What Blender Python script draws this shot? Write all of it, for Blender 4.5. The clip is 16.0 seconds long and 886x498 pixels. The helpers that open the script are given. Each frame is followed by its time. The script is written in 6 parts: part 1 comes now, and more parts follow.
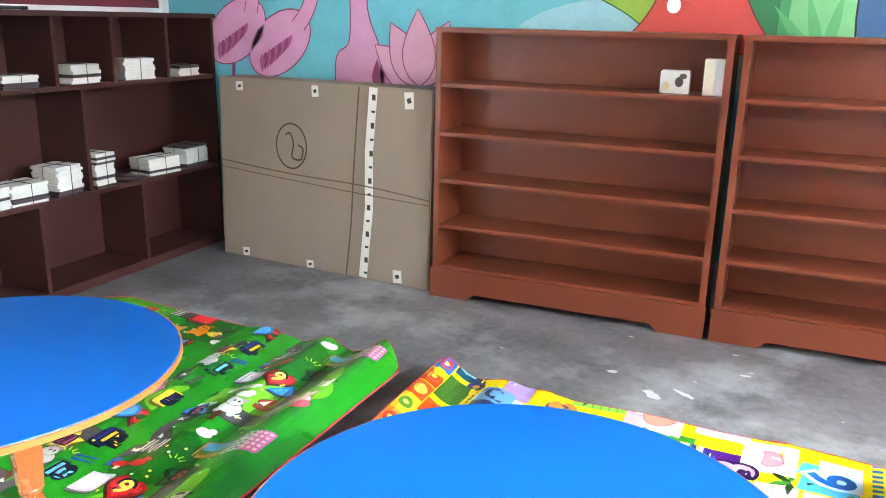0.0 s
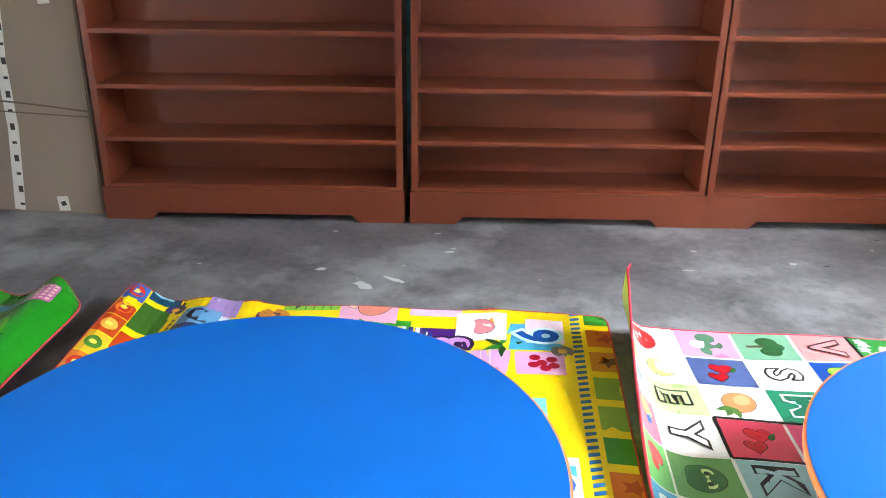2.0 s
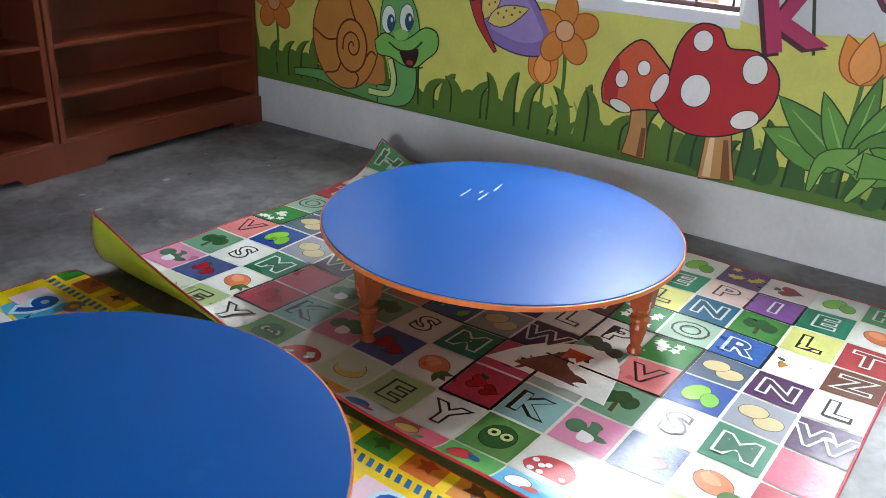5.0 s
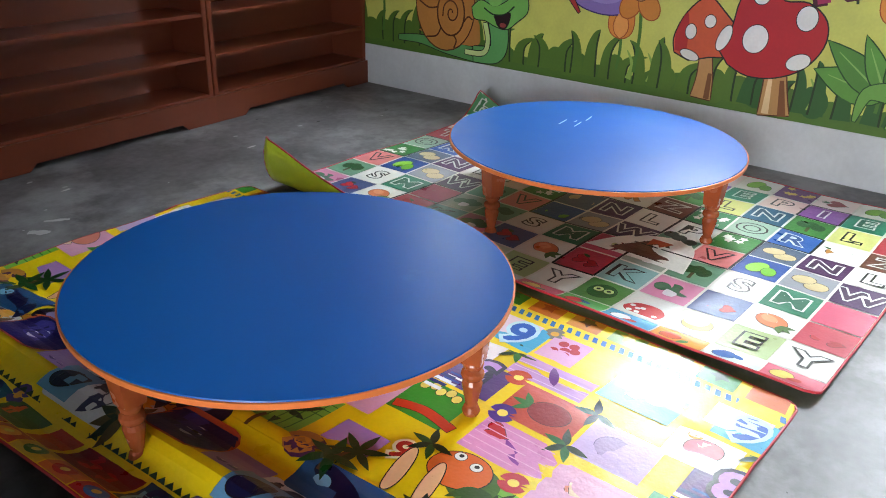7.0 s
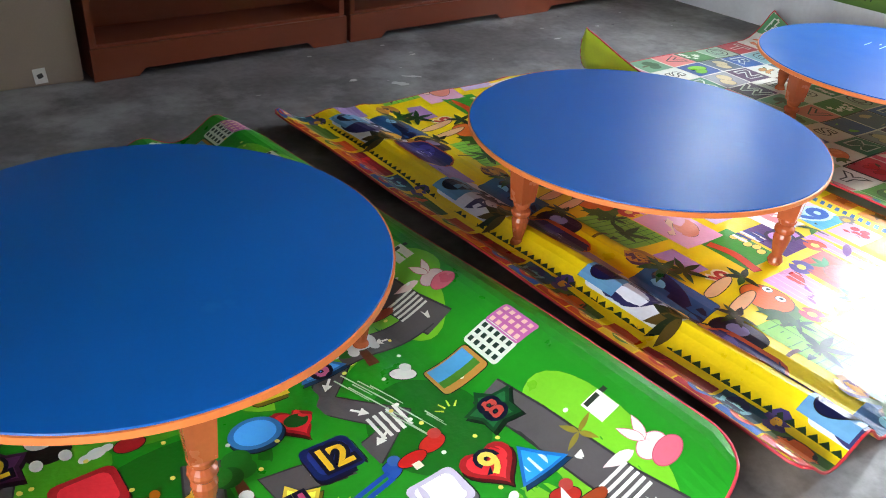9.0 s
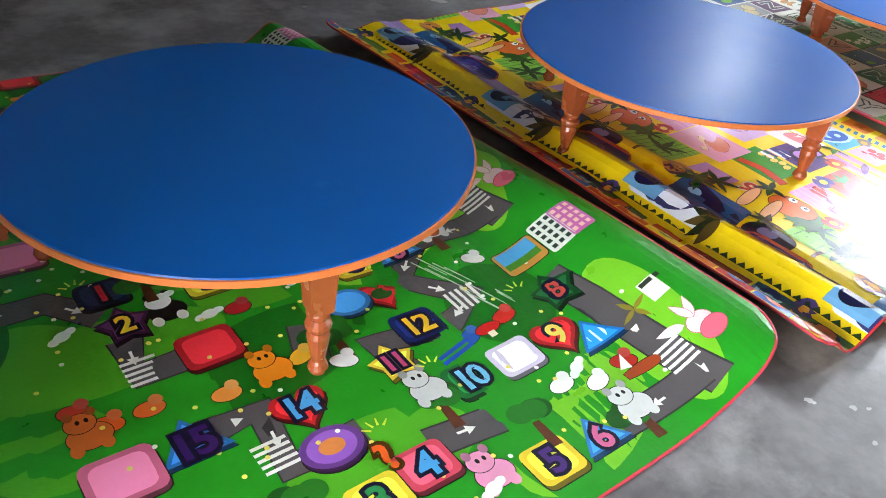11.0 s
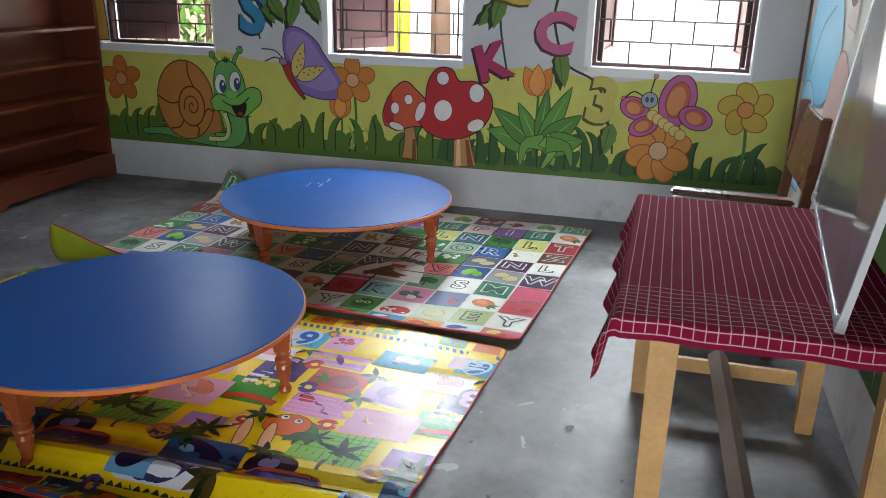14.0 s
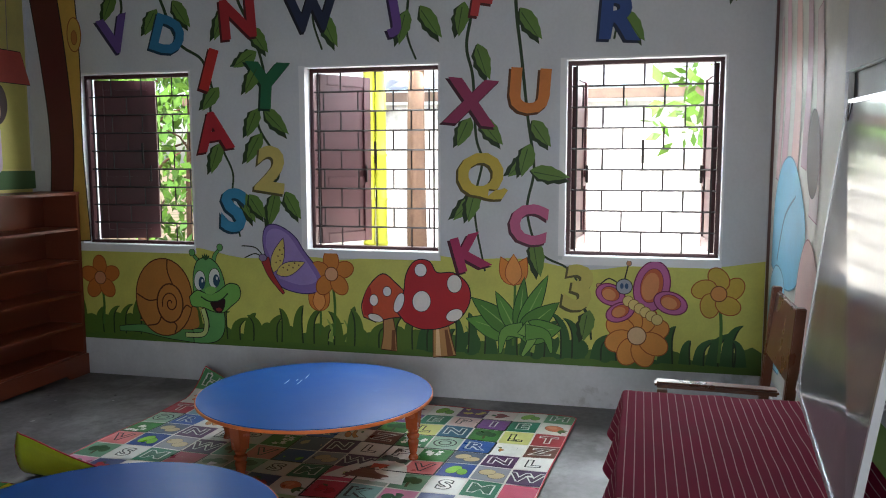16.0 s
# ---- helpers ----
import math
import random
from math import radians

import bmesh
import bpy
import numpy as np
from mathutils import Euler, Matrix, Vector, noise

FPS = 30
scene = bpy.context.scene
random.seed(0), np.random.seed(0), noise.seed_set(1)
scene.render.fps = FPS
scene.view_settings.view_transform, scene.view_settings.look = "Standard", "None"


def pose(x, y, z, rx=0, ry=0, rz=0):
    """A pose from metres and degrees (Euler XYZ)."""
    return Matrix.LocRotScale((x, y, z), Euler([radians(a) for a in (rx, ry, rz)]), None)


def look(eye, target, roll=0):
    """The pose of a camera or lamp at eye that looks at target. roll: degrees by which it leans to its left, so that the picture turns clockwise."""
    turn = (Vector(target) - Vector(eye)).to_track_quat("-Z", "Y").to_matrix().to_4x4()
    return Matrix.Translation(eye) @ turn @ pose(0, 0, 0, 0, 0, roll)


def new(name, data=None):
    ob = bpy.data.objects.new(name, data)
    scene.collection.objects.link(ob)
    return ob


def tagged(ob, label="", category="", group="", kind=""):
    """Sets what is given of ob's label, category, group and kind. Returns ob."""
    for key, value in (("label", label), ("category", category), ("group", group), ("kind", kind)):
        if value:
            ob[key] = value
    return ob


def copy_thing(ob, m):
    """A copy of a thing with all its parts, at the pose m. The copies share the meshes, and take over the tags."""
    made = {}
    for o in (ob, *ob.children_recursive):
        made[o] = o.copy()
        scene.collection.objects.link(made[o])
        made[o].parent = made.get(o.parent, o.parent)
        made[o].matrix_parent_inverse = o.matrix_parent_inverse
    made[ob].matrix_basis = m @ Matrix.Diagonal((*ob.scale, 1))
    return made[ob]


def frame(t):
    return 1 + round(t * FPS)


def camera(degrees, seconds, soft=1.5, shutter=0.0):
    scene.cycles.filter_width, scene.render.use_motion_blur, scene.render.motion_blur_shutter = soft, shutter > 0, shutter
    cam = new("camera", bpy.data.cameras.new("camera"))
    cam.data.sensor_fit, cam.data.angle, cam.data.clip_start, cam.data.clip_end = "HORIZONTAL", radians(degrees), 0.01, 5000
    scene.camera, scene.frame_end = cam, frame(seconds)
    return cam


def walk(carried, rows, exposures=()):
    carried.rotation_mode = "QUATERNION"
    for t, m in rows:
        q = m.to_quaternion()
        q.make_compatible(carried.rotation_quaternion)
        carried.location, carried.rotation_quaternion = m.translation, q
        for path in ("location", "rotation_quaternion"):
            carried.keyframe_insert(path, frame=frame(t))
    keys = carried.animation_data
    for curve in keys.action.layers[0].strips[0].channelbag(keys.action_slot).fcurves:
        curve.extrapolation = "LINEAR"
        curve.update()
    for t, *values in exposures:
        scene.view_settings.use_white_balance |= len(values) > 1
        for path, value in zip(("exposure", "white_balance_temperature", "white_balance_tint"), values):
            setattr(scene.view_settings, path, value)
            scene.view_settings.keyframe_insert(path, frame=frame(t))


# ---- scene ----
cam = camera(57.6, 16.0, soft=1.0)
PATH = [
    (0, (-2.4, -3.611, 1.373), (-3.16, -1.844, 0.824), 1.2),
    (0.5, (-2.413, -3.615, 1.358), (-2.92, -1.769, 0.778), 0.4),
    (1, (-2.366, -3.57, 1.354), (-2.73, -1.704, 0.731), -1.0),
    (1.5, (-2.319, -3.507, 1.314), (-2.613, -1.646, 0.643), -2.0),
    (2, (-2.426, -3.437, 1.283), (-2.457, -1.587, 0.523), 0.6),
    (2.5, (-2.603, -3.394, 1.281), (-2.171, -1.626, 0.452), 3.1),
    (3, (-2.733, -3.313, 1.277), (-2.04, -1.642, 0.424), 2.9),
    (3.5, (-2.906, -3.301, 1.334), (-1.797, -1.894, 0.444), 2.4),
    (4, (-3.167, -3.358, 1.396), (-1.815, -2.196, 0.49), 4.1),
    (4.2, (-3.229, -3.378, 1.403), (-1.799, -2.298, 0.515), 4.6),
    (6.3, (-3.891, -3.604, 1.367), (-2.308, -2.696, 0.55), 3.1),
    (6.5, (-3.987, -3.618, 1.371), (-2.402, -2.717, 0.55), 3.2),
    (7, (-4.202, -3.687, 1.356), (-2.73, -2.637, 0.502), 1.8),
    (7.5, (-4.43, -3.67, 1.359), (-3.0, -2.574, 0.489), 2.8),
    (8, (-4.668, -3.639, 1.36), (-3.28, -2.522, 0.452), 2.6),
    (8.5, (-4.851, -3.695, 1.373), (-3.551, -2.507, 0.425), 3.9),
    (9, (-5.004, -3.781, 1.364), (-3.906, -2.466, 0.331), 4.1),
    (9.2, (-5.05, -3.792, 1.36), (-4.038, -2.435, 0.295), 3.9),
    (11.3, (-5.344, -3.847, 1.367), (-4.218, -2.685, 0.192), 8.1),
    (11.5, (-5.305, -3.861, 1.369), (-4.101, -2.771, 0.202), 8.0),
    (12, (-5.204, -3.894, 1.405), (-3.777, -3.014, 0.316), 7.3),
    (12.5, (-5.151, -3.917, 1.428), (-3.609, -3.107, 0.445), 4.9),
    (13, (-5.131, -3.929, 1.441), (-3.494, -3.202, 0.552), 4.0),
    (13.5, (-5.105, -3.939, 1.452), (-3.367, -3.352, 0.656), 3.3),
    (14, (-5.073, -3.954, 1.477), (-3.247, -3.457, 0.831), 1.3),
    (14.5, (-5.058, -3.964, 1.489), (-3.171, -3.554, 0.966), 0.4),
    (15, (-5.037, -3.976, 1.505), (-3.126, -3.595, 1.056), 0.4),
    (15.5, (-5.038, -3.97, 1.547), (-3.104, -3.581, 1.217), 0.3),
    (16, (-5.042, -3.933, 1.558), (-3.111, -3.46, 1.338), -0.1),
]
walk(cam, [(t, look(e, a, r)) for t, e, a, r in PATH], exposures=[(0, 4.65), (1.0, 4.4), (2.0, 3.78), (3.0, 3.45), (3.5, 2.82), (4.2, 2.3), (6.3, 1.95), (7, 2.2), (9, 2.75), (11.5, 2.55), (12.5, 2.1), (14.5, 1.3), (16, 1.1)])

# ---------- light ----------
world = bpy.data.worlds.new("sky")
scene.world = world
world.use_nodes = True
wn = world.node_tree.nodes
sky = wn.new("ShaderNodeTexSky")
sky.sky_type = "NISHITA"
sky.sun_disc = False
sky.dust_density = 2.0
sky.sun_elevation = radians(42)
sky.sun_rotation = radians(263)
world.node_tree.links.new(sky.outputs[0], wn["Background"].inputs[0])
wn["Background"].inputs[1].default_value = 0.15

sun = new("sun", bpy.data.lights.new("sun", "SUN"))
sun.data.energy, sun.data.angle, sun.data.color = 5.0, radians(2), (1.0, 0.95, 0.88)
sun.matrix_world = look((-10.0, -1.2, 9.0), (0, 0, 0))

# daylight that enters by the open doorway behind the walker
door_light = new("doorway_daylight", bpy.data.lights.new("doorway_daylight", "AREA"))
door_light.data.shape, door_light.data.size, door_light.data.size_y = "RECTANGLE", 1.0, 2.0
door_light.data.energy, door_light.data.color = 0.4, (0.90, 0.95, 1.0)
door_light.matrix_world = look((-6.06, -3.75, 1.05), (-4.0, -3.2, 0.9))

# fill lamp added beyond the doorway to brighten the east wall
fill_light = new("east_wall_fill", bpy.data.lights.new("east_wall_fill", "AREA"))
fill_light.data.shape, fill_light.data.size, fill_light.data.size_y = "RECTANGLE", 2.4, 2.0
fill_light.data.energy, fill_light.data.color = 90, (0.88, 0.95, 1.0)
fill_light.matrix_world = look((-8.6, -4.3, 1.5), (-3.0, -3.2, 0.9))
# lamps added above each window, out of view, to strengthen its sky light
for wy, watts in ((-0.46, 36), (-2.21, 80), (-3.94, 84)):
    lamp = new("window_daylight", bpy.data.lights.new("window_daylight", "AREA"))
    lamp.data.shape, lamp.data.size, lamp.data.size_y = "RECTANGLE", 0.95, 1.1
    lamp.data.energy, lamp.data.color = watts, (0.86, 0.94, 1.0)
    lamp.matrix_world = look((1.05, wy, 2.6), (-1.6, wy, 0.2))
    # added fill lamp standing for the sunlit yard's bounce onto the ceiling
    glow = new("ceiling_fill", bpy.data.lights.new("ceiling_fill", "AREA"))
    glow.data.shape, glow.data.size, glow.data.size_y = "RECTANGLE", 0.95, 0.8
    glow.data.energy, glow.data.color = watts * 0.35, (1.0, 0.97, 0.90)
    glow.matrix_world = look((0.85, wy, 0.55), (-2.2, wy, 3.0))


# ---------- materials ----------
def lin(r, g, b):
    """sRGB 0-255 to linear."""
    return tuple((c / 255 / 12.92) if c <= 10 else ((c / 255 + 0.055) / 1.055) ** 2.4 for c in (r, g, b))


def surface(name, rgb, rough=0.5, vary=0.12, scale=6.0, fine=60.0, bump=0.15, depth=0.002, metal=0.0, coat=0.0, dirt=None, dirt_at=0.62, spread=0.0, spec=0.5):
    """A surface with two scales of variation, fine relief, stains of a second colour and some change from piece to piece."""
    m = bpy.data.materials.new(name)
    m.use_nodes = True
    nt = m.node_tree
    n, l = nt.nodes, nt.links
    p = n["Principled BSDF"]
    p.inputs["Metallic"].default_value = metal
    p.inputs["Coat Weight"].default_value = coat
    p.inputs["Coat Roughness"].default_value = 0.12
    p.inputs["Specular IOR Level"].default_value = spec
    co = n.new("ShaderNodeTexCoord")
    big = n.new("ShaderNodeTexNoise")
    big.inputs["Scale"].default_value, big.inputs["Detail"].default_value = scale, 4
    small = n.new("ShaderNodeTexNoise")
    small.inputs["Scale"].default_value, small.inputs["Detail"].default_value = fine, 3
    for t in (big, small):
        l.new(co.outputs["Object"], t.inputs["Vector"])
    mixed = n.new("ShaderNodeMath")
    mixed.operation = "ADD"
    half = n.new("ShaderNodeMath")
    half.operation = "MULTIPLY"
    half.inputs[1].default_value = 0.5
    l.new(small.outputs["Fac"], half.inputs[0])
    l.new(big.outputs["Fac"], mixed.inputs[0])
    l.new(half.outputs[0], mixed.inputs[1])
    ramp = n.new("ShaderNodeMapRange")
    ramp.inputs["From Min"].default_value, ramp.inputs["From Max"].default_value = 0.45, 1.05
    ramp.inputs["To Min"].default_value, ramp.inputs["To Max"].default_value = 1 - vary, 1 + vary
    l.new(mixed.outputs[0], ramp.inputs["Value"])
    value = ramp.outputs[0]
    if spread:
        info = n.new("ShaderNodeObjectInfo")
        rnd = n.new("ShaderNodeMapRange")
        rnd.inputs["To Min"].default_value, rnd.inputs["To Max"].default_value = 1 - spread, 1 + spread
        l.new(info.outputs["Random"], rnd.inputs["Value"])
        times = n.new("ShaderNodeMath")
        times.operation = "MULTIPLY"
        l.new(value, times.inputs[0])
        l.new(rnd.outputs[0], times.inputs[1])
        value = times.outputs[0]
    col = n.new("ShaderNodeVectorMath")
    col.operation = "SCALE"
    col.inputs[0].default_value = rgb
    l.new(value, col.inputs["Scale"])
    out = col.outputs[0]
    if dirt:
        spots = n.new("ShaderNodeTexNoise")
        spots.inputs["Scale"].default_value, spots.inputs["Detail"].default_value = scale * 0.6, 8
        spots.inputs["Roughness"].default_value = 0.65
        off = n.new("ShaderNodeVectorMath")
        off.inputs[1].default_value = (3.1, 7.7, 1.3)
        l.new(co.outputs["Object"], off.inputs[0])
        l.new(off.outputs[0], spots.inputs["Vector"])
        edge = n.new("ShaderNodeMapRange")
        edge.inputs["From Min"].default_value, edge.inputs["From Max"].default_value = dirt_at - 0.06, dirt_at + 0.08
        l.new(spots.outputs["Fac"], edge.inputs["Value"])
        mx = n.new("ShaderNodeMix")
        mx.data_type = "RGBA"
        l.new(edge.outputs[0], mx.inputs["Factor"])
        l.new(out, mx.inputs["A"])
        mx.inputs["B"].default_value = (*dirt, 1)
        out = mx.outputs["Result"]
    l.new(out, p.inputs["Base Color"])
    rr = n.new("ShaderNodeMapRange")
    rr.inputs["To Min"].default_value, rr.inputs["To Max"].default_value = max(rough - 0.08, 0.02), min(rough + 0.1, 1)
    l.new(big.outputs["Fac"], rr.inputs["Value"])
    l.new(rr.outputs[0], p.inputs["Roughness"])
    if bump:
        b = n.new("ShaderNodeBump")
        b.inputs["Strength"].default_value, b.inputs["Distance"].default_value = bump, depth
        l.new(mixed.outputs[0], b.inputs["Height"])
        l.new(b.outputs[0], p.inputs["Normal"])
    return m


WOODY = lin(116, 57, 37)
M = {
    "floor": surface("cement_floor", lin(102, 99, 101), 0.46, 0.55, 3.4, 26, 0.5, 0.004, dirt=lin(142, 141, 143), dirt_at=0.56),
    "wall": surface("grey_white_limewash", lin(214, 217, 222), 0.75, 0.08, 3, 50, 0.25),
    "plinth": surface("bare_plaster_plinth", lin(216, 219, 225), 0.75, 0.1, 4, 45, 0.3, dirt=lin(150, 150, 152), dirt_at=0.66),
    # ceiling is out of view; its grey sets how much light it bounces
    "ceiling": surface("plain_grey_ceiling", lin(158, 153, 146), 0.85, 0.12, 2, 40, 0.2),
    "shelf": surface("brown_enamel", WOODY, 0.30, 0.08, 2, 30, 0.08, 0.0015, spread=0.03, spec=0.38),
    "shelf_dark": surface("brown_enamel_cubby", lin(62, 33, 30), 0.4, 0.12, 3, 30, 0.12),
    "blue": surface("blue_laminate", lin(5, 84, 164), 0.36, 0.07, 5, 90, 0.05, 0.0008, spec=0.34, dirt=lin(30, 104, 176), dirt_at=0.70),
    "edge": surface("orange_edge_paint", lin(222, 120, 62), 0.4, 0.1, 12, 80, 0.2),
    "leg": surface("orange_varnish", lin(166, 84, 48), 0.25, 0.15, 14, 80, 0.2),
    "card": surface("corrugated_card", lin(150, 134, 119), 0.8, 0.06, 3, 120, 0.2),
    "tape": surface("white_tape", lin(225, 222, 216), 0.35, 0.06, 20, 100, 0.05),
    "ink": surface("black_ink", lin(38, 34, 34), 0.6, 0.1, 20, 90, 0.0),
    "wood": surface("pale_planed_wood", lin(205, 160, 105), 0.5, 0.18, 9, 70, 0.25),
    "wood_dark": surface("weathered_wood", lin(120, 100, 88), 0.6, 0.2, 9, 70, 0.3),
    "chair_wood": surface("dark_brown_varnish", lin(105, 58, 38), 0.28, 0.2, 8, 60, 0.15),
    "cloth": surface("maroon_cotton", lin(132, 22, 58), 0.9, 0.1, 8, 220, 0.4, spec=0.1),
    "stripe": surface("cream_thread", lin(205, 160, 165), 0.9, 0.1, 8, 220, 0.3, spec=0.1),
    "paper": surface("paper", lin(206, 205, 203), 0.8, 0.05, 20, 200, 0.3),
    "cover": surface("dark_book_cover", lin(60, 50, 56), 0.5, 0.2, 20, 90, 0.1, spread=0.4),
    "string": surface("string", lin(70, 62, 58), 0.9, 0.1, 20, 90, 0.1),
    "frame": surface("maroon_window_paint", lin(62, 22, 28), 0.45, 0.15, 8, 60, 0.2),
    "iron": surface("dark_iron", lin(30, 23, 25), 0.5, 0.2, 20, 90, 0.2),
    "white": surface("white_gloss", lin(235, 236, 238), 0.3, 0.03, 8, 60, 0.05),
    "block": surface("concrete_block", lin(190, 186, 180), 0.85, 0.14, 4, 40, 0.5, 0.004, spread=0.1),
    "mortar": surface("mortar", lin(150, 146, 140), 0.9, 0.1, 6, 60, 0.4),
    "earth": surface("bare_earth", lin(150, 132, 108), 0.95, 0.2, 2, 30, 0.6, 0.01, dirt=lin(90, 105, 60), dirt_at=0.58),
    "tin": surface("corrugated_tin", lin(200, 203, 206), 0.5, 0.12, 5, 50, 0.2, metal=0.2),
    "foliage": surface("green_leaf", lin(96, 140, 48), 0.5, 0.25, 10, 60, 0.2, spread=0.2),
    "bark": surface("brown_bark", lin(92, 68, 52), 0.9, 0.2, 8, 50, 0.6, 0.006),
    "bamboo": surface("yellow_bamboo", lin(140, 140, 26), 0.45, 0.15, 8, 50, 0.2),
}


def colour(r, g, b, rough=0.6):
    key = (r, g, b, rough)
    if key not in M:
        M[key] = surface("paint_%d_%d_%d" % (r, g, b), lin(r, g, b), rough, 0.09, 7, 70, 0.12)
    return M[key]


# ---------- mesh helpers ----------
def box(bm, lo, hi, bevel=0.0, slot=0):
    """An upright box between two corners, with its long edges eased."""
    c = [(a + b) / 2 for a, b in zip(lo, hi)]
    s = [abs(b - a) for a, b in zip(lo, hi)]
    made = bmesh.ops.create_cube(bm, size=1, matrix=Matrix.Translation(c) @ Matrix.Diagonal((*s, 1)))["verts"]
    faces = {f for v in made for f in v.link_faces}
    for f in faces:
        f.material_index = slot
    if bevel:
        edges = {e for v in made for e in v.link_edges}
        bmesh.ops.bevel(bm, geom=list(edges), offset=min(bevel, min(s) * 0.45), segments=2, affect="EDGES", clamp_overlap=True, material=-1)
    return bm


def boxes(*specs, bevel=0.003):
    bm = bmesh.new()
    for lo, hi in specs:
        box(bm, lo, hi, bevel)
    return bm


def lathe(profile, steps=24):
    """A turned body from (radius, height) pairs."""
    bm = bmesh.new()
    rings = []
    for r, z in profile:
        rings.append([bm.verts.new((r * math.cos(2 * math.pi * k / steps), r * math.sin(2 * math.pi * k / steps), z)) for k in range(steps)])
    for a, b in zip(rings, rings[1:]):
        for k in range(steps):
            bm.faces.new((a[k], a[(k + 1) % steps], b[(k + 1) % steps], b[k]))
    bm.faces.new(rings[0][::-1])
    bm.faces.new(rings[-1])
    return bm


def tube(bm, points, radius, steps=8, taper=1.0):
    """A round bar along a line of points."""
    pts = [Vector(p) for p in points]
    rings = []
    for i, p in enumerate(pts):
        d = (pts[min(i + 1, len(pts) - 1)] - pts[max(i - 1, 0)]).normalized()
        side = d.cross(Vector((0, 0, 1)) if abs(d.z) < 0.9 else Vector((1, 0, 0))).normalized()
        up = side.cross(d)
        r = radius * (1 + (taper - 1) * i / max(len(pts) - 1, 1))
        rings.append([bm.verts.new(p + r * (math.cos(2 * math.pi * k / steps) * side + math.sin(2 * math.pi * k / steps) * up)) for k in range(steps)])
    for a, b in zip(rings, rings[1:]):
        for k in range(steps):
            bm.faces.new((a[k], b[k], b[(k + 1) % steps], a[(k + 1) % steps]))
    bm.faces.new(rings[0])
    bm.faces.new(rings[-1][::-1])
    return bm


def mesh_of(bm, name, material, smooth=False):
    bmesh.ops.recalc_face_normals(bm, faces=bm.faces)
    me = bpy.data.meshes.new(name)
    bm.to_mesh(me)
    bm.free()
    for m in (material if isinstance(material, (list, tuple)) else [material]):
        me.materials.append(m)
    if smooth:
        for f in me.polygons:
            f.use_smooth = True
    return me


def part(name, bm, material, parent=None, label="", smooth=False):
    ob = new(name, mesh_of(bm, name, material, smooth))
    ob.parent = parent
    if label:
        ob["label"] = label
    return ob


def thing(name, label, category, group="", kind="", at=(0, 0, 0)):
    ob = new(name)
    ob.empty_display_size = 0.1
    ob.location = at
    return tagged(ob, label, category, group, kind)


def structure(name, bm, material, label, category=""):
    return tagged(part(name, bm, material), label, category or name.split("_")[0], kind="structure")

# ---------- the room ----------
NORTH, SOUTH, WEST, TOP = 0.38, -4.66, -5.95, 3.15
THICK = 0.22
PLINTH = 0.265
WINDOWS = [(-0.905, -0.012), (-2.668, -1.757), (-4.400, -3.480)]
SILL, HEAD = 0.956, 2.163

floor = structure("floor", boxes(((WEST - THICK, SOUTH - THICK, -0.12), (0.02, NORTH + THICK, 0.0)), bevel=0), M["floor"], "worn grey cement floor with pale scuffs", "floor")
ceiling = structure("ceiling", boxes(((WEST - THICK, SOUTH - THICK, TOP), (THICK, NORTH + THICK, TOP + 0.14)), bevel=0), M["ceiling"], "plain grey ceiling, out of view", "ceiling")
wall_north = structure("wall_north", boxes(((WEST - THICK, NORTH, 0), (THICK, NORTH + THICK, TOP)), bevel=0), M["wall"], "plastered wall with a painted mural", "wall")
wall_south = structure("wall_south", boxes(((WEST - THICK, SOUTH - THICK, 0), (THICK, SOUTH, TOP)), bevel=0), M["wall"], "plastered wall behind the desk", "wall")
# east wall, pierced by three windows
east = []
edges = [NORTH]
for lo, hi in WINDOWS:
    edges += [hi, lo]
edges.append(SOUTH)
for hi, lo in zip(edges[0::2], edges[1::2]):
    east.append(((0, lo, SILL), (THICK, hi, HEAD)))
east += [((0, SOUTH, 0), (THICK, NORTH, SILL)), ((0, SOUTH, HEAD), (THICK, NORTH, TOP))]
wall_east = structure("wall_east", boxes(*east, bevel=0), M["wall"], "plastered wall with three barred windows and a painted mural", "wall")
# west wall with the open doorway
wall_west = structure("wall_west", boxes(((WEST - THICK, -3.2, 0), (WEST, NORTH, TOP)), ((WEST - THICK, SOUTH, 0), (WEST, -4.3, TOP)), ((WEST - THICK, -4.3, 2.1), (WEST, -3.2, TOP)), bevel=0), M["wall"], "plastered wall with an open doorway", "wall")
plinth_east = structure("baseboard_east", boxes(((-0.012, SOUTH, 0), (-0.001, NORTH, PLINTH)), bevel=0.004), M["plinth"], "bare grey plaster plinth under the mural", "baseboard")
plinth_south = structure("baseboard_south", boxes(((WEST, SOUTH + 0.001, 0), (-0.013, SOUTH + 0.012, PLINTH)), bevel=0.004), M["plinth"], "bare grey plaster plinth", "baseboard")
plinth_north = structure("baseboard_north", boxes(((WEST, NORTH - 0.012, 0), (-0.013, NORTH - 0.001, PLINTH)), bevel=0.004), M["plinth"], "bare grey plaster plinth", "baseboard")


# ---------- flat painted and printed work ----------
def ell(cx, cy, rx, ry, rot=0.0, n=30):
    c, s = math.cos(radians(rot)), math.sin(radians(rot))
    out = []
    for k in range(n):
        a = 2 * math.pi * k / n
        x, y = rx * math.cos(a), ry * math.sin(a)
        out.append((cx + c * x - s * y, cy + s * x + c * y))
    return out


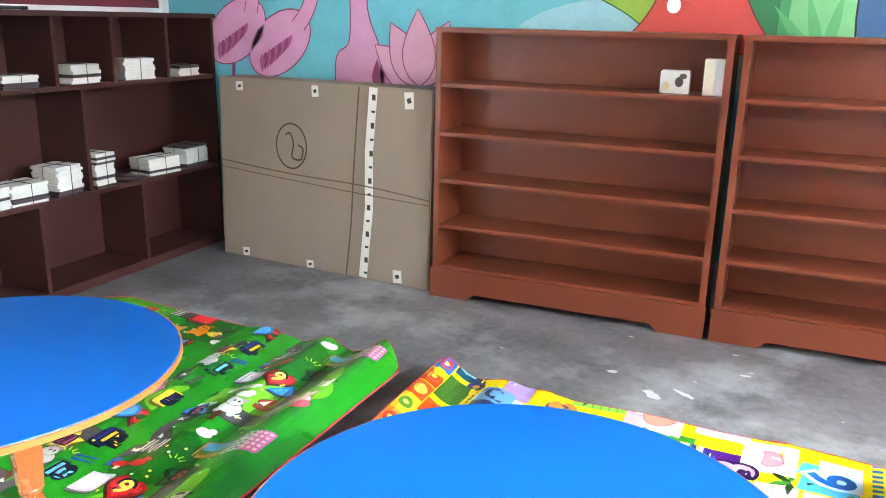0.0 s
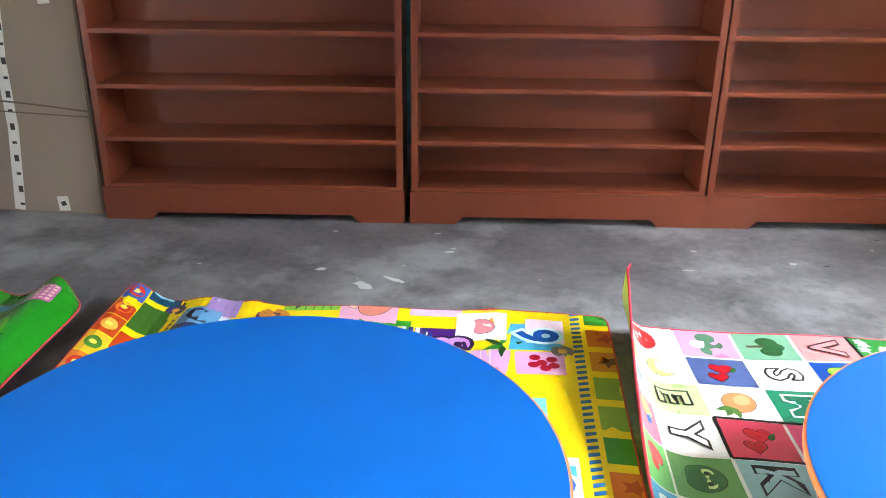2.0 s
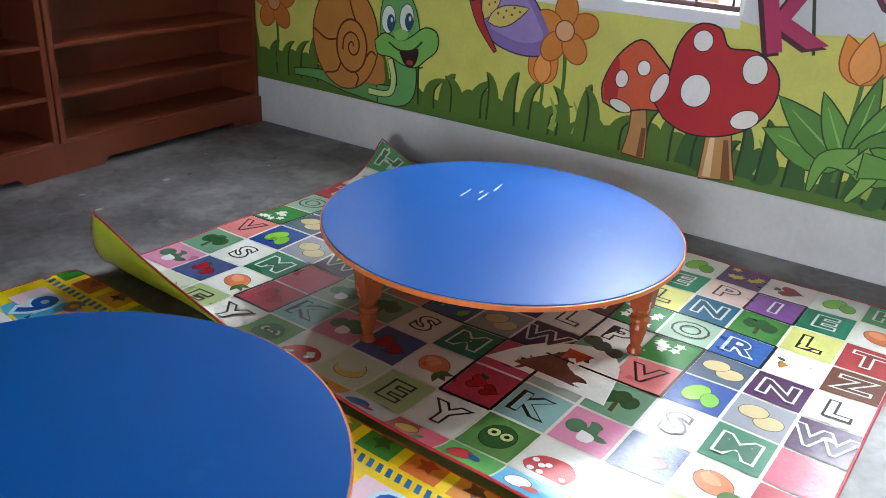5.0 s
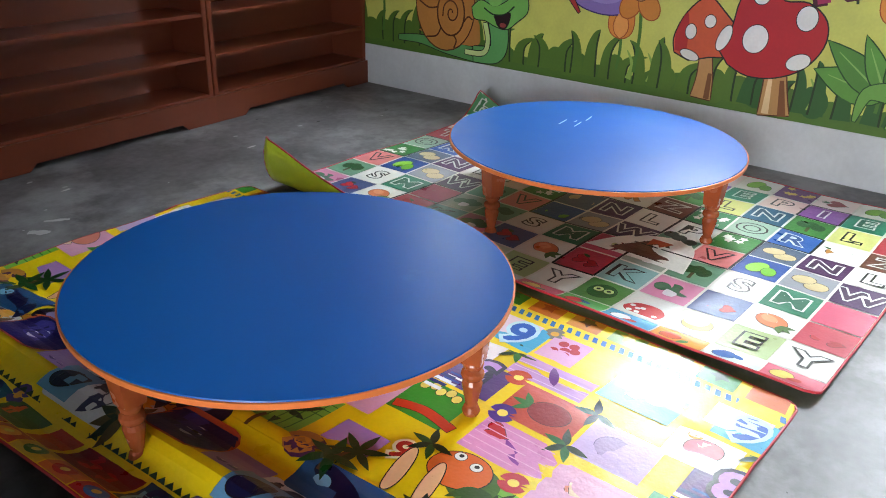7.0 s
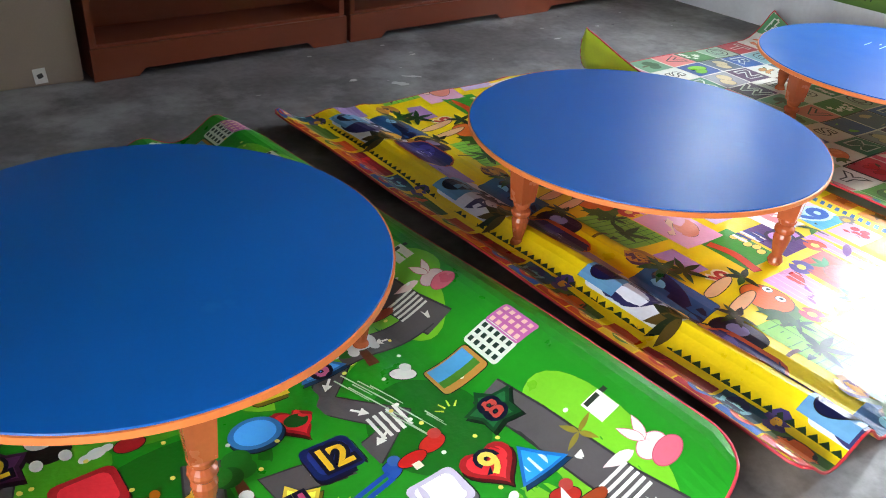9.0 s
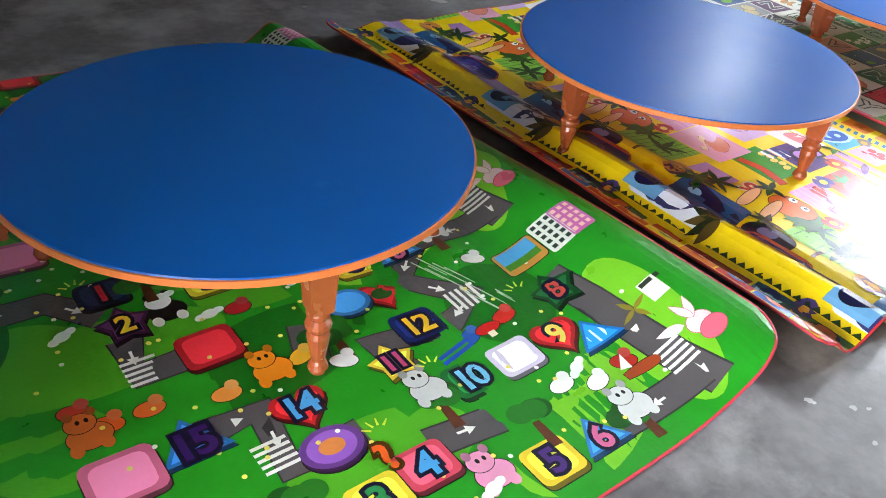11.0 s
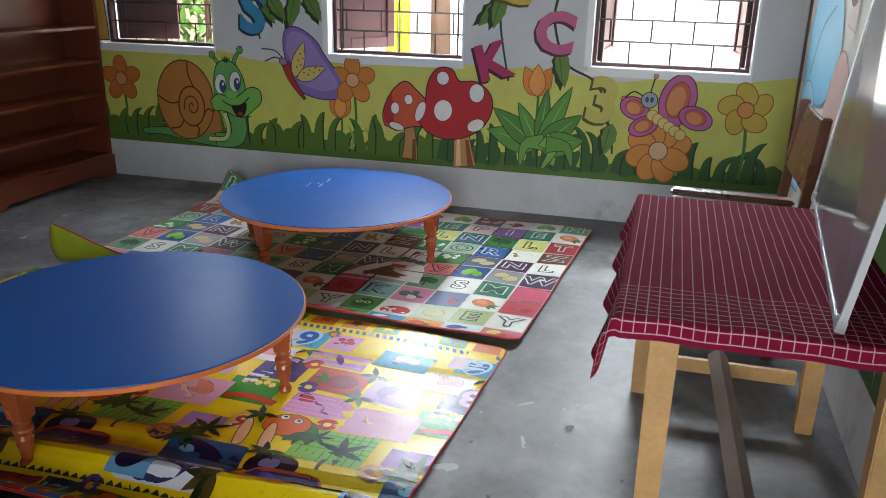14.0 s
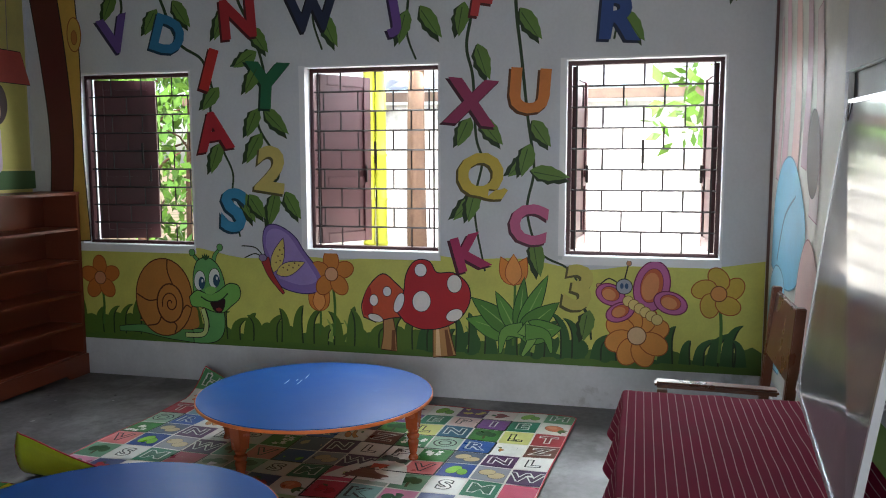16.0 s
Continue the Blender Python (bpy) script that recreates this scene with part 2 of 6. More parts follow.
def rect(cx, cy, w, h, rot=0.0, soft=0.0):
    if soft:
        pts = []
        for sx, sy, a0 in ((1, 1, 0), (-1, 1, 90), (-1, -1, 180), (1, -1, 270)):
            for a in (0, 30, 60, 90):
                pts.append((sx * (w / 2 - soft) + soft * math.cos(radians(a0 + a)), sy * (h / 2 - soft) + soft * math.sin(radians(a0 + a))))
    else:
        pts = [(w / 2, h / 2), (-w / 2, h / 2), (-w / 2, -h / 2), (w / 2, -h / 2)]
    c, s = math.cos(radians(rot)), math.sin(radians(rot))
    return [(cx + c * x - s * y, cy + s * x + c * y) for x, y in pts]


def star(cx, cy, r, n=5, inner=0.5, rot=90):
    return [(cx + (r if k % 2 == 0 else r * inner) * math.cos(radians(rot) + math.pi * k / n), cy + (r if k % 2 == 0 else r * inner) * math.sin(radians(rot) + math.pi * k / n)) for k in range(2 * n)]


def heart(cx, cy, r):
    out = []
    for k in range(28):
        a = 2 * math.pi * k / 28
        out.append((cx + r * 0.98 * math.sin(a) ** 3, cy + r * (0.8 * math.cos(a) - 0.32 * math.cos(2 * a) - 0.12 * math.cos(3 * a) - 0.05 * math.cos(4 * a))))
    return out[::-1]


class Strip(list):
    """An outline whose two long sides run side by side."""


def smooth_line(points, per=6):
    p = [points[0]] + list(points) + [points[-1]]
    out = []
    for i in range(1, len(p) - 2):
        for k in range(per):
            t = k / per
            out.append(tuple(0.5 * (2 * p[i][a] + (p[i + 1][a] - p[i - 1][a]) * t + (2 * p[i - 1][a] - 5 * p[i][a] + 4 * p[i + 1][a] - p[i + 2][a]) * t * t + (3 * p[i][a] - p[i - 1][a] - 3 * p[i + 1][a] + p[i + 2][a]) * t ** 3) for a in (0, 1)))
    out.append(tuple(points[-1]))
    return out


def ribbon(points, width, end=None, smooth=True):
    """A painted stroke along a line, from one width to another."""
    line = smooth_line(points) if smooth and len(points) > 2 else list(points)
    end = width if end is None else end
    left, right = [], []
    for i, (x, y) in enumerate(line):
        a, b = line[max(i - 1, 0)], line[min(i + 1, len(line) - 1)]
        dx, dy = b[0] - a[0], b[1] - a[1]
        d = math.hypot(dx, dy) or 1
        w = (width + (end - width) * i / (len(line) - 1)) / 2
        left.append((x - dy / d * w, y + dx / d * w))
        right.append((x + dy / d * w, y - dx / d * w))
    return Strip(right + left[::-1])


def blade(x, y, h, lean, w):
    """A curved tapering blade of grass."""
    left, right = [], []
    for k in range(8):
        t = k / 7
        cx, cy = x + lean * t * t, y + h * t * (1.25 - 0.25 * t) * (1 - 0.12 * abs(lean) / max(h, 0.01) * t)
        ww = w / 2 * (1 - t) ** 0.75
        left.append((cx - ww, cy))
        right.append((cx + ww, cy))
    return right + left[::-1][1:]


def leaf(x, y, length, width, ang, cut=0.0):
    """A pointed leaf from its stalk; cut notches its margin."""
    pts = []
    for side in (1, -1):
        rng = range(0, 9) if side == 1 else range(8, -1, -1)
        for k in rng:
            t = k / 8
            w = width / 2 * math.sin(math.pi * t ** 0.75) * (1 - (cut if k % 2 else 0))
            pts.append((t * length, side * -w))
    pts = pts[:8] + pts[8:9] + pts[10:-1]
    c, s = math.cos(radians(ang)), math.sin(radians(ang))
    return [(x + c * a - s * b, y + s * a + c * b) for a, b in pts]


def grown(pts, d):
    """The outline moved outwards by d."""
    area = sum(a[0] * b[1] - b[0] * a[1] for a, b in zip(pts, pts[1:] + pts[:1]))
    sgn = 1 if area > 0 else -1
    out = []
    n = len(pts)
    for i, (x, y) in enumerate(pts):
        a, b = pts[i - 1], pts[(i + 1) % n]
        dx, dy = b[0] - a[0], b[1] - a[1]
        m = math.hypot(dx, dy) or 1
        out.append((x + sgn * dy / m * d, y - sgn * dx / m * d))
    return out


LETTERS = {}


def glyph(ch, fat=0.0):
    """Triangles of a character of height 1 about its middle."""
    key = (ch, fat)
    if key not in LETTERS:
        cu = bpy.data.curves.new("glyph", "FONT")
        cu.body, cu.offset, cu.resolution_u = ch, fat, 3
        ob = bpy.data.objects.new("glyph", cu)
        scene.collection.objects.link(ob)
        me = ob.evaluated_get(bpy.context.evaluated_depsgraph_get()).to_mesh()
        vs = [(v.co.x, v.co.y) for v in me.vertices]
        fs = [tuple(f.vertices) for f in me.polygons]
        ob.evaluated_get(bpy.context.evaluated_depsgraph_get()).to_mesh_clear()
        bpy.data.objects.remove(ob)
        bpy.data.curves.remove(cu)
        h = 0.70
        xs = [v[0] for v in vs]
        mx = (min(xs) + max(xs)) / 2
        LETTERS[key] = ([((x - mx) / h, y / h - 0.5) for x, y in vs], fs)
    return LETTERS[key]


class Sheet:
    """Flat shapes in two directions, laid over one another on a surface. Shapes that lie on one another make one item."""

    def __init__(self):
        self.shapes, self.mats, self.items = [], [], []

    def slot(self, m):
        if m not in self.mats:
            self.mats.append(m)
        return self.mats.index(m)

    def lay(self, pts, faces, m, fresh=False):
        xs, ys = [p[0] for p in pts], [p[1] for p in pts]
        b = (min(xs), min(ys), max(xs), max(ys))
        level = 0
        for o in self.shapes:
            c = o[3]
            if c[0] < b[2] and c[2] > b[0] and c[1] < b[3] and c[3] > b[1]:
                level = max(level, o[4] + 1)
        cx, cy = (b[0] + b[2]) / 2, (b[1] + b[3]) / 2
        if not fresh and self.items:
            c = self.items[-1]
            e = 0.012
            if c[0] - e < b[0] and b[2] < c[2] + e and c[1] - e < b[1] and b[3] < c[3] + e:
                self.items[-1] = (min(c[0], b[0]), min(c[1], b[1]), max(c[2], b[2]), max(c[3], b[3]))
            else:
                self.items.append(b)
        else:
            self.items.append(b)
        self.shapes.append((pts, faces, self.slot(m), b, level, len(self.items) - 1))

    def add(self, pts, rgb, outline=0.0, ink=(34, 30, 30)):
        if outline:
            wider = grown(pts, outline)
            self.add(Strip(wider) if isinstance(pts, Strip) else wider, ink)
        m = colour(*rgb) if isinstance(rgb, tuple) else rgb
        n = len(pts)
        if isinstance(pts, Strip):
            faces = [(i, i + 1, n - 2 - i, n - 1 - i) for i in range(n // 2 - 1)]
        else:
            faces = [tuple(range(n))]
        self.lay(list(pts), faces, m)
        return self

    def text(self, ch, x, y, h, rgb, rot=0.0, outline=0.0, ink=(34, 30, 30), wide=1.0):
        if outline:
            self._glyph(ch, x, y, h, ink, rot, 0.075 + outline / h, wide)
        self._glyph(ch, x, y, h, rgb, rot, 0.03, wide)
        return self

    def _glyph(self, ch, x, y, h, rgb, rot, fat, wide):
        vs, fs = glyph(ch, round(fat, 3))
        c, s = math.cos(radians(rot)), math.sin(radians(rot))
        self.lay([(x + h * (c * a * wide - s * b), y + h * (s * a * wide + c * b)) for a, b in vs], fs, colour(*rgb) if isinstance(rgb, tuple) else rgb)

    def bm(self, place, step=3e-4, base=0.0, cuts=(), box2=None, item=None):
        bm = bmesh.new()
        lo, hi = [1e9, 1e9], [-1e9, -1e9]
        for pts, faces, slot, b, level, it in self.shapes:
            if item is not None and it not in item:
                continue
            lo, hi = [min(lo[0], b[0]), min(lo[1], b[1])], [max(hi[0], b[2]), max(hi[1], b[3])]
            vs = [bm.verts.new((x, y, base + level * step)) for x, y in pts]
            for f in faces:
                try:
                    bm.faces.new([vs[i] for i in f]).material_index = slot
                except ValueError:
                    pass
        big = [f for f in bm.faces if len(f.verts) > 4]
        if big:
            bmesh.ops.triangulate(bm, faces=big, ngon_method="BEAUTY")
        if box2:
            for axis, at, far in ((0, box2[0], 0), (0, box2[2], 1), (1, box2[1], 0), (1, box2[3], 1)):
                if (hi[axis] > at) if far else (lo[axis] < at):
                    no = [0, 0, 0]
                    no[axis] = 1 if far else -1
                    co = [0, 0, 0]
                    co[axis] = at
                    bmesh.ops.bisect_plane(bm, geom=bm.verts[:] + bm.edges[:] + bm.faces[:], plane_co=co, plane_no=no, clear_outer=True)
        for axis, at in cuts:
            if lo[axis] < at < hi[axis]:
                co = (at, 0, 0) if axis == 0 else (0, at, 0)
                no = (1, 0, 0) if axis == 0 else (0, 1, 0)
                bmesh.ops.bisect_plane(bm, geom=bm.verts[:] + bm.edges[:] + bm.faces[:], plane_co=co, plane_no=no)
        for v in bm.verts:
            v.co = place(v.co.x, v.co.y, v.co.z)
        return bm

    def put(self, name, place, parent, label="", each=False, kind="", **kw):
        made = None
        fine = {i for i, c in enumerate(self.items) if max(c[2] - c[0], c[3] - c[1]) < 0.075} if each == "large" else set()
        todo = [{i} for i in range(len(self.items)) if i not in fine] + ([fine] if fine else []) if each else [None]
        for it in todo:
            bm = self.bm(place, item=it, **kw)
            if not bm.faces:
                bm.free()
                continue
            me = bpy.data.meshes.new(name)
            bm.to_mesh(me)
            bm.free()
            used = sorted({f.material_index for f in me.polygons})
            for m in used:
                me.materials.append(self.mats[m])
            for f in me.polygons:
                f.material_index = used.index(f.material_index)
            made = new(name, me)
            made.parent = parent
            if label:
                made["label"] = label
            if kind:
                made["kind"] = kind
            if it is fine:
                made.name, made["kind"] = "printed_detail", "stuff"
        return made


# ---------- bookcases along the north wall ----------
def bookcase(x0, x1, label):
    """A low open bookcase with five bays and a notched foot board; its front is at y = 0."""
    t = thing("bookcase", label, "bookcase", "bookcases along the wall", at=((x0 + x1) / 2, 0.15, 0))
    w, d, h = x1 - x0, 0.31, 1.335
    ox, oy = -w / 2, -0.15
    side = 0.03
    for k in range(2):
        a = ox if k == 0 else ox + w - side
        part("side_panel", boxes(((a, oy, 0), (a + side, oy + d, h - 0.022))), M["shelf"], t)
    part("top", boxes(((ox - 0.004, oy - 0.004, h - 0.022), (ox + w + 0.004, oy + d, h))), M["shelf"], t)
    part("back_panel", boxes(((ox + side, oy + d - 0.03, 0.03), (ox + w - side, oy + d - 0.018, h - 0.022)), bevel=0), M["shelf"], t)
    for z in (0.165, 0.378, 0.610, 0.842, 1.078):
        part("shelf", boxes(((ox + side, oy + 0.002, z - 0.02), (ox + w - side, oy + d - 0.03, z))), M["shelf"], t)
    # foot board with a shallow notch
    bm = bmesh.new()
    n0, n1, nz = ox + 0.20, ox + w - 0.20, 0.034
    ring = [(ox - 0.006, 0), (n0, 0), (n0 + 0.035, nz), (n1 - 0.035, nz), (n1, 0), (ox + w + 0.006, 0), (ox + w + 0.006, 0.15), (ox - 0.006, 0.15)]
    front = [bm.verts.new((x, oy - 0.014, z)) for x, z in ring]
    back = [bm.verts.new((x, oy + 0.001, z)) for x, z in ring]
    bm.faces.new(front)
    bm.faces.new(back[::-1])
    for k in range(len(ring)):
        bm.faces.new((front[k], back[k], back[(k + 1) % 8], front[(k + 1) % 8]))
    part("foot_board", bm, M["shelf"], t)
    return t


bookcase(-4.012, -2.665, "brown painted wooden bookcase holding two small books")
bookcase(-2.628, -1.318, "brown painted wooden bookcase, all its shelves empty")
bookcase(-1.310, -0.016, "brown painted wooden bookcase in the room's corner, empty")


# ---------- round floor tables ----------
def round_table():
    t = thing("round_table", "low round table with a glossy blue top and orange turned legs", "table", "low round tables", at=(0, 0, 0))
    r, h = 0.622, 0.322
    part("tabletop", lathe([(r - 0.004, h - 0.004), (r - 0.006, h), (0.3, h + 0.0002), (0.001, h + 0.0002)], 96), M["blue"], t, "glossy blue laminate top")
    part("edge_band", lathe([(0.001, h - 0.022), (r - 0.003, h - 0.022), (r + 0.001, h - 0.019), (r + 0.001, h - 0.004), (r - 0.0045, h - 0.0035), (0.001, h - 0.0036)], 96), M["edge"], t, "orange painted edge band")
    prof = [(0.012, 0.0), (0.021, 0.004), (0.026, 0.016), (0.021, 0.03), (0.016, 0.036), (0.019, 0.05), (0.026, 0.085), (0.029, 0.105), (0.024, 0.118), (0.031, 0.126), (0.033, 0.134), (0.031, 0.142), (0.022, 0.15), (0.028, 0.158), (0.030, 0.168), (0.026, 0.176)]
    for deg in (0, 74, 180, 254):
        a = radians(deg)
        bm = lathe(prof, 16)
        # squared upper block that widens to the top
        lo = [bm.verts.new((sx * 0.028, sy * 0.028, 0.174)) for sx, sy in ((-1, -1), (1, -1), (1, 1), (-1, 1))]
        hi = [bm.verts.new((sx * 0.040, sy * 0.034, h - 0.022)) for sx, sy in ((-1, -1), (1, -1), (1, 1), (-1, 1))]
        for j in range(4):
            bm.faces.new((lo[j], lo[(j + 1) % 4], hi[(j + 1) % 4], hi[j]))
        bm.faces.new(lo[::-1])
        bm.faces.new(hi)
        leg = part("leg", bm, M["leg"], t)
        leg.matrix_basis = pose(0.545 * math.cos(a), 0.545 * math.sin(a), 0, 0, 0, math.degrees(a))
    return t


TABLES = [(-1.135, -2.279, 267), (-2.815, -2.196, 284), (-4.549, -2.138, 261)]
first = round_table()
first.matrix_basis = pose(TABLES[0][0], TABLES[0][1], 0.010, 0, 0, TABLES[0][2])
for x, y, a in TABLES[1:]:
    table = copy_thing(first, pose(x, y, 0.010, 0, 0, a))
    table.scale = (0.958, 0.958, 1.11) if x < -4 else (0.982, 0.982, 1.0)



# dry paint marks on the table by the window
for x, y, a in ((-1.00, -2.05, 5), (-0.99, -2.12, 6), (-0.87, -2.115, 9), (-0.955, -2.09, 4)):
    bm = bmesh.new()
    long = 0.09 if a > 4 else 0.03
    vs = [bm.verts.new((long * c, 0.007 * d, 0)) for c, d in ((-0.5, -0.3), (0.1, -0.5), (0.5, -0.2), (0.45, 0.3), (-0.1, 0.4), (-0.48, 0.5))]
    bm.faces.new(vs)
    mark = part("scuff_mark", bm, M["white"], first, "small white paint mark")
    mark.matrix_basis = first.matrix_basis.inverted() @ pose(x, y, 0.010 + 0.3235, 0, 0, a)


# ---------- mural on the east wall ----------
def on_east(u, v, off):
    """Scales and shifts the mural's coordinates to fit the camera's view."""
    return Vector((-0.0025 - off, -(0.039 + 1.027 * u), 1.034 * v))


def on_north(u, v, off):
    return Vector((u, NORTH - 0.0025 - off, v))


def on_south(u, v, off):
    return Vector((-u, SOUTH + 0.0025 + off, v))


BROWN, DARK = (92, 50, 26), (40, 44, 30)
GRASS, DEEP, LIME = (88, 122, 44), (54, 98, 48), (150, 178, 84)
rng = random.Random(5)
MURAL0 = PLINTH / 1.034

s = Sheet()
hill = [(u / 10, 0.89 + 0.025 * math.sin(u * 0.31) + 0.018 * math.sin(u * 0.83 + 1)) for u in range(-3, 47)]
s.add([(-0.37, MURAL0)] + [(max(-0.37, min(a, 4.53)), b) for a, b in hill] + [(4.53, MURAL0)], (212, 212, 108))
s.put("painted_meadow", on_east, wall_east, "yellow-green painted meadow band", base=0.0, cuts=())

s = Sheet()
edge = [(-0.37, MURAL0 - 0.006)]
for k in range(60):
    u = -0.37 + k * 4.90 / 59
    edge.append((u, 0.375 + 0.03 * math.sin(k * 0.9) + 0.02 * math.sin(k * 2.3)))
edge.append((4.53, MURAL0 - 0.006))
s.add(edge, (82, 118, 46))
u = -0.34
while u < 4.46:
    deep = DEEP if u > 2.4 else GRASS
    h, lean = rng.uniform(0.10, 0.27), rng.choice((-1, 1)) * rng.uniform(0.03, 0.15)
    w = rng.uniform(0.06, 0.085)
    if rng.random() < 0.45:
        s.add(ell(u + 0.06, 0.36, rng.uniform(0.05, 0.075), rng.uniform(0.06, 0.09), rng.uniform(-20, 20), 20), deep)
    for shift, rgb in ((0.010 if lean > 0 else -0.010, (38, 60, 28)), (0.0, deep)):
        s.add(ribbon([(u + shift, 0.30), (u + lean * 0.12 + shift, 0.33 + h * 0.55), (u + lean * 0.5 + shift, 0.34 + h * 0.86), (u + lean, 0.34 + h)], w, 0.004), rgb)
    if rng.random() < 0.22:
        s.add(ribbon([(u + 0.05, 0.32), (u + 0.065, 0.40), (u + 0.03, 0.47)], 0.035, 0.006), LIME)
    u += rng.uniform(0.065, 0.12)
s.put("painted_grass", on_east, wall_east, "dark green painted grass blades", base=0.0006, step=2e-4, kind="stuff")


def painted_flower(u, v, r, n, rgb, heart_rgb, stem_to, name, label, curl=0.0):
    s = Sheet()
    if stem_to:
        s.add(ribbon([(u, v), (u + 0.02, (v + stem_to) / 2), (u + 0.01, stem_to)], 0.018), (80, 124, 50))
    for k in range(n):
        a = 360 * k / n + 20
        s.add(ell(u + r * 0.58 * math.cos(radians(a)), v + r * 0.58 * math.sin(radians(a)), r * 0.46, r * 0.34, a + curl), rgb, 0.006, (168, 84, 30))
    s.add(ell(u, v, r * 0.28, r * 0.28), heart_rgb, 0.006, (120, 70, 30))
    s.put(name, on_east, wall_east, label, base=0.006)


painted_flower(0.10, 0.69, 0.15, 5, (206, 122, 52), (216, 150, 110), 0.36, "painted_flower", "orange painted flower")
painted_flower(1.84, 0.77, 0.15, 5, (214, 134, 56), (226, 170, 130), 0.36, "painted_flower", "orange painted flower")
painted_flower(3.79, 0.46, 0.185, 8, (226, 152, 70), (226, 190, 150), 0.3, "painted_flower", "large orange painted flower")
painted_flower(4.25, 0.73, 0.15, 5, (208, 176, 70), (222, 150, 80), 0.32, "painted_flower", "yellow pinwheel-shaped painted flower", curl=35)


def painted_tulip(u, v, r, name):
    s = Sheet()
    s.add(ribbon([(u, v), (u + 0.01, v - 0.12), (u, 0.36)], 0.016), (80, 124, 50))
    for a in (115, 65, 90):
        s.add(leaf(u, v - r, 2.1 * r, r * 1.1, a), (226, 140, 60) if a != 90 else (238, 160, 84), 0.005, (170, 80, 30))
    s.put(name, on_east, wall_east, "orange painted tulip", base=0.006)


painted_tulip(1.75, 0.60, 0.075, "painted_tulip")
painted_tulip(3.04, 0.83, 0.09, "painted_tulip")

# cartoon snail: brown coiled shell, green head with eyes and mouth
GREENS = (110, 178, 104)
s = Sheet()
s.add(ribbon([(0.24, 0.335), (0.42, 0.345), (0.62, 0.32), (0.88, 0.305)], 0.03, 0.09), (96, 158, 92), 0.005)
s.add(smooth_line([(0.40, 0.40), (0.62, 0.36), (0.84, 0.36), (0.86, 0.44), (0.82, 0.52), (0.6, 0.5)], 4), (192, 128, 62))
s.add(ribbon([(0.82, 0.31), (0.97, 0.33), (1.0, 0.42), (0.97, 0.56)], 0.09, 0.13), (104, 172, 100), 0.006)
s.add(ribbon([(0.76, 0.315), (0.89, 0.325), (0.92, 0.40), (0.895, 0.50)], 0.028, 0.03), (206, 222, 150), 0.005)
s.add(ell(0.60, 0.57, 0.215, 0.265), (196, 132, 64), 0.008, BROWN)
ring = [(0.645 + 0.10 * math.cos(a * math.pi / 12), 0.53 + 0.135 * math.sin(a * math.pi / 12)) for a in range(25)]
s.add(ribbon(ring, 0.011, smooth=False), BROWN)
coil = [(0.65 + (0.006 + 0.006 * k) * 0.8 * math.cos(k * 0.75), 0.53 + (0.006 + 0.006 * k) * math.sin(k * 0.75)) for k in range(14)]
s.add(ribbon(coil, 0.009), BROWN)
for a in (75, 170, 225, 285, 340):
    q = radians(a)
    s.add(ribbon([(0.645 + 0.10 * math.cos(q), 0.53 + 0.135 * math.sin(q)), (0.625 + 0.15 * math.cos(q + 0.2), 0.55 + 0.20 * math.sin(q + 0.2)), (0.60 + 0.212 * math.cos(q + 0.1), 0.57 + 0.262 * math.sin(q + 0.1))], 0.010), BROWN)
for a, b in ((-0.075, 0.87), (0.065, 0.91)):
    s.add(ribbon([(0.94 + a * 0.6, 0.80), (0.94 + a * 0.9, b - 0.04), (0.94 + a * 1.4, b)], 0.030, 0.014), GREENS, 0.004)
    s.add(ell(0.94 + a * 1.5, b + 0.015, 0.020, 0.022), GREENS, 0.004)
s.add(smooth_line([(0.83, 0.62), (0.835, 0.74), (0.87, 0.83), (0.95, 0.85), (1.02, 0.80), (1.06, 0.70), (1.06, 0.60), (0.95, 0.56)], 4), GREENS, 0.006)
for a in (100, 75, 50, 125):
    s.add(leaf(0.93, 0.835, 0.05, 0.014, a), (50, 92, 50))
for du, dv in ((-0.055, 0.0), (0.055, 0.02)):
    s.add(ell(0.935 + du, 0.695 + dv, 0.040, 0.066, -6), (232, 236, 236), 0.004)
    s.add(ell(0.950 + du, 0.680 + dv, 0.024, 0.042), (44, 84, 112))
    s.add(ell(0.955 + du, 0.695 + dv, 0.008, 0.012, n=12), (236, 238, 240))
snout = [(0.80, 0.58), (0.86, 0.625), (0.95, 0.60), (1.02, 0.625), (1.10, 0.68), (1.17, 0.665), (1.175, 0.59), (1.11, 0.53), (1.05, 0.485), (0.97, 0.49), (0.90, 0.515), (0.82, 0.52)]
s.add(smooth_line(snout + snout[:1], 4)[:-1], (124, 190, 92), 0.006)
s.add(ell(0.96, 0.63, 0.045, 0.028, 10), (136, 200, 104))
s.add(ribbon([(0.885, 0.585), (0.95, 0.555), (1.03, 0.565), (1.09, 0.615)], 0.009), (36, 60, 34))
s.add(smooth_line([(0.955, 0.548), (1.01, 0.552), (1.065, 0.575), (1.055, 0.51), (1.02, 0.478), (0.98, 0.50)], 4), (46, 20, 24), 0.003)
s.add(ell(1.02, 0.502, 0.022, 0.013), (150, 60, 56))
s.put("painted_spiral_motif", on_east, wall_east, "painted cartoon snail with a brown spiral shell and green face", base=0.007)

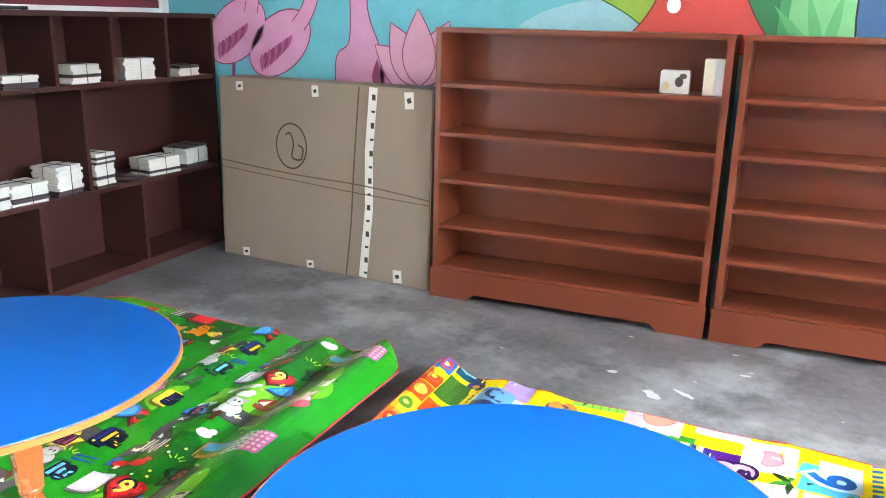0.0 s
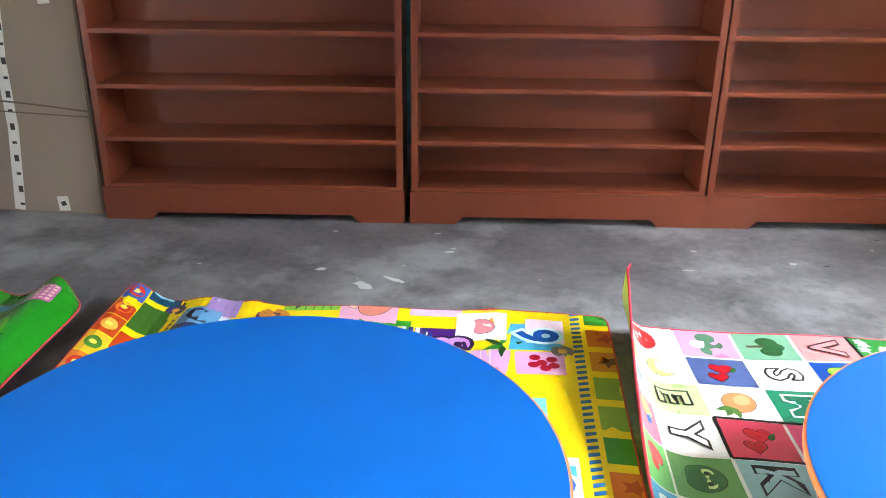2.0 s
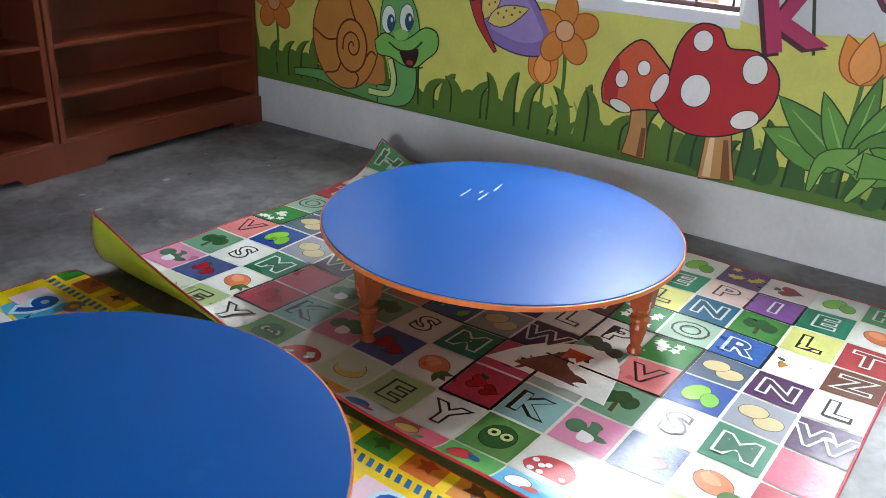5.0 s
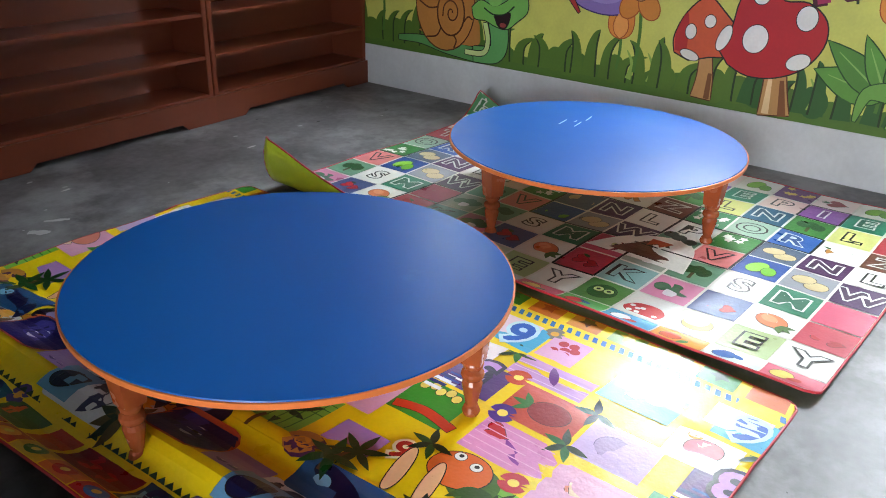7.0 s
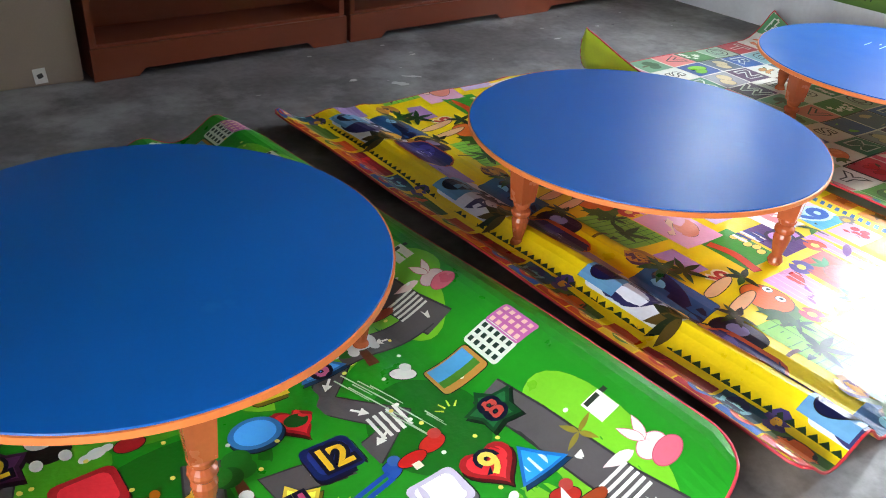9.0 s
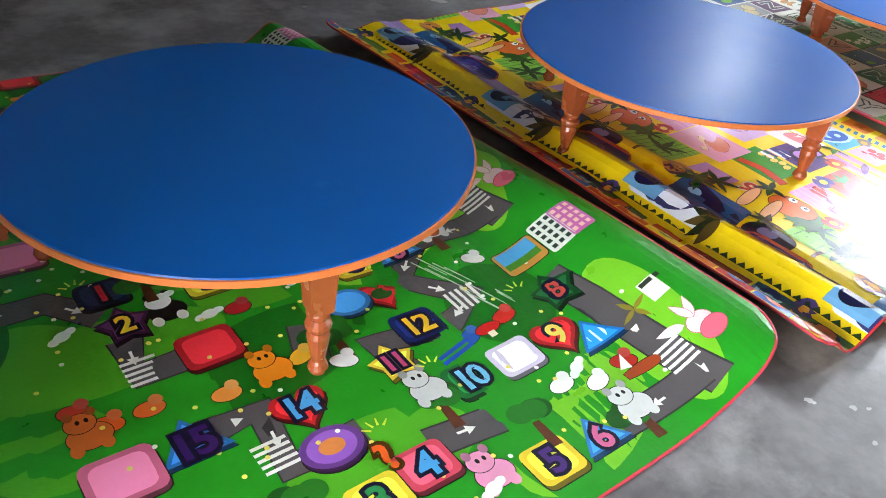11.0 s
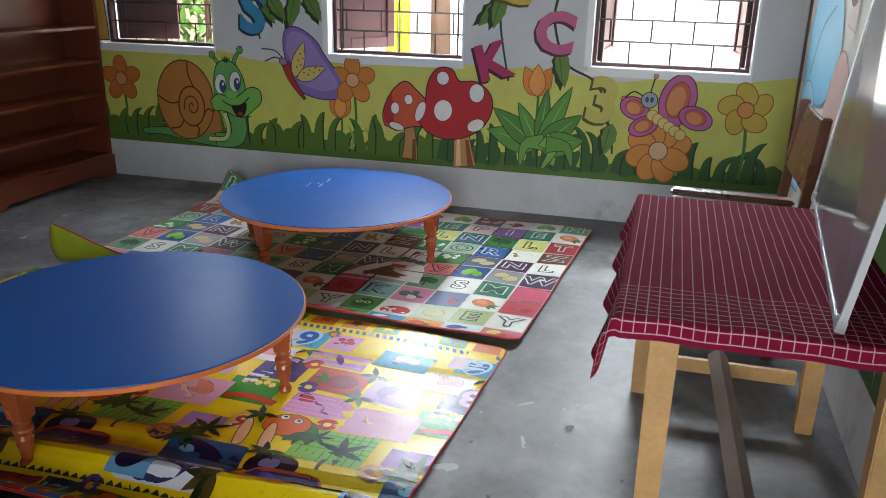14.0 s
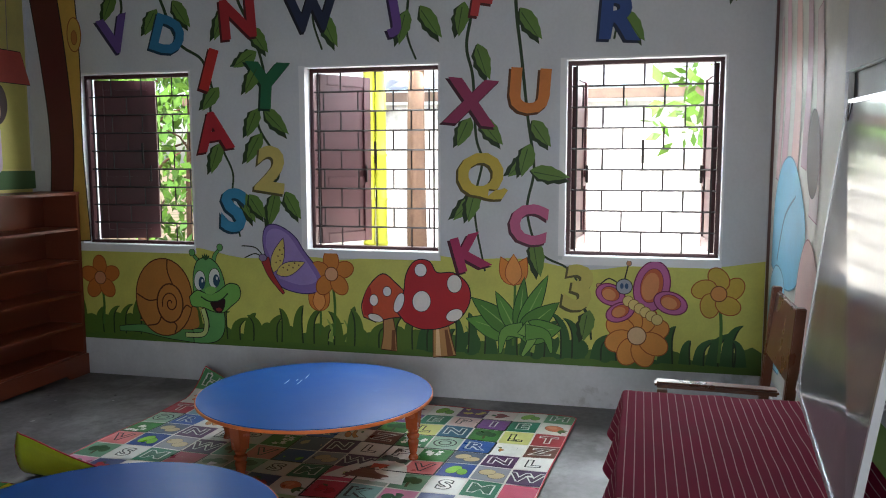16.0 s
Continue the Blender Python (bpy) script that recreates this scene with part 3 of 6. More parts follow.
# purple butterfly
s = Sheet()
s.add(ribbon([(1.36, 0.87), (1.30, 0.93), (1.20, 0.94)], 0.008), DARK)
s.add(ribbon([(1.36, 0.86), (1.30, 0.89), (1.22, 0.86)], 0.008), DARK)
wing = [(1.396, 0.808), (1.361, 0.947), (1.372, 1.053), (1.43, 1.085), (1.51, 1.06), (1.591, 1.0), (1.644, 0.919), (1.732, 0.808), (1.774, 0.724), (1.745, 0.655), (1.64, 0.638), (1.52, 0.66), (1.45, 0.70)]
s.add(smooth_line(wing, 4), (136, 112, 180), 0.007, (64, 44, 100))
s.add(smooth_line([(1.376, 0.94), (1.39, 1.03), (1.45, 1.06), (1.54, 1.02), (1.62, 0.91), (1.70, 0.80), (1.735, 0.72), (1.62, 0.69), (1.47, 0.73)], 4), (160, 138, 200))
s.add(leaf(1.43, 0.77, 0.24, 0.085, 72), (220, 200, 110), 0.005, (70, 50, 100))
s.add(leaf(1.45, 0.76, 0.22, 0.085, 22), (220, 200, 110), 0.005, (70, 50, 100))
s.add(ribbon([(1.37, 0.86), (1.41, 0.75), (1.50, 0.63)], 0.06, 0.012), (176, 52, 50), 0.005)
s.add(ell(1.355, 0.865, 0.026, 0.022), (150, 130, 170), 0.004)
for k in range(12):
    a = radians(72 if k % 2 else 22)
    r, d = 0.07 + 0.022 * (k // 2), 0.012 * (1 if k % 4 < 2 else -1)
    s.add(ell(1.44 + r * math.cos(a) - d * math.sin(a), 0.765 + r * math.sin(a) + d * math.cos(a), 0.006, 0.006, n=8), (110, 80, 50))
s.put("painted_winged_motif", on_east, wall_east, "purple painted butterfly with yellow markings", base=0.007)

# red and orange mushrooms
s = Sheet()
s.add(ribbon([(2.23, 0.29), (2.235, 0.40), (2.22, 0.54)], 0.105, 0.05), (190, 140, 88), 0.006, BROWN)
s.add(ribbon([(2.26, 0.29), (2.26, 0.42)], 0.03, 0.02), (124, 76, 44))
cap = [(2.06, 0.50), (2.05, 0.58), (2.10, 0.70), (2.19, 0.78), (2.27, 0.73), (2.37, 0.62), (2.33, 0.52), (2.24, 0.50), (2.14, 0.47)]
s.add(smooth_line(cap, 4), (212, 92, 56), 0.007)
s.add(smooth_line([(2.06, 0.51), (2.055, 0.6), (2.10, 0.7), (2.12, 0.6), (2.12, 0.5)], 4), (184, 44, 44))
s.add(ell(2.13, 0.61, 0.027, 0.036), (236, 232, 226), 0.004)
s.add(ell(2.22, 0.67, 0.027, 0.030), (236, 232, 226), 0.004)
s.add(ell(2.14, 0.495, 0.05, 0.022, -15), (236, 232, 226), 0.004)
s.add(ribbon([(2.60, 0.27), (2.585, 0.38), (2.57, 0.52)], 0.15, 0.08), (196, 146, 92), 0.006, BROWN)
s.add(ribbon([(2.56, 0.27), (2.555, 0.44)], 0.035, 0.02), (236, 206, 160))
s.add(ribbon([(2.64, 0.27), (2.61, 0.44)], 0.04, 0.02), (130, 80, 46))
cap = [(2.28, 0.55), (2.33, 0.64), (2.35, 0.78), (2.41, 0.87), (2.50, 0.87), (2.55, 0.80), (2.66, 0.80), (2.75, 0.73), (2.76, 0.62), (2.69, 0.51), (2.57, 0.45), (2.44, 0.44), (2.34, 0.48)]
s.add(smooth_line(cap, 4), (190, 38, 46), 0.007)
for cu, cv, ru, rv, a in ((2.445, 0.815, 0.038, 0.04, 0), (2.45, 0.615, 0.058, 0.066, -15), (2.665, 0.735, 0.046, 0.055, 0), (2.30, 0.60, 0.028, 0.065, -20), (2.665, 0.535, 0.055, 0.035, 25)):
    s.add(ell(cu, cv, ru, rv, a), (238, 236, 232), 0.004)
s.put("painted_mushrooms", on_east, wall_east, "red painted mushrooms with white spots", base=0.007)

# leafy plant
s = Sheet()
for a, ln, w, rgb in ((165, 0.34, 0.15, 0), (143, 0.37, 0.13, 1), (118, 0.30, 0.09, 0), (84, 0.36, 0.085, 1), (64, 0.42, 0.10, 0), (40, 0.33, 0.13, 1), (12, 0.28, 0.15, 0)):
    s.add(leaf(3.07, 0.43, ln, w, a), ((98, 154, 66), (84, 138, 58))[rgb], 0.006, (36, 76, 32))
    c, q = math.cos(radians(a)), math.sin(radians(a))
    s.add(ribbon([(3.07 + 0.05 * c, 0.43 + 0.05 * q), (3.07 + ln * 0.8 * c, 0.43 + ln * 0.8 * q)], 0.012, 0.003), (140, 184, 96))
for bend, rgb in (((3.10, 0.46), (2.99, 0.44), (2.96, 0.31)), (116, 168, 78)), (((3.10, 0.48), (3.16, 0.42), (3.10, 0.30)), (132, 180, 88)), (((3.12, 0.45), (3.24, 0.44), (3.28, 0.33)), (104, 158, 70)):
    s.add(ribbon(bend, 0.10, 0.012), rgb, 0.005, (36, 76, 32))
s.put("painted_plant", on_east, wall_east, "green painted leafy plant", base=0.0065)

# pink butterfly
s = Sheet()
for line, tip in ((((3.71, 0.79), (3.73, 0.88)), (3.735, 0.895)), (((3.68, 0.77), (3.62, 0.80), (3.57, 0.765)), (3.56, 0.755))):
    s.add(ribbon(line, 0.008), DARK)
    s.add(ell(*tip, 0.013, 0.014), (206, 150, 110), 0.003)
for cu, cv, ru, rv, a in ((3.87, 0.76, 0.100, 0.150, -12), (3.98, 0.665, 0.095, 0.062, -18), (3.63, 0.703, 0.085, 0.060, -20), (3.69, 0.60, 0.085, 0.052, 25)):
    s.add(ell(cu, cv, ru, rv, a), (196, 104, 160), 0.007, (120, 40, 84))
    s.add(ell(cu, cv + 0.005, ru * 0.62, rv * 0.68, a), (206, 104, 64), 0.004, (120, 40, 84))
    s.add(ell(cu - 0.008, cv, ru * 0.48, rv * 0.56, a), (222, 146, 92))
for k in range(6):
    s.add(ell(3.735 + 0.034 * k, 0.668 - 0.021 * k, 0.030, 0.030), (226, 204, 130), 0.004, (130, 90, 40))
s.add(ell(3.71, 0.755, 0.045, 0.043), (168, 172, 186), 0.005)
for d in (-0.014, 0.014):
    s.add(ell(3.71 + d, 0.758, 0.011, 0.017, n=14), (60, 90, 130))
s.put("painted_winged_motif", on_east, wall_east, "pink painted butterfly with orange wing centres", base=0.0085)

# creepers with leaves, and the letters that hang on them
VINES = [
    [(-0.3 + 0.62, 2.75), (0.36, 2.52), (0.31, 2.40), (0.32, 2.22)],
    [(0.55, 2.85), (0.66, 2.55), (0.78, 2.28), (0.95, 2.16), (1.02, 1.95), (1.00, 1.82), (1.08, 1.58), (1.15, 1.42), (1.14, 1.25), (1.19, 1.0)],
    [(1.24, 2.9), (1.20, 2.6), (1.33, 2.3), (1.40, 2.0), (1.34, 1.75), (1.45, 1.55), (1.48, 1.40), (1.42, 1.33), (1.52, 1.2)],
    [(1.80, 2.9), (1.78, 2.6), (1.74, 2.4), (1.80, 2.2)],
    [(2.36, 2.9), (2.38, 2.6), (2.36, 2.3), (2.42, 2.12)],
    [(2.70, 2.9), (2.78, 2.5), (2.74, 2.2), (2.78, 2.0), (2.80, 1.65), (2.84, 1.5), (2.80, 1.3), (2.80, 1.12), (2.86, 0.82)],
    [(3.04, 2.9), (3.04, 2.45), (3.08, 2.1), (3.12, 1.75), (3.16, 1.45), (3.12, 1.2), (3.20, 0.95), (3.36, 0.86), (3.43, 0.78)],
    [(3.44, 0.66), (3.50, 0.56), (3.52, 0.42)],
    [(3.62, 2.9), (3.66, 2.5), (3.62, 2.2)],
    [(4.20, 2.9), (4.36, 2.6), (4.33, 2.48)],
]
s = Sheet()
for v in VINES:
    s.add(ribbon(v, 0.022, 0.012), (44, 66, 36))
s.put("painted_creeper", on_east, wall_east, "dark green painted creeper", base=0.002, each=True)
s = Sheet()
LEAVES = [(0.62, 2.5, 235), (0.74, 2.55, 300), (1.14, 2.5, 240), (1.30, 2.36, 300), (1.80, 2.42, 290), (1.34, 2.2, 205), (1.36, 2.12, 235), (1.38, 1.84, 310), (1.34, 1.84, 240), (1.36, 1.68, 235), (1.06, 1.98, 225), (1.06, 1.62, 245), (1.46, 1.30, 250), (1.52, 1.30, 295), (1.20, 1.30, 290), (1.26, 1.28, 300),
          (2.36, 2.42, 250), (2.44, 2.44, 300), (2.72, 2.45, 255), (2.80, 2.2, 285), (2.76, 1.76, 240), (2.82, 1.76, 305), (2.82, 1.30, 220), (2.80, 1.32, 250), (3.06, 2.40, 300), (3.14, 1.74, 300), (3.16, 1.54, 215), (3.13, 1.44, 345), (3.13, 1.60, 250), (3.16, 1.02, 275), (3.50, 0.60, 255), (3.66, 2.36, 300), (4.30, 2.62, 260), (0.30, 2.62, 240), (4.38, 2.60, 300)]
for k, (u, v, a) in enumerate(LEAVES):
    ln = 0.21 + 0.05 * ((k * 7) % 5) / 4
    s.add(leaf(u, v, ln, 0.11, a, 0.25), (40, 60, 30))
    s.add(leaf(u + 0.008, v + 0.004, ln * 0.94, 0.095, a + 5, 0.12), (102, 136, 62))
    s.add(ribbon([(u + 0.03 * math.cos(radians(a)), v + 0.03 * math.sin(radians(a))), (u + ln * 0.8 * math.cos(radians(a + 4)), v + ln * 0.8 * math.sin(radians(a + 4)))], 0.006, 0.003), (56, 84, 40))
s.put("painted_leaf", on_east, wall_east, "green painted creeper leaf", base=0.004, each=True)
GLYPHS = [("V", 0.30, 2.35, 0.22, 12, (104, 78, 150)), ("D", 0.71, 2.33, 0.22, -18, (52, 126, 170)), ("N", 1.22, 2.42, 0.23, 4, (176, 44, 52)), ("W", 1.74, 2.43, 0.20, 3, (36, 44, 72)), ("J", 2.26, 2.44, 0.20, 10, (110, 76, 150)),
          ("I", 1.00, 2.10, 0.25, -18, (196, 50, 46)), ("Y", 1.41, 1.99, 0.27, -4, (38, 108, 70)), ("A", 1.02, 1.70, 0.23, 8, (184, 42, 54)), ("2", 1.43, 1.45, 0.27, -8, (208, 192, 112)), ("S", 1.15, 1.18, 0.26, -4, (62, 146, 190)),
          ("X", 2.77, 1.86, 0.25, -6, (156, 56, 96)), ("U", 3.13, 1.92, 0.24, -4, (216, 130, 62)), ("Q", 2.83, 1.42, 0.235, 14, (208, 184, 76)), ("C", 3.13, 1.12, 0.22, -6, (204, 104, 146)), ("K", 2.77, 0.94, 0.20, 16, (178, 50, 96)), ("R", 3.66, 2.33, 0.24, -4, (44, 76, 140)), ("3", 3.44, 0.74, 0.25, -8, (206, 196, 104)), ("F", 2.84, 2.46, 0.18, -10, (188, 60, 60))]
for ch, u, v, h, rot, rgb in GLYPHS:
    s = Sheet()
    shade = tuple(int(c * 0.45) for c in rgb)
    s._glyph(ch, u - 0.012, v - 0.012, h, shade, rot, 0.055, 1.05)
    s._glyph(ch, u, v, h, rgb, rot, 0.045, 1.05)
    s.put("painted_letter" if ch.isalpha() else "painted_number", on_east, wall_east, "painted mural character", base=0.006)

# tree trunk painted in the corner
s = Sheet()
s.add(ribbon([(-0.02, 0.95), (-0.06, 1.6), (-0.06, 2.2), (-0.10, 2.9)], 0.10, 0.16), (206, 166, 80), 0.008)
s.add(ribbon([(-0.22, 0.95), (-0.16, 1.6), (-0.20, 2.2), (-0.30, 2.95)], 0.16, 0.22), (96, 44, 40), 0.008)
s.add(ell(-0.02, 2.36, 0.05, 0.11), (206, 166, 80), 0.008, (150, 90, 40))
s.add(ell(-0.02, 2.34, 0.02, 0.045), (186, 120, 60), 0.005, (150, 90, 40))
s.put("painted_trunk", on_east, wall_east, "maroon and ochre painted tree trunk", base=0.003)

# ---------- mural on the north wall ----------
s = Sheet()
s.add([(-5.99, PLINTH), (-1.2, PLINTH), (-1.2, 3.04), (-5.99, 3.04)], (112, 198, 214))
s.add(smooth_line([(-3.9, 1.2), (-3.6, 1.42), (-3.1, 1.5), (-2.5, 1.45), (-2.0, 1.6), (-1.2, 1.5), (-1.2, 1.1), (-3.9, 1.1)], 4), (160, 214, 226))
s.add(rect(-0.61, 1.66, 1.16, 2.76), (206, 196, 120))
s.put("painted_sky", on_north, wall_north, "turquoise painted sky", base=0.0)
PINK, ROSE = (222, 160, 200), (150, 64, 110)
# pink flamingos in simple shapes
for x, z, lean, name in ((-5.46, 1.28, 0.05, "a"), (-5.16, 1.22, 0.14, "b"), (-4.64, 1.12, 0.0, "c")):
    s = Sheet()
    if name != "c":
        s.add(ribbon([(x - 0.02, z - 0.1), (x - 0.04, z - 0.5), (x, 0.4)], 0.022), ROSE)
        s.add(ell(x, z, 0.235, 0.15, 38), PINK, 0.007, ROSE)
        s.add(ribbon([(x + 0.10, z + 0.06), (x + lean + 0.08, z + 0.25), (x + lean, z + 0.45), (x + lean + 0.12, z + 0.62)], 0.085, 0.06), PINK, 0.006, ROSE)
        s.add(ell(x + 0.08, z + 0.04, 0.1, 0.07, 40), PINK)
        for k in range(9):
            s.add(leaf(x + 0.09 - 0.026 * k, z + 0.05 - 0.014 * k, 0.13 - 0.003 * k, 0.034, 236 + 4 * k), ROSE if k % 2 else (178, 92, 140))
    else:
        s.add(smooth_line([(x - 0.15, 0.95), (x - 0.14, 1.16), (x - 0.06, 1.24), (x - 0.05, 1.45), (x - 0.06, 1.8), (x + 0.04, 1.8), (x + 0.05, 1.42), (x + 0.13, 1.2), (x + 0.17, 0.95)], 4), PINK, 0.007, ROSE)
        s.add(leaf(x + 0.10, 1.0, 0.16, 0.05, 85), ROSE)
    s.put("painted_wading_motif", on_north, wall_north, "tall pink painted flamingo shape", base=0.003)
s = Sheet()
for a, ln in ((165, 0.29), (15, 0.33), (142, 0.34), (40, 0.36), (118, 0.37), (64, 0.38), (92, 0.40)):
    s.add(leaf(-4.27, 1.02, ln, 0.19, a), (226, 150, 190) if ln < 0.33 else (236, 176, 206), 0.006, ROSE)
s.put("painted_lotus", on_north, wall_north, "pink painted lotus", base=0.003)
s = Sheet()
s.add(smooth_line([(-3.62, 1.62), (-3.5, 1.56), (-3.36, 1.5), (-3.2, 1.42), (-3.1, 1.35), (-3.02, 1.3), (-2.95, 1.36), (-3.08, 1.5), (-3.25, 1.6), (-3.5, 1.72)], 4), (150, 190, 74), 0.006, DEEP)
s.add(smooth_line([(-3.24, 1.25), (-3.1, 1.4), (-3.02, 1.6), (-3.0, 1.9), (-2.85, 2.05), (-2.7, 1.9), (-2.7, 1.6), (-2.62, 1.4), (-2.5, 1.25)], 4), (206, 78, 72), 0.007, (120, 40, 40))
s.add(ell(-2.98, 1.455, 0.032, 0.036), (240, 240, 240))
s.put("painted_mushrooms", on_north, wall_north, "red painted toadstool with green leaf", base=0.003)
s = Sheet()
s.add(rect(-2.56, 1.5, 0.19, 0.46, 0, 0.05), (48, 120, 78), 0.006, DEEP)
s.add(rect(-2.49, 1.5, 0.07, 0.44, 0, 0.03), (70, 150, 100), 0.004, DEEP)
s.add(ell(-2.31, 1.38, 0.17, 0.3, 8), (120, 190, 130), 0.004, (70, 140, 90))
for a in (80, 105, 130):
    s.add(leaf(-2.33, 1.2, 0.34, 0.05, a), (92, 170, 110))
s.add(smooth_line([(-2.20, 1.25), (-2.2, 1.6), (-2.0, 1.75), (-1.85, 1.5), (-1.9, 1.25)], 4), (60, 98, 140), 0.008, (28, 32, 48))
s.put("painted_shapes", on_north, wall_north, "green and blue painted shapes", base=0.003)
# painted girl on a swing in the corner, in plain shapes
s = Sheet()
s.add(rect(-0.30, 1.86, 0.5, 0.72), (196, 190, 104))
s.add([(-0.62, 2.10), (0.0, 2.10), (-0.08, 2.32), (-0.55, 2.32)], (196, 90, 80), 0.006)
for x in (-0.30, -0.20):
    s.add(ribbon([(x, 2.32), (x + 0.02, 3.0)], 0.008), (150, 146, 136))
s.add(rect(-0.3, 1.42, 0.6, 0.13), (70, 104, 60))
s.add(ell(-0.34, 1.95, 0.11, 0.15), (60, 44, 42))
s.add(ell(-0.38, 1.9, 0.085, 0.11), (222, 178, 140))
s.add(rect(-0.38, 1.64, 0.15, 0.34, 0, 0.05), (206, 186, 206))
s.put("painted_yard", on_north, wall_north, "painted girl on a swing in plain coloured shapes", base=0.004)

# ---------- paintings on the south wall ----------
s = Sheet()
s.add(rect(0.10, 1.66, 0.11, 2.7), (92, 40, 34))
s.add([(0.16, 0.35), (1.75, 0.35), (1.75, 2.45), (0.16, 2.45)], (214, 214, 206))
s.put("painted_panel", on_south, wall_south, "pale painted panel beside a maroon strip", base=0.0)
s = Sheet()
SKIN, BLUE = (222, 190, 184), (120, 190, 222)
# hanging drapery strokes, a blue cloud-like mass and a dark oval
for u, z0, z1, w, rgb in ((0.34, 1.45, 2.30, 0.10, (222, 196, 196)), (0.52, 1.50, 2.38, 0.16, (206, 176, 184)), (0.80, 1.40, 2.34, 0.20, SKIN), (1.05, 1.52, 2.40, 0.14, (198, 172, 182)), (1.30, 1.30, 2.20, 0.18, (216, 200, 200))):
    s.add(ribbon([(u, z0), (u + 0.05, (z0 + z1) / 2), (u - 0.03, z1)], w, w * 0.55), rgb, 0.006, (176, 140, 148))
s.add(smooth_line([(0.26, 0.98), (0.30, 1.32), (0.48, 1.52), (0.76, 1.56), (1.02, 1.42), (1.16, 1.22), (1.08, 1.02), (0.84, 0.92), (0.5, 0.90)], 5), BLUE, 0.008, (96, 140, 170))
s.add(smooth_line([(0.20, 0.42), (0.22, 0.80), (0.40, 0.98), (0.66, 0.94), (0.74, 0.70), (0.62, 0.44)], 5), (150, 206, 232), 0.008, (96, 140, 170))
s.add(ribbon([(0.44, 1.02), (0.62, 1.26), (0.90, 1.38)], 0.03, 0.012), (84, 130, 164))
s.add(ribbon([(0.36, 0.56), (0.46, 0.74), (0.60, 0.84)], 0.03, 0.012), (226, 238, 244))
s.add(smooth_line([(0.96, 0.70), (1.04, 1.02), (1.22, 1.20), (1.44, 1.08), (1.50, 0.74), (1.24, 0.58)], 5), SKIN, 0.008, (176, 130, 130))
s.add(ell(1.26, 1.58, 0.13, 0.19, 8), (92, 76, 70), 0.006, (60, 48, 46))
s.put("painted_figures", on_south, wall_south, "pale blue and pink painted shapes", base=0.003)


# ---------- play mats ----------
class Mat:
    """A thin printed foam mat over four floor corners, with raised and rolled edges given by lift(u, w)."""

    def __init__(self, nw, ne, se, sw, level, lift, soft=0.04):
        self.soft = soft
        self.c = [Vector((*p, level)) for p in (sw, se, ne, nw)]
        self.U = ((self.c[1] - self.c[0]).length + (self.c[2] - self.c[3]).length) / 2
        self.W = ((self.c[3] - self.c[0]).length + (self.c[2] - self.c[1]).length) / 2
        self.lift = lift

    def at(self, u, w):
        bu, bw = min(u, self.U - u), min(w, self.W - w)
        p, q = (self.soft - bu) / self.soft, (self.soft - bw) / self.soft
        lift_u, lift_w = u, w
        if p > 0 and q > 0:
            p, q = min(p, 1), min(q, 1)
            bu, bw = self.soft * (1 - p * math.sqrt(1 - q * q / 2)), self.soft * (1 - q * math.sqrt(1 - p * p / 2))
            u, w = bu if u < self.U / 2 else self.U - bu, bw if w < self.W / 2 else self.W - bw
        a, b = u / self.U, w / self.W
        c = self.c
        p = (c[0] * (1 - a) + c[1] * a) * (1 - b) + (c[3] * (1 - a) + c[2] * a) * b
        dx, dz = self.lift(lift_u, lift_w, self.U, self.W)
        return p + Vector((dx, 0, dz))

    def place(self, u, w, off):
        e = 0.004
        n = (self.at(u + e, w) - self.at(u - e, w)).cross(self.at(u, w + e) - self.at(u, w - e)).normalized()
        return self.at(u, w) + n * (off + 0.0012)

    def body(self, nu=70, nw=60):
        bm = bmesh.new()
        top = [[bm.verts.new(self.place(self.U * i / nu, self.W * j / nw, -0.0012)) for j in range(nw + 1)] for i in range(nu + 1)]
        low = [[bm.verts.new(self.place(self.U * i / nu, self.W * j / nw, -0.0056)) for j in range(nw + 1)] for i in range(nu + 1)]
        for i in range(nu):
            for j in range(nw):
                bm.faces.new((top[i][j], top[i + 1][j], top[i + 1][j + 1], top[i][j + 1]))
                bm.faces.new((low[i][j], low[i][j + 1], low[i + 1][j + 1], low[i + 1][j])).material_index = 1
        ring = [(i, 0) for i in range(nu)] + [(nu, j) for j in range(nw)] + [(i, nw) for i in range(nu, 0, -1)] + [(0, j) for j in range(nw, 0, -1)]
        for (a, b), (c, d) in zip(ring, ring[1:] + ring[:1]):
            bm.faces.new((top[a][b], low[a][b], low[c][d], top[c][d]))
        return bm

    def hem(self, n=60, r=0.0042):
        pts = []
        for (u0, w0), (u1, w1) in (((0, 0), (1, 0)), ((1, 0), (1, 1)), ((1, 1), (0, 1)), ((0, 1), (0, 0))):
            for k in range(n):
                t = k / n
                pts.append(self.place(self.U * (u0 + (u1 - u0) * t), self.W * (w0 + (w1 - w0) * t), -0.0022))
        bm = bmesh.new()
        tube(bm, pts + [pts[0]], r, 6)
        return bm

    def build(self, name, label, prints, under, hem_rgb, cuts, ground=(230, 228, 220)):
        t = thing(name, label, "mat", "play mats on the floor")
        part("mat_body", self.body(), [vinyl(*ground), under], t, smooth=True)
        part("hem", self.hem(), colour(*hem_rgb, 0.4), t, "stitched red hem", smooth=True)
        for k, (pname, sheet, each) in enumerate(prints):
            sheet.put(pname, self.place, t, "", each=each, step=1.2e-4, base=(0.0004, 0.0010, 0.0034)[k], cuts=cuts, box2=(0.002, 0.002, self.U - 0.002, self.W - 0.002))
        return t


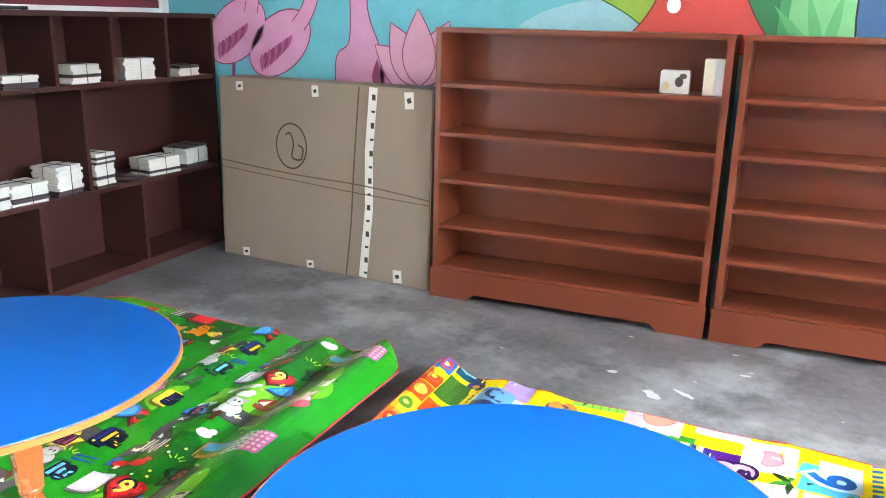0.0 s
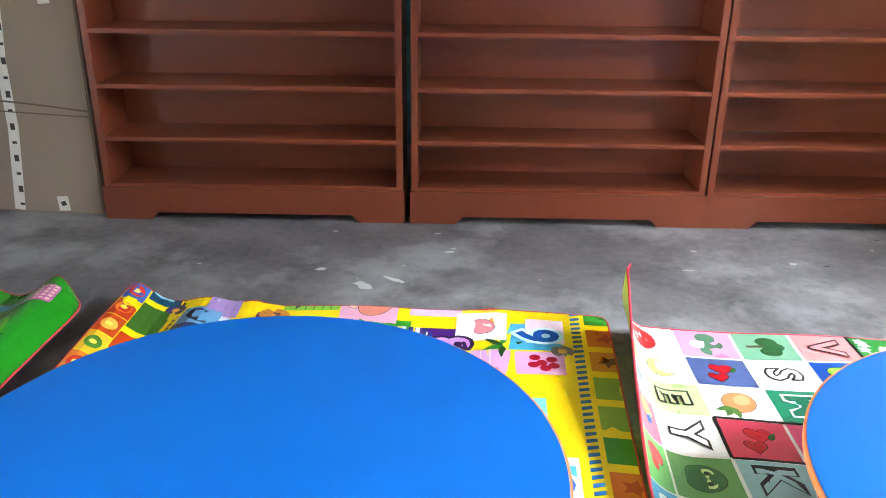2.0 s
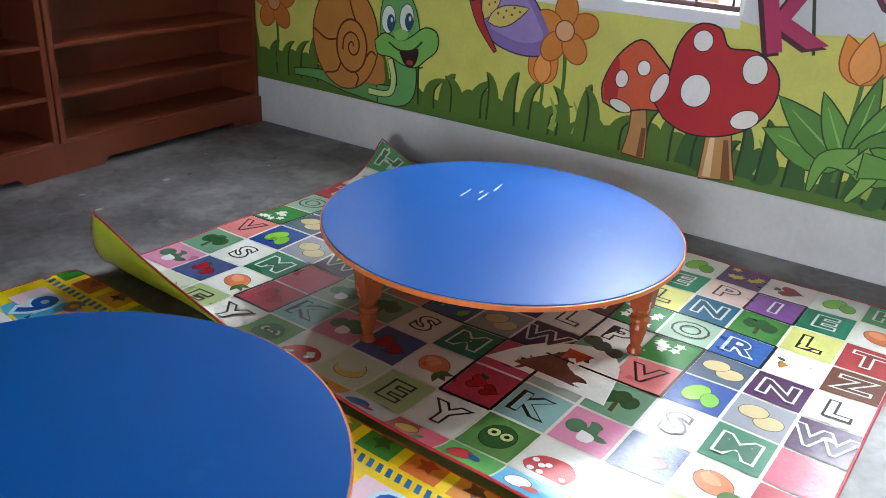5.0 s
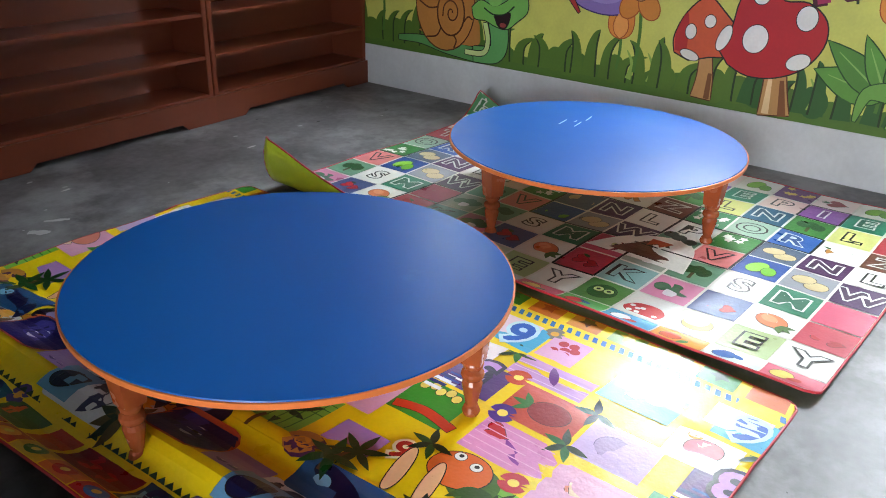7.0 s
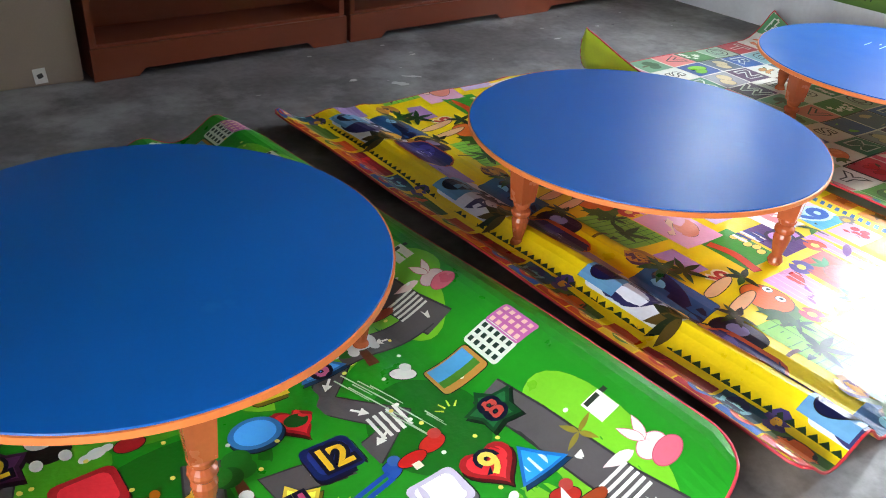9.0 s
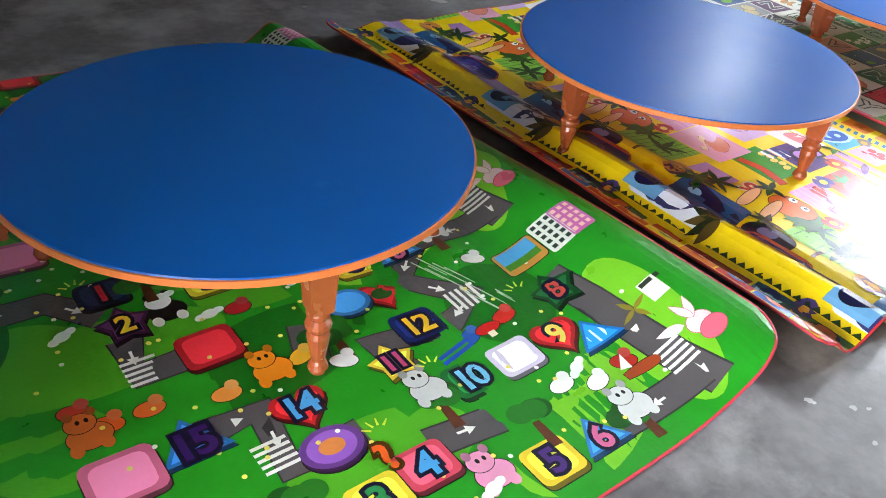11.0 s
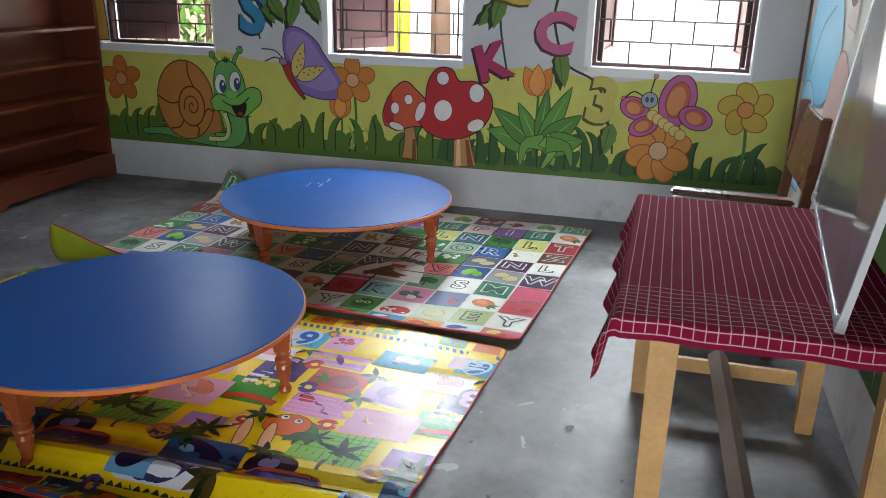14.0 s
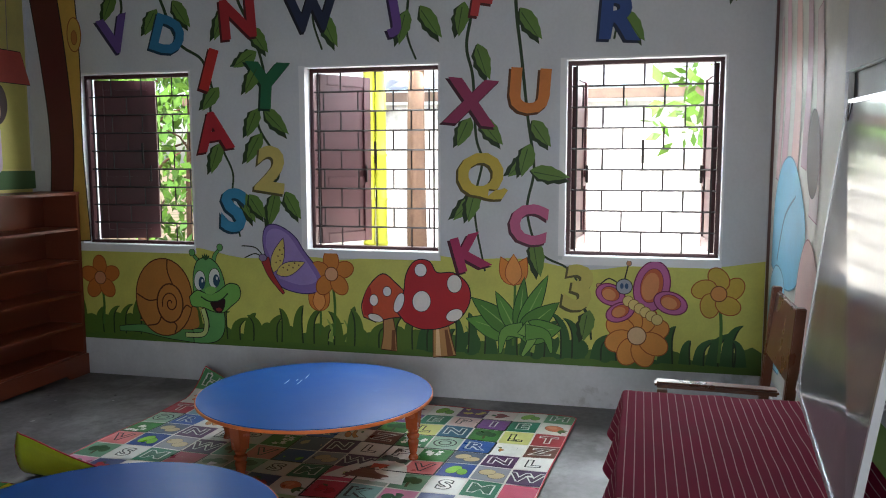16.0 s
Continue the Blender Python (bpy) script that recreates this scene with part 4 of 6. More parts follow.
def vinyl(r, g, b):
    """Glossy printed vinyl film."""
    key = ("vinyl", r, g, b)
    if key not in M:
        M[key] = surface("vinyl_%d_%d_%d" % (r, g, b), tuple(v ** 1.22 for v in lin(r, g, b)), 0.30, 0.07, 11, 90, 0.5, 0.0035, spec=0.55)
    return M[key]


class Print(Sheet):
    def add(self, pts, rgb, outline=0.0, ink=(34, 30, 30)):
        if outline:
            wider = grown(pts, outline)
            Sheet.add(self, Strip(wider) if isinstance(pts, Strip) else wider, vinyl(*ink))
        return Sheet.add(self, pts, vinyl(*rgb) if isinstance(rgb, tuple) else rgb)

    def _glyph(self, ch, x, y, h, rgb, rot, fat, wide):
        Sheet._glyph(self, ch, x, y, h, vinyl(*rgb) if isinstance(rgb, tuple) else rgb, rot, fat, wide)


rng = random.Random(11)

# --- alphabet mat ---
def abc_lift(u, w, U, W):
    n = max(0.0, W - w)
    k = math.exp(-(n / 0.75) ** 1.3)
    q = max(0.0, 1 - u / 0.20) ** 2
    e = max(0.0, 1 - math.hypot(max(U - u, 0) / 0.30, n / 0.34)) ** 1.5
    ripple = 0.004 + 0.004 * math.sin(u * 9 + w * 3) + 0.003 * math.sin(w * 11 - u * 4)
    south = max(0.0, 1 - u / 0.08) ** 2 * 0.010
    return 0.115 * k * q - 0.08 * e, 0.215 * k * q + 0.17 * e + south + ripple


abc = Mat((-1.985, -1.02), (-0.215, -1.13), (-0.285, -3.597), (-2.028, -3.457), 0.017, abc_lift)
STRIP, COLS, ROWS = 0.095, 9, 14
cw, ch = (abc.U - STRIP) / COLS, abc.W / ROWS
WHITE, SAGE, TEAL, ROSE_, SLATE = (236, 236, 230), (130, 172, 146), (34, 132, 102), (196, 78, 98), (92, 108, 152)
# five rows of squares that repeat down the mat: a letter, or the small letter of a picture, and the ground colour
CELLS = [
    [("a", WHITE), ("c", (226, 158, 188)), ("t", SAGE), ("V", (228, 146, 146)), ("f", (62, 140, 72)), ("O", (170, 196, 176)), ("T", (186, 66, 78)), ("o", WHITE), ("H", (104, 168, 120))],
    [("m", (214, 222, 200)), ("h", SLATE), ("S", WHITE), ("p", (34, 88, 160)), ("k", (104, 118, 138)), ("R", (62, 112, 182)), ("U", (150, 190, 196)), ("J", (204, 84, 84)), ("s", WHITE)],
    [("E", (184, 200, 150)), ("o", WHITE), ("M", TEAL), ("k", (158, 160, 168)), ("N", (92, 40, 100)), ("g", WHITE), ("N", (56, 120, 150)), ("P", (238, 214, 206)), ("f", (112, 50, 124))],
    [("Y", WHITE), ("h", ROSE_), ("w", (206, 92, 124)), ("W", (84, 34, 96)), ("L", WHITE), ("Z", (128, 78, 62)), ("t", (88, 150, 84)), ("I", (154, 98, 176)), ("s", (240, 226, 222))],
    [("w", (112, 158, 96)), ("K", (156, 194, 192)), ("c", (176, 186, 172)), ("t", (120, 176, 148)), ("P", WHITE), ("f", (64, 152, 100)), ("L", (226, 226, 150)), ("E", (50, 148, 120)), ("p", WHITE)],
]
squares, letters, pictures = Print(), Print(), Print()
for r in range(ROWS):
    y = abc.W - (r + 0.5) * ch
    # printed strip along the edge: waves, flowers and fish
    strip = ((90, 176, 214), (232, 170, 60), (226, 232, 236), (222, 120, 140), (120, 190, 110))[r % 5]
    squares.add(rect(STRIP / 2, y, STRIP - 0.006, ch - 0.006), strip)
    pictures.add(ell(STRIP / 2, y + 0.03, 0.026, 0.034, 20), ((240, 244, 246), (214, 96, 50), (40, 110, 180), (236, 214, 120), (232, 90, 100))[r % 5], 0.002)
    pictures.add(leaf(STRIP / 2, y - 0.03, 0.05, 0.024, 70 + 40 * (r % 3)), ((30, 110, 180), (206, 60, 50), (60, 150, 90))[r % 3])
    for c in range(COLS):
        what, rgb = CELLS[r % 5][c]
        if r >= 10 and c > 5:
            what, rgb = CELLS[(r + 2) % 5][c]
        x = STRIP + (c + 0.5) * cw
        squares.add(rect(x, y, cw - 0.010, ch - 0.010), rgb)
        pale = sum(rgb) > 430
        if what.isupper():
            letters._glyph(what, x, y, 0.092, (46, 42, 44) if pale else (222, 226, 220), -90, 0.070, 1.15)
            letters._glyph(what, x, y, 0.092, rgb if pale else tuple(int(v * 0.85) for v in rgb), -90, 0.018, 1.15)
        elif what == "a":
            pictures.add(smooth_line([(x - 0.07, y - 0.06), (x - 0.02, y - 0.07), (x + 0.02, y - 0.03), (x + 0.01, y + 0.04), (x - 0.04, y + 0.07), (x - 0.07, y + 0.05)], 4), (206, 60, 62))
            for j in range(6):
                pictures.add(ell(x + rng.uniform(-0.06, 0.0), y + rng.uniform(-0.05, 0.05), 0.010, 0.010, n=10), (244, 244, 240))
        elif what == "c":
            for d in (-0.04, 0.0, 0.04):
                pictures.add(ell(x + 0.02 - abs(d) * 0.4, y + d, 0.032, 0.030), (96, 138, 110) if sum(rgb) > 500 else (112, 124, 118))
            pictures.add(leaf(x - 0.05, y - 0.02, 0.06, 0.05, 40), (240, 236, 240))
        elif what == "t":
            pictures.add(ribbon([(x - 0.06, y), (x, y + 0.004)], 0.014), (104, 92, 60))
            for d in (-0.03, 0.0, 0.03):
                pictures.add(ell(x + 0.025 - abs(d) * 0.5, y + d, 0.034, 0.028), (58, 104, 66))
        elif what == "f":
            for j in range(7):
                cx_, cy_ = x + rng.uniform(-0.065, 0.065), y + rng.uniform(-0.06, 0.06)
                pictures.add(star(cx_, cy_, 0.022, 5, 0.55, rng.uniform(0, 72)), (240, 240, 236) if rgb[1] > rgb[0] else (226, 206, 90))
        elif what == "m":
            pictures.add(ell(x, y, 0.045, 0.05), (226, 208, 120), 0.002)
            pictures.add(ell(x + 0.022, y + 0.012, 0.038, 0.042), rgb)
        elif what == "h":
            pictures.add(heart(x + 0.005, y + 0.02, 0.036), (190, 34, 50), 0.002)
            pictures.add(heart(x - 0.015, y - 0.032, 0.030), (176, 30, 46), 0.002)
            pictures.add(leaf(x + 0.03, y, 0.04, 0.018, 60), (60, 110, 56))
        elif what == "p":
            pictures.add(ell(x, y + 0.014, 0.052, 0.034, -20), (150, 206, 74), 0.002)
            pictures.add(ell(x - 0.02, y - 0.034, 0.038, 0.026, 10), (126, 188, 60), 0.002)
        elif what == "k":
            for d in (-0.03, 0.022):
                pictures.add(ell(x + d * 0.6, y + d, 0.034, 0.042, 30), (206, 190, 150), 0.002)
        elif what == "o":
            pictures.add(ell(x, y, 0.055, 0.045, 60), (228, 142, 98), 0.002)
            pictures.add(ell(x + 0.012, y + 0.012, 0.030, 0.022, 60), (240, 170, 130))
            for a in (200, 240, 280):
                pictures.add(leaf(x - 0.025, y - 0.03, 0.055, 0.024, a), (92, 126, 66))
        elif what == "g":
            pictures.add(ribbon([(x - 0.05, y - 0.03), (x - 0.01, y), (x + 0.05, y + 0.01)], 0.026, 0.014), (214, 158, 84), 0.002)
            pictures.add(ell(x - 0.02, y + 0.03, 0.04, 0.018, 20), (206, 150, 80), 0.002)
            for d in (-0.035, 0.035):
                pictures.add(leaf(x + 0.02, y + d, 0.035, 0.016, 40 + 900 * d), (70, 120, 60))
        elif what == "s":
            pictures.add(heart(x, y, 0.048), (170, 28, 44), 0.002)
            for a in (60, 90, 120):
                pictures.add(leaf(x, y + 0.03, 0.035, 0.014, a), (60, 120, 60))
        else:
            pictures.add(ell(x, y, 0.056, 0.050), (60, 112, 64) if rgb[1] > rgb[0] else (150, 26, 60), 0.002)
            for d in (-0.02, 0.02):
                pictures.add(ell(x + 0.012, y + d, 0.018, 0.018), (206, 218, 160), 0.002)
                pictures.add(ell(x + 0.012, y + d, 0.008, 0.008, n=10), (30, 40, 30))
# black route drawn round some squares, and the fire mountain
for c0, r0, c1, r1 in ((1, 3, 3, 4), (1, 8, 3, 9), (3, 6, 5, 9), (5, 9, 6, 12), (6, 5, 8, 8), (7, 11, 8, 12), (4, 0, 6, 1), (3, 9, 5, 11)):
    x0, x1, y0, y1 = STRIP + c0 * cw, STRIP + c1 * cw, abc.W - r0 * ch, abc.W - r1 * ch
    for a, b in (((x0, y0), (x1, y0)), ((x1, y0), (x1, y1)), ((x1, y1), (x0, y1)), ((x0, y1), (x0, y0))):
        pictures.add(ribbon([a, b], 0.010), (26, 24, 26))
vx, vy = STRIP + 2.5 * cw, abc.W - 9.4 * ch
pictures.add(smooth_line([(vx - 0.05, vy + 0.24), (vx + 0.14, vy + 0.14), (vx + 0.24, vy - 0.02), (vx + 0.16, vy - 0.12), (vx - 0.05, vy - 0.17)], 4), (232, 232, 226))
pictures.add([(vx - 0.02, vy + 0.15), (vx - 0.02, vy - 0.10), (vx + 0.15, vy - 0.02), (vx + 0.15, vy + 0.05)], (124, 84, 70), 0.003)
pictures.add([(vx + 0.17, vy + 0.06), (vx + 0.17, vy - 0.03), (vx + 0.10, vy), (vx + 0.13, vy + 0.02), (vx + 0.09, vy + 0.05)], (206, 92, 50))
for d in (0, 0.05, 0.09):
    pictures.add(ell(vx + 0.24 + d * 0.4, vy - 0.06 + d, 0.035, 0.03), (86, 96, 90))
cuts = [(0, k * 0.02) for k in range(1, 11)] + [(0, abc.U - k * 0.05) for k in range(1, 8)] + [(1, abc.W - k * 0.05) for k in range(1, 10)] + [(1, k * 0.2) for k in range(1, 9)] + [(0, 0.2 + k * 0.13) for k in range(1, 9)]
abc.build("alphabet_mat", "printed alphabet play mat with curled corners and a red hem", [("printed_square", squares, True), ("printed_picture", pictures, "large"), ("printed_letter", letters, True)], vinyl(222, 242, 90), (196, 50, 66), cuts)


# --- yellow picture mat ---
def yel_lift(u, w, U, W):
    s = u
    ripple = 0.003 + 0.004 * math.sin(w * 7 + u * 3) + 0.004 * math.sin(u * 12 + w * 2)
    ridge = 0.082 * math.exp(-((s - 0.26) / 0.070) ** 2) * (0.75 + 0.25 * math.sin(w * 2.1 + 1)) * min(1.0, 0.35 + (W - w) / 0.5)
    fold = 0.016 * math.exp(-((s - 0.44 - 0.03 * math.sin(w * 1.7)) / 0.05) ** 2)
    lip = 0.078 * math.exp(-((s - 0.012) / 0.075) ** 2)
    ridge += fold + 0.006 * math.exp(-((s - 1.20) / 0.04) ** 2)
    north = 0.006 * math.exp(-((W - w) / 0.05) ** 2)
    return 0.0, ridge + lip + north + ripple


yel = Mat((-3.565, -0.880), (-1.90, -0.935), (-2.062, -3.425), (-3.548, -3.322), 0.006, yel_lift)
base, pics, signs = Print(), Print(), Print()
base.add(rect(yel.U / 2, yel.W / 2, yel.U, yel.W), (246, 218, 30))
NAVY, LAV, SKYB, PALM = (22, 28, 78), (168, 128, 190), (84, 166, 202), (28, 76, 36)


def palm(sheet, x, y, s, rot):
    sheet.add(ribbon([(x, y), (x - s * 0.5, y + s * 0.2), (x - s, y + s * 0.15)], 0.02, 0.012), (120, 84, 56))
    for k in range(6):
        sheet.add(leaf(x, y, s * 0.72, s * 0.2, rot + 60 * k), PALM)


def burst(sheet, x, y, r, rgb):
    sheet.add(star(x, y, r, 11, 0.62), rgb)
    sheet.add(ell(x, y, r * 0.4, r * 0.4, n=14), (232, 176, 70))


PERIOD = 0.745
for k in range(-1, 4):
    y0 = k * PERIOD
    # rim of flowers and chequers
    for j in range(6):
        pics.add(rect(0.035, y0 + (j + 0.5) * PERIOD / 6, 0.06, PERIOD / 6 - 0.006), ((196, 70, 44), (60, 116, 190), (206, 50, 50), (226, 140, 60), (232, 196, 60), (206, 90, 46))[j])
        pics.add(ell(0.035, y0 + (j + 0.5) * PERIOD / 6, 0.022, 0.034), ((240, 150, 70), (220, 70, 60), (70, 120, 190), (206, 60, 44), (90, 140, 60), (246, 190, 90))[j])
        pics.add(ell(0.035, y0 + (j + 0.5) * PERIOD / 6, 0.010, 0.012, n=10), (246, 226, 120))
    # fruit and number panels
    pics.add(rect(0.115, y0 + 0.44, 0.095, 0.23), (150, 30, 50))
    pics.add(heart(0.120, y0 + 0.48, 0.038), (206, 56, 66))
    pics.add(heart(0.110, y0 + 0.40, 0.034), (196, 44, 60))
    pics.add(rect(0.120, y0 + 0.25, 0.10, 0.13), (40, 96, 120))
    signs.text("8", 0.120, y0 + 0.26, 0.090, (20, 44, 110), 90, 0.004, (150, 206, 220))
    pics.add(rect(0.115, y0 + 0.065, 0.095, 0.18), (78, 120, 54))
    pics.add(ell(0.12, y0 + 0.08, 0.035, 0.055), (222, 110, 40), 0.003)
    burst(pics, 0.165, y0 + 0.165, 0.036, (96, 78, 140))
    pics.add(rect(0.115, y0 + 0.63, 0.095, 0.11), (206, 84, 40))
    pics.add(leaf(0.09, y0 + 0.60, 0.09, 0.04, 60), (70, 120, 50))
    # zigzag beside the yellow band
    for j in range(24):
        pics.add([(0.178, y0 + j * 0.031), (0.194, y0 + j * 0.031 + 0.015), (0.178, y0 + j * 0.031 + 0.031)], (40, 70, 40))
    # dark hill with a starry sky, a sun and a tree
    zx, zy = 0.285, y0 + 0.70
    pics.add(rect(zx, zy, 0.17, 0.33, 0, 0.02), (228, 230, 238))
    pics.add(ell(zx - 0.02, zy + 0.03, 0.062, 0.105, 8), (64, 62, 112))
    for j in range(9):
        pics.add(leaf(zx + 0.03 + 0.010 * (j % 3), zy + 0.14 - 0.022 * j, 0.07, 0.034, 240 + 23 * (j % 4)), NAVY)
    for j in range(9):
        pics.add(ell(zx + rng.uniform(0.0, 0.075), zy + rng.uniform(-0.02, 0.14), rng.uniform(0.010, 0.022), rng.uniform(0.008, 0.018), rng.uniform(0, 90), 12), NAVY)
    for j in range(4):
        pics.add(star(zx + 0.02 + 0.018 * j, zy + 0.11 - 0.034 * j, 0.015, 5, 0.5), (238, 240, 248))
    burst(pics, zx + 0.045, zy - 0.09, 0.048, (240, 186, 84))
    for j in range(7):
        pics.add(leaf(zx - 0.03, zy - 0.16, 0.10, 0.036, 10 + 28 * j), (40, 54, 28) if j % 2 else (104, 86, 40))
    # blue wave panel and navy rounded panel
    pics.add(rect(0.425, y0 + 0.70, 0.12, 0.27, 4, 0.02), (52, 104, 150))
    pics.add(smooth_line([(0.375, y0 + 0.60), (0.40, y0 + 0.70), (0.44, y0 + 0.80), (0.475, y0 + 0.78), (0.455, y0 + 0.68), (0.42, y0 + 0.62)], 4), NAVY)
    pics.add(ell(0.425, y0 + 0.76, 0.020, 0.026), (150, 200, 224))
    pics.add(leaf(0.44, y0 + 0.60, 0.10, 0.05, 200), NAVY)
    pics.add(rect(0.345, y0 + 0.40, 0.145, 0.26, 0, 0.055), (44, 42, 112), 0.006, (196, 96, 60))
    pics.add(leaf(0.40, y0 + 0.48, 0.16, 0.09, 235), (84, 80, 156))
    pics.add(ell(0.345, y0 + 0.40, 0.032, 0.030), (228, 228, 238))
    pics.add(ell(0.348, y0 + 0.395, 0.012, 0.012, n=12), (20, 20, 40))
    pics.add(rect(0.325, y0 + 0.19, 0.105, 0.15), (176, 150, 200))
    signs.text("10", 0.325, y0 + 0.20, 0.062, (206, 206, 214), 90, 0.003, (110, 84, 150))
    pics.add(rect(0.27, y0 + 0.08, 0.12, 0.14), (120, 170, 206))
    pics.add(ell(0.27, y0 + 0.08, 0.035, 0.055, 30), NAVY, 0.003)
    # dark bird
    for a, rgb in ((140, (40, 120, 50)), (175, (200, 60, 40)), (215, (60, 150, 60)), (250, (30, 80, 40)), (100, (206, 150, 50))):
        pics.add(leaf(0.40, y0 + 0.46 + 0.74, 0.12, 0.05, a), rgb, 0.002)
    pics.add(ell(0.43, y0 + 1.21, 0.055, 0.085, 12), (34, 26, 62), 0.003)
    pics.add(ell(0.44, y0 + 1.22, 0.022, 0.034, 12), (150, 140, 180))
    # palms on chequered green
    pics.add(rect(0.60, y0 + 0.335, 0.20, 0.26), (150, 206, 92))
    for j in range(1, 7):
        pics.add(rect(0.50 + j * 0.0286, y0 + 0.335, 0.004, 0.26), (78, 146, 62))
    for j in range(1, 9):
        pics.add(rect(0.60, y0 + 0.205 + j * 0.029, 0.20, 0.004), (78, 146, 62))
    palm(pics, 0.585, y0 + 0.30, 0.135, 10)
    palm(pics, 0.645, y0 + 0.41, 0.085, 40)
    burst(pics, 0.495, y0 + 0.155, 0.052, (206, 150, 80))
    burst(pics, 0.490, y0 + 0.885, 0.054, (104, 48, 104))
    pics.add(rect(0.60, y0 + 0.82, 0.11, 0.15), (190, 150, 206))
    palm(pics, 0.565, y0 + 0.775, 0.12, 0)
    signs.text("6", 0.645, y0 + 0.70, 0.075, (206, 64, 50), 90, 0.003, (244, 232, 200))
    for j in range(5):
        pics.add(leaf(0.505, y0 + 0.06, 0.09, 0.03, 20 + 62 * j), (36, 92, 44))
    # orange rabbit head over a leafy patch
    pics.add(ell(0.665, y0 + 0.49, 0.070, 0.066), (84, 128, 52))
    pics.add(ell(0.685, y0 + 0.545, 0.072, 0.082, 15), (230, 124, 58), 0.003)
    for d in (-0.035, 0.055):
        pics.add(ell(0.585, y0 + 0.60 + d, 0.095, 0.020, 14), (242, 196, 156), 0.003)
    for cx_, cy_ in ((0.72, 0.52), (0.73, 0.575)):
        pics.add(ell(cx_, y0 + cy_, 0.016, 0.016, n=14), (240, 240, 236), 0.002)
        pics.add(ell(cx_ + 0.003, y0 + cy_, 0.007, 0.007, n=10), (30, 26, 30))
    for a in (150, 180, 215, 245):
        pics.add(leaf(0.66, y0 + 0.47, 0.09, 0.03, a), (60, 104, 44))
    # green panel with a red giraffe, pink panel with a strawberry
    pics.add(rect(0.86, y0 + 0.79, 0.17, 0.21), (70, 160, 60))
    pics.add(ribbon([(0.80, y0 + 0.86), (0.82, y0 + 0.77), (0.80, y0 + 0.66)], 0.034), (214, 76, 44), 0.002)
    for j in range(5):
        pics.add(ell(0.915 + 0.012 * (j % 2), y0 + 0.73 + 0.028 * j, 0.017, 0.014), (236, 220, 120), 0.002)
    pics.add(rect(0.845, y0 + 0.50, 0.155, 0.24), (228, 160, 204))
    pics.add(heart(0.87, y0 + 0.57, 0.042), (206, 46, 60), 0.002)
    pics.add(leaf(0.80, y0 + 0.45, 0.11, 0.03, 50), (150, 60, 160))
    for j in range(5):
        pics.add(rect(0.79 + 0.028 * j, y0 + 0.50, 0.004, 0.23), (240, 190, 220))
    pics.add(rect(0.80, y0 + 0.25, 0.19, 0.25), (232, 180, 206))
    pics.add(ell(0.82, y0 + 0.25, 0.055, 0.08, -20), (228, 150, 130), 0.002)
    pics.add(ribbon([(0.74, y0 + 0.22), (0.79, y0 + 0.28), (0.84, y0 + 0.31)], 0.024), (240, 214, 190), 0.002)
    for j in range(4):
        pics.add(rect(0.925 + 0.022 * j, y0 + 0.08, 0.014, 0.06), (30, 50, 130) if j % 2 else (236, 238, 244))
    # violet 3, red plum panel, lilac and sky panels towards the far edge
    pics.add(rect(1.04, y0 + 0.76, 0.16, 0.19), (96, 40, 130))
    signs.text("3", 1.075, y0 + 0.76, 0.115, (206, 160, 220), 90, 0.004, (50, 20, 80))
    for j in range(4):
        pics.add(rect(0.965 + 0.016 * j, y0 + 0.80, 0.009, 0.055), (40, 80, 170) if j % 2 else (236, 236, 240))
    pics.add(rect(1.03, y0 + 0.515, 0.17, 0.22), (206, 92, 70))
    pics.add(ell(1.03, y0 + 0.50, 0.048, 0.06, 10), (160, 34, 44), 0.002)
    for a in (40, 90, 140):
        pics.add(leaf(1.03, y0 + 0.56, 0.06, 0.022, a), (60, 130, 60))
    pics.add(rect(1.02, y0 + 0.29, 0.17, 0.20), (214, 190, 226))
    pics.add(ell(1.02, y0 + 0.30, 0.045, 0.05), (190, 168, 206), 0.002, (120, 100, 150))
    pics.add(rect(1.20, y0 + 0.59, 0.14, 0.25), (214, 168, 216))
    for j in range(5):
        pics.add(rect(1.145 + 0.028 * j, y0 + 0.59, 0.004, 0.24), (236, 206, 236))
    pics.add(leaf(1.15, y0 + 0.56, 0.11, 0.03, 30), (130, 70, 150))
    pics.add(rect(1.28, y0 + 0.345, 0.16, 0.22), (140, 206, 228))
    for dx, dy in ((0, 0), (0.03, 0.02), (-0.02, 0.03), (0.02, -0.03)):
        pics.add(ell(1.28 + dx, y0 + 0.345 + dy, 0.026, 0.030), (240, 244, 246), 0.002, (120, 160, 190))
    pics.add(rect(1.17, y0 + 0.12, 0.16, 0.18), (240, 232, 236))
    pics.add(ell(1.17, y0 + 0.12, 0.04, 0.05, 20), (226, 150, 160), 0.002)
    pics.add(rect(1.33, y0 + 0.805, 0.18, 0.17), (92, 186, 220))
    signs.text("6", 1.345, y0 + 0.81, 0.125, (32, 110, 196), 90, 0.004, (206, 234, 244))
    burst(pics, 1.215, y0 + 0.905, 0.05, (244, 244, 232))
    pics.add(rect(1.35, y0 + 0.645, 0.15, 0.13), (226, 176, 212))
    for dx, dy in ((0, 0), (0.03, 0.02), (-0.02, 0.03), (0.01, -0.03), (0.035, -0.015), (-0.025, -0.012)):
        pics.add(ell(1.355 + dx, y0 + 0.645 + dy, 0.017, 0.017, n=12), (190, 24, 60))
    pics.add(rect(1.37, y0 + 0.10, 0.12, 0.16), (236, 214, 226))
    burst(pics, 1.42, y0 + 0.72, 0.036, (140, 132, 126))
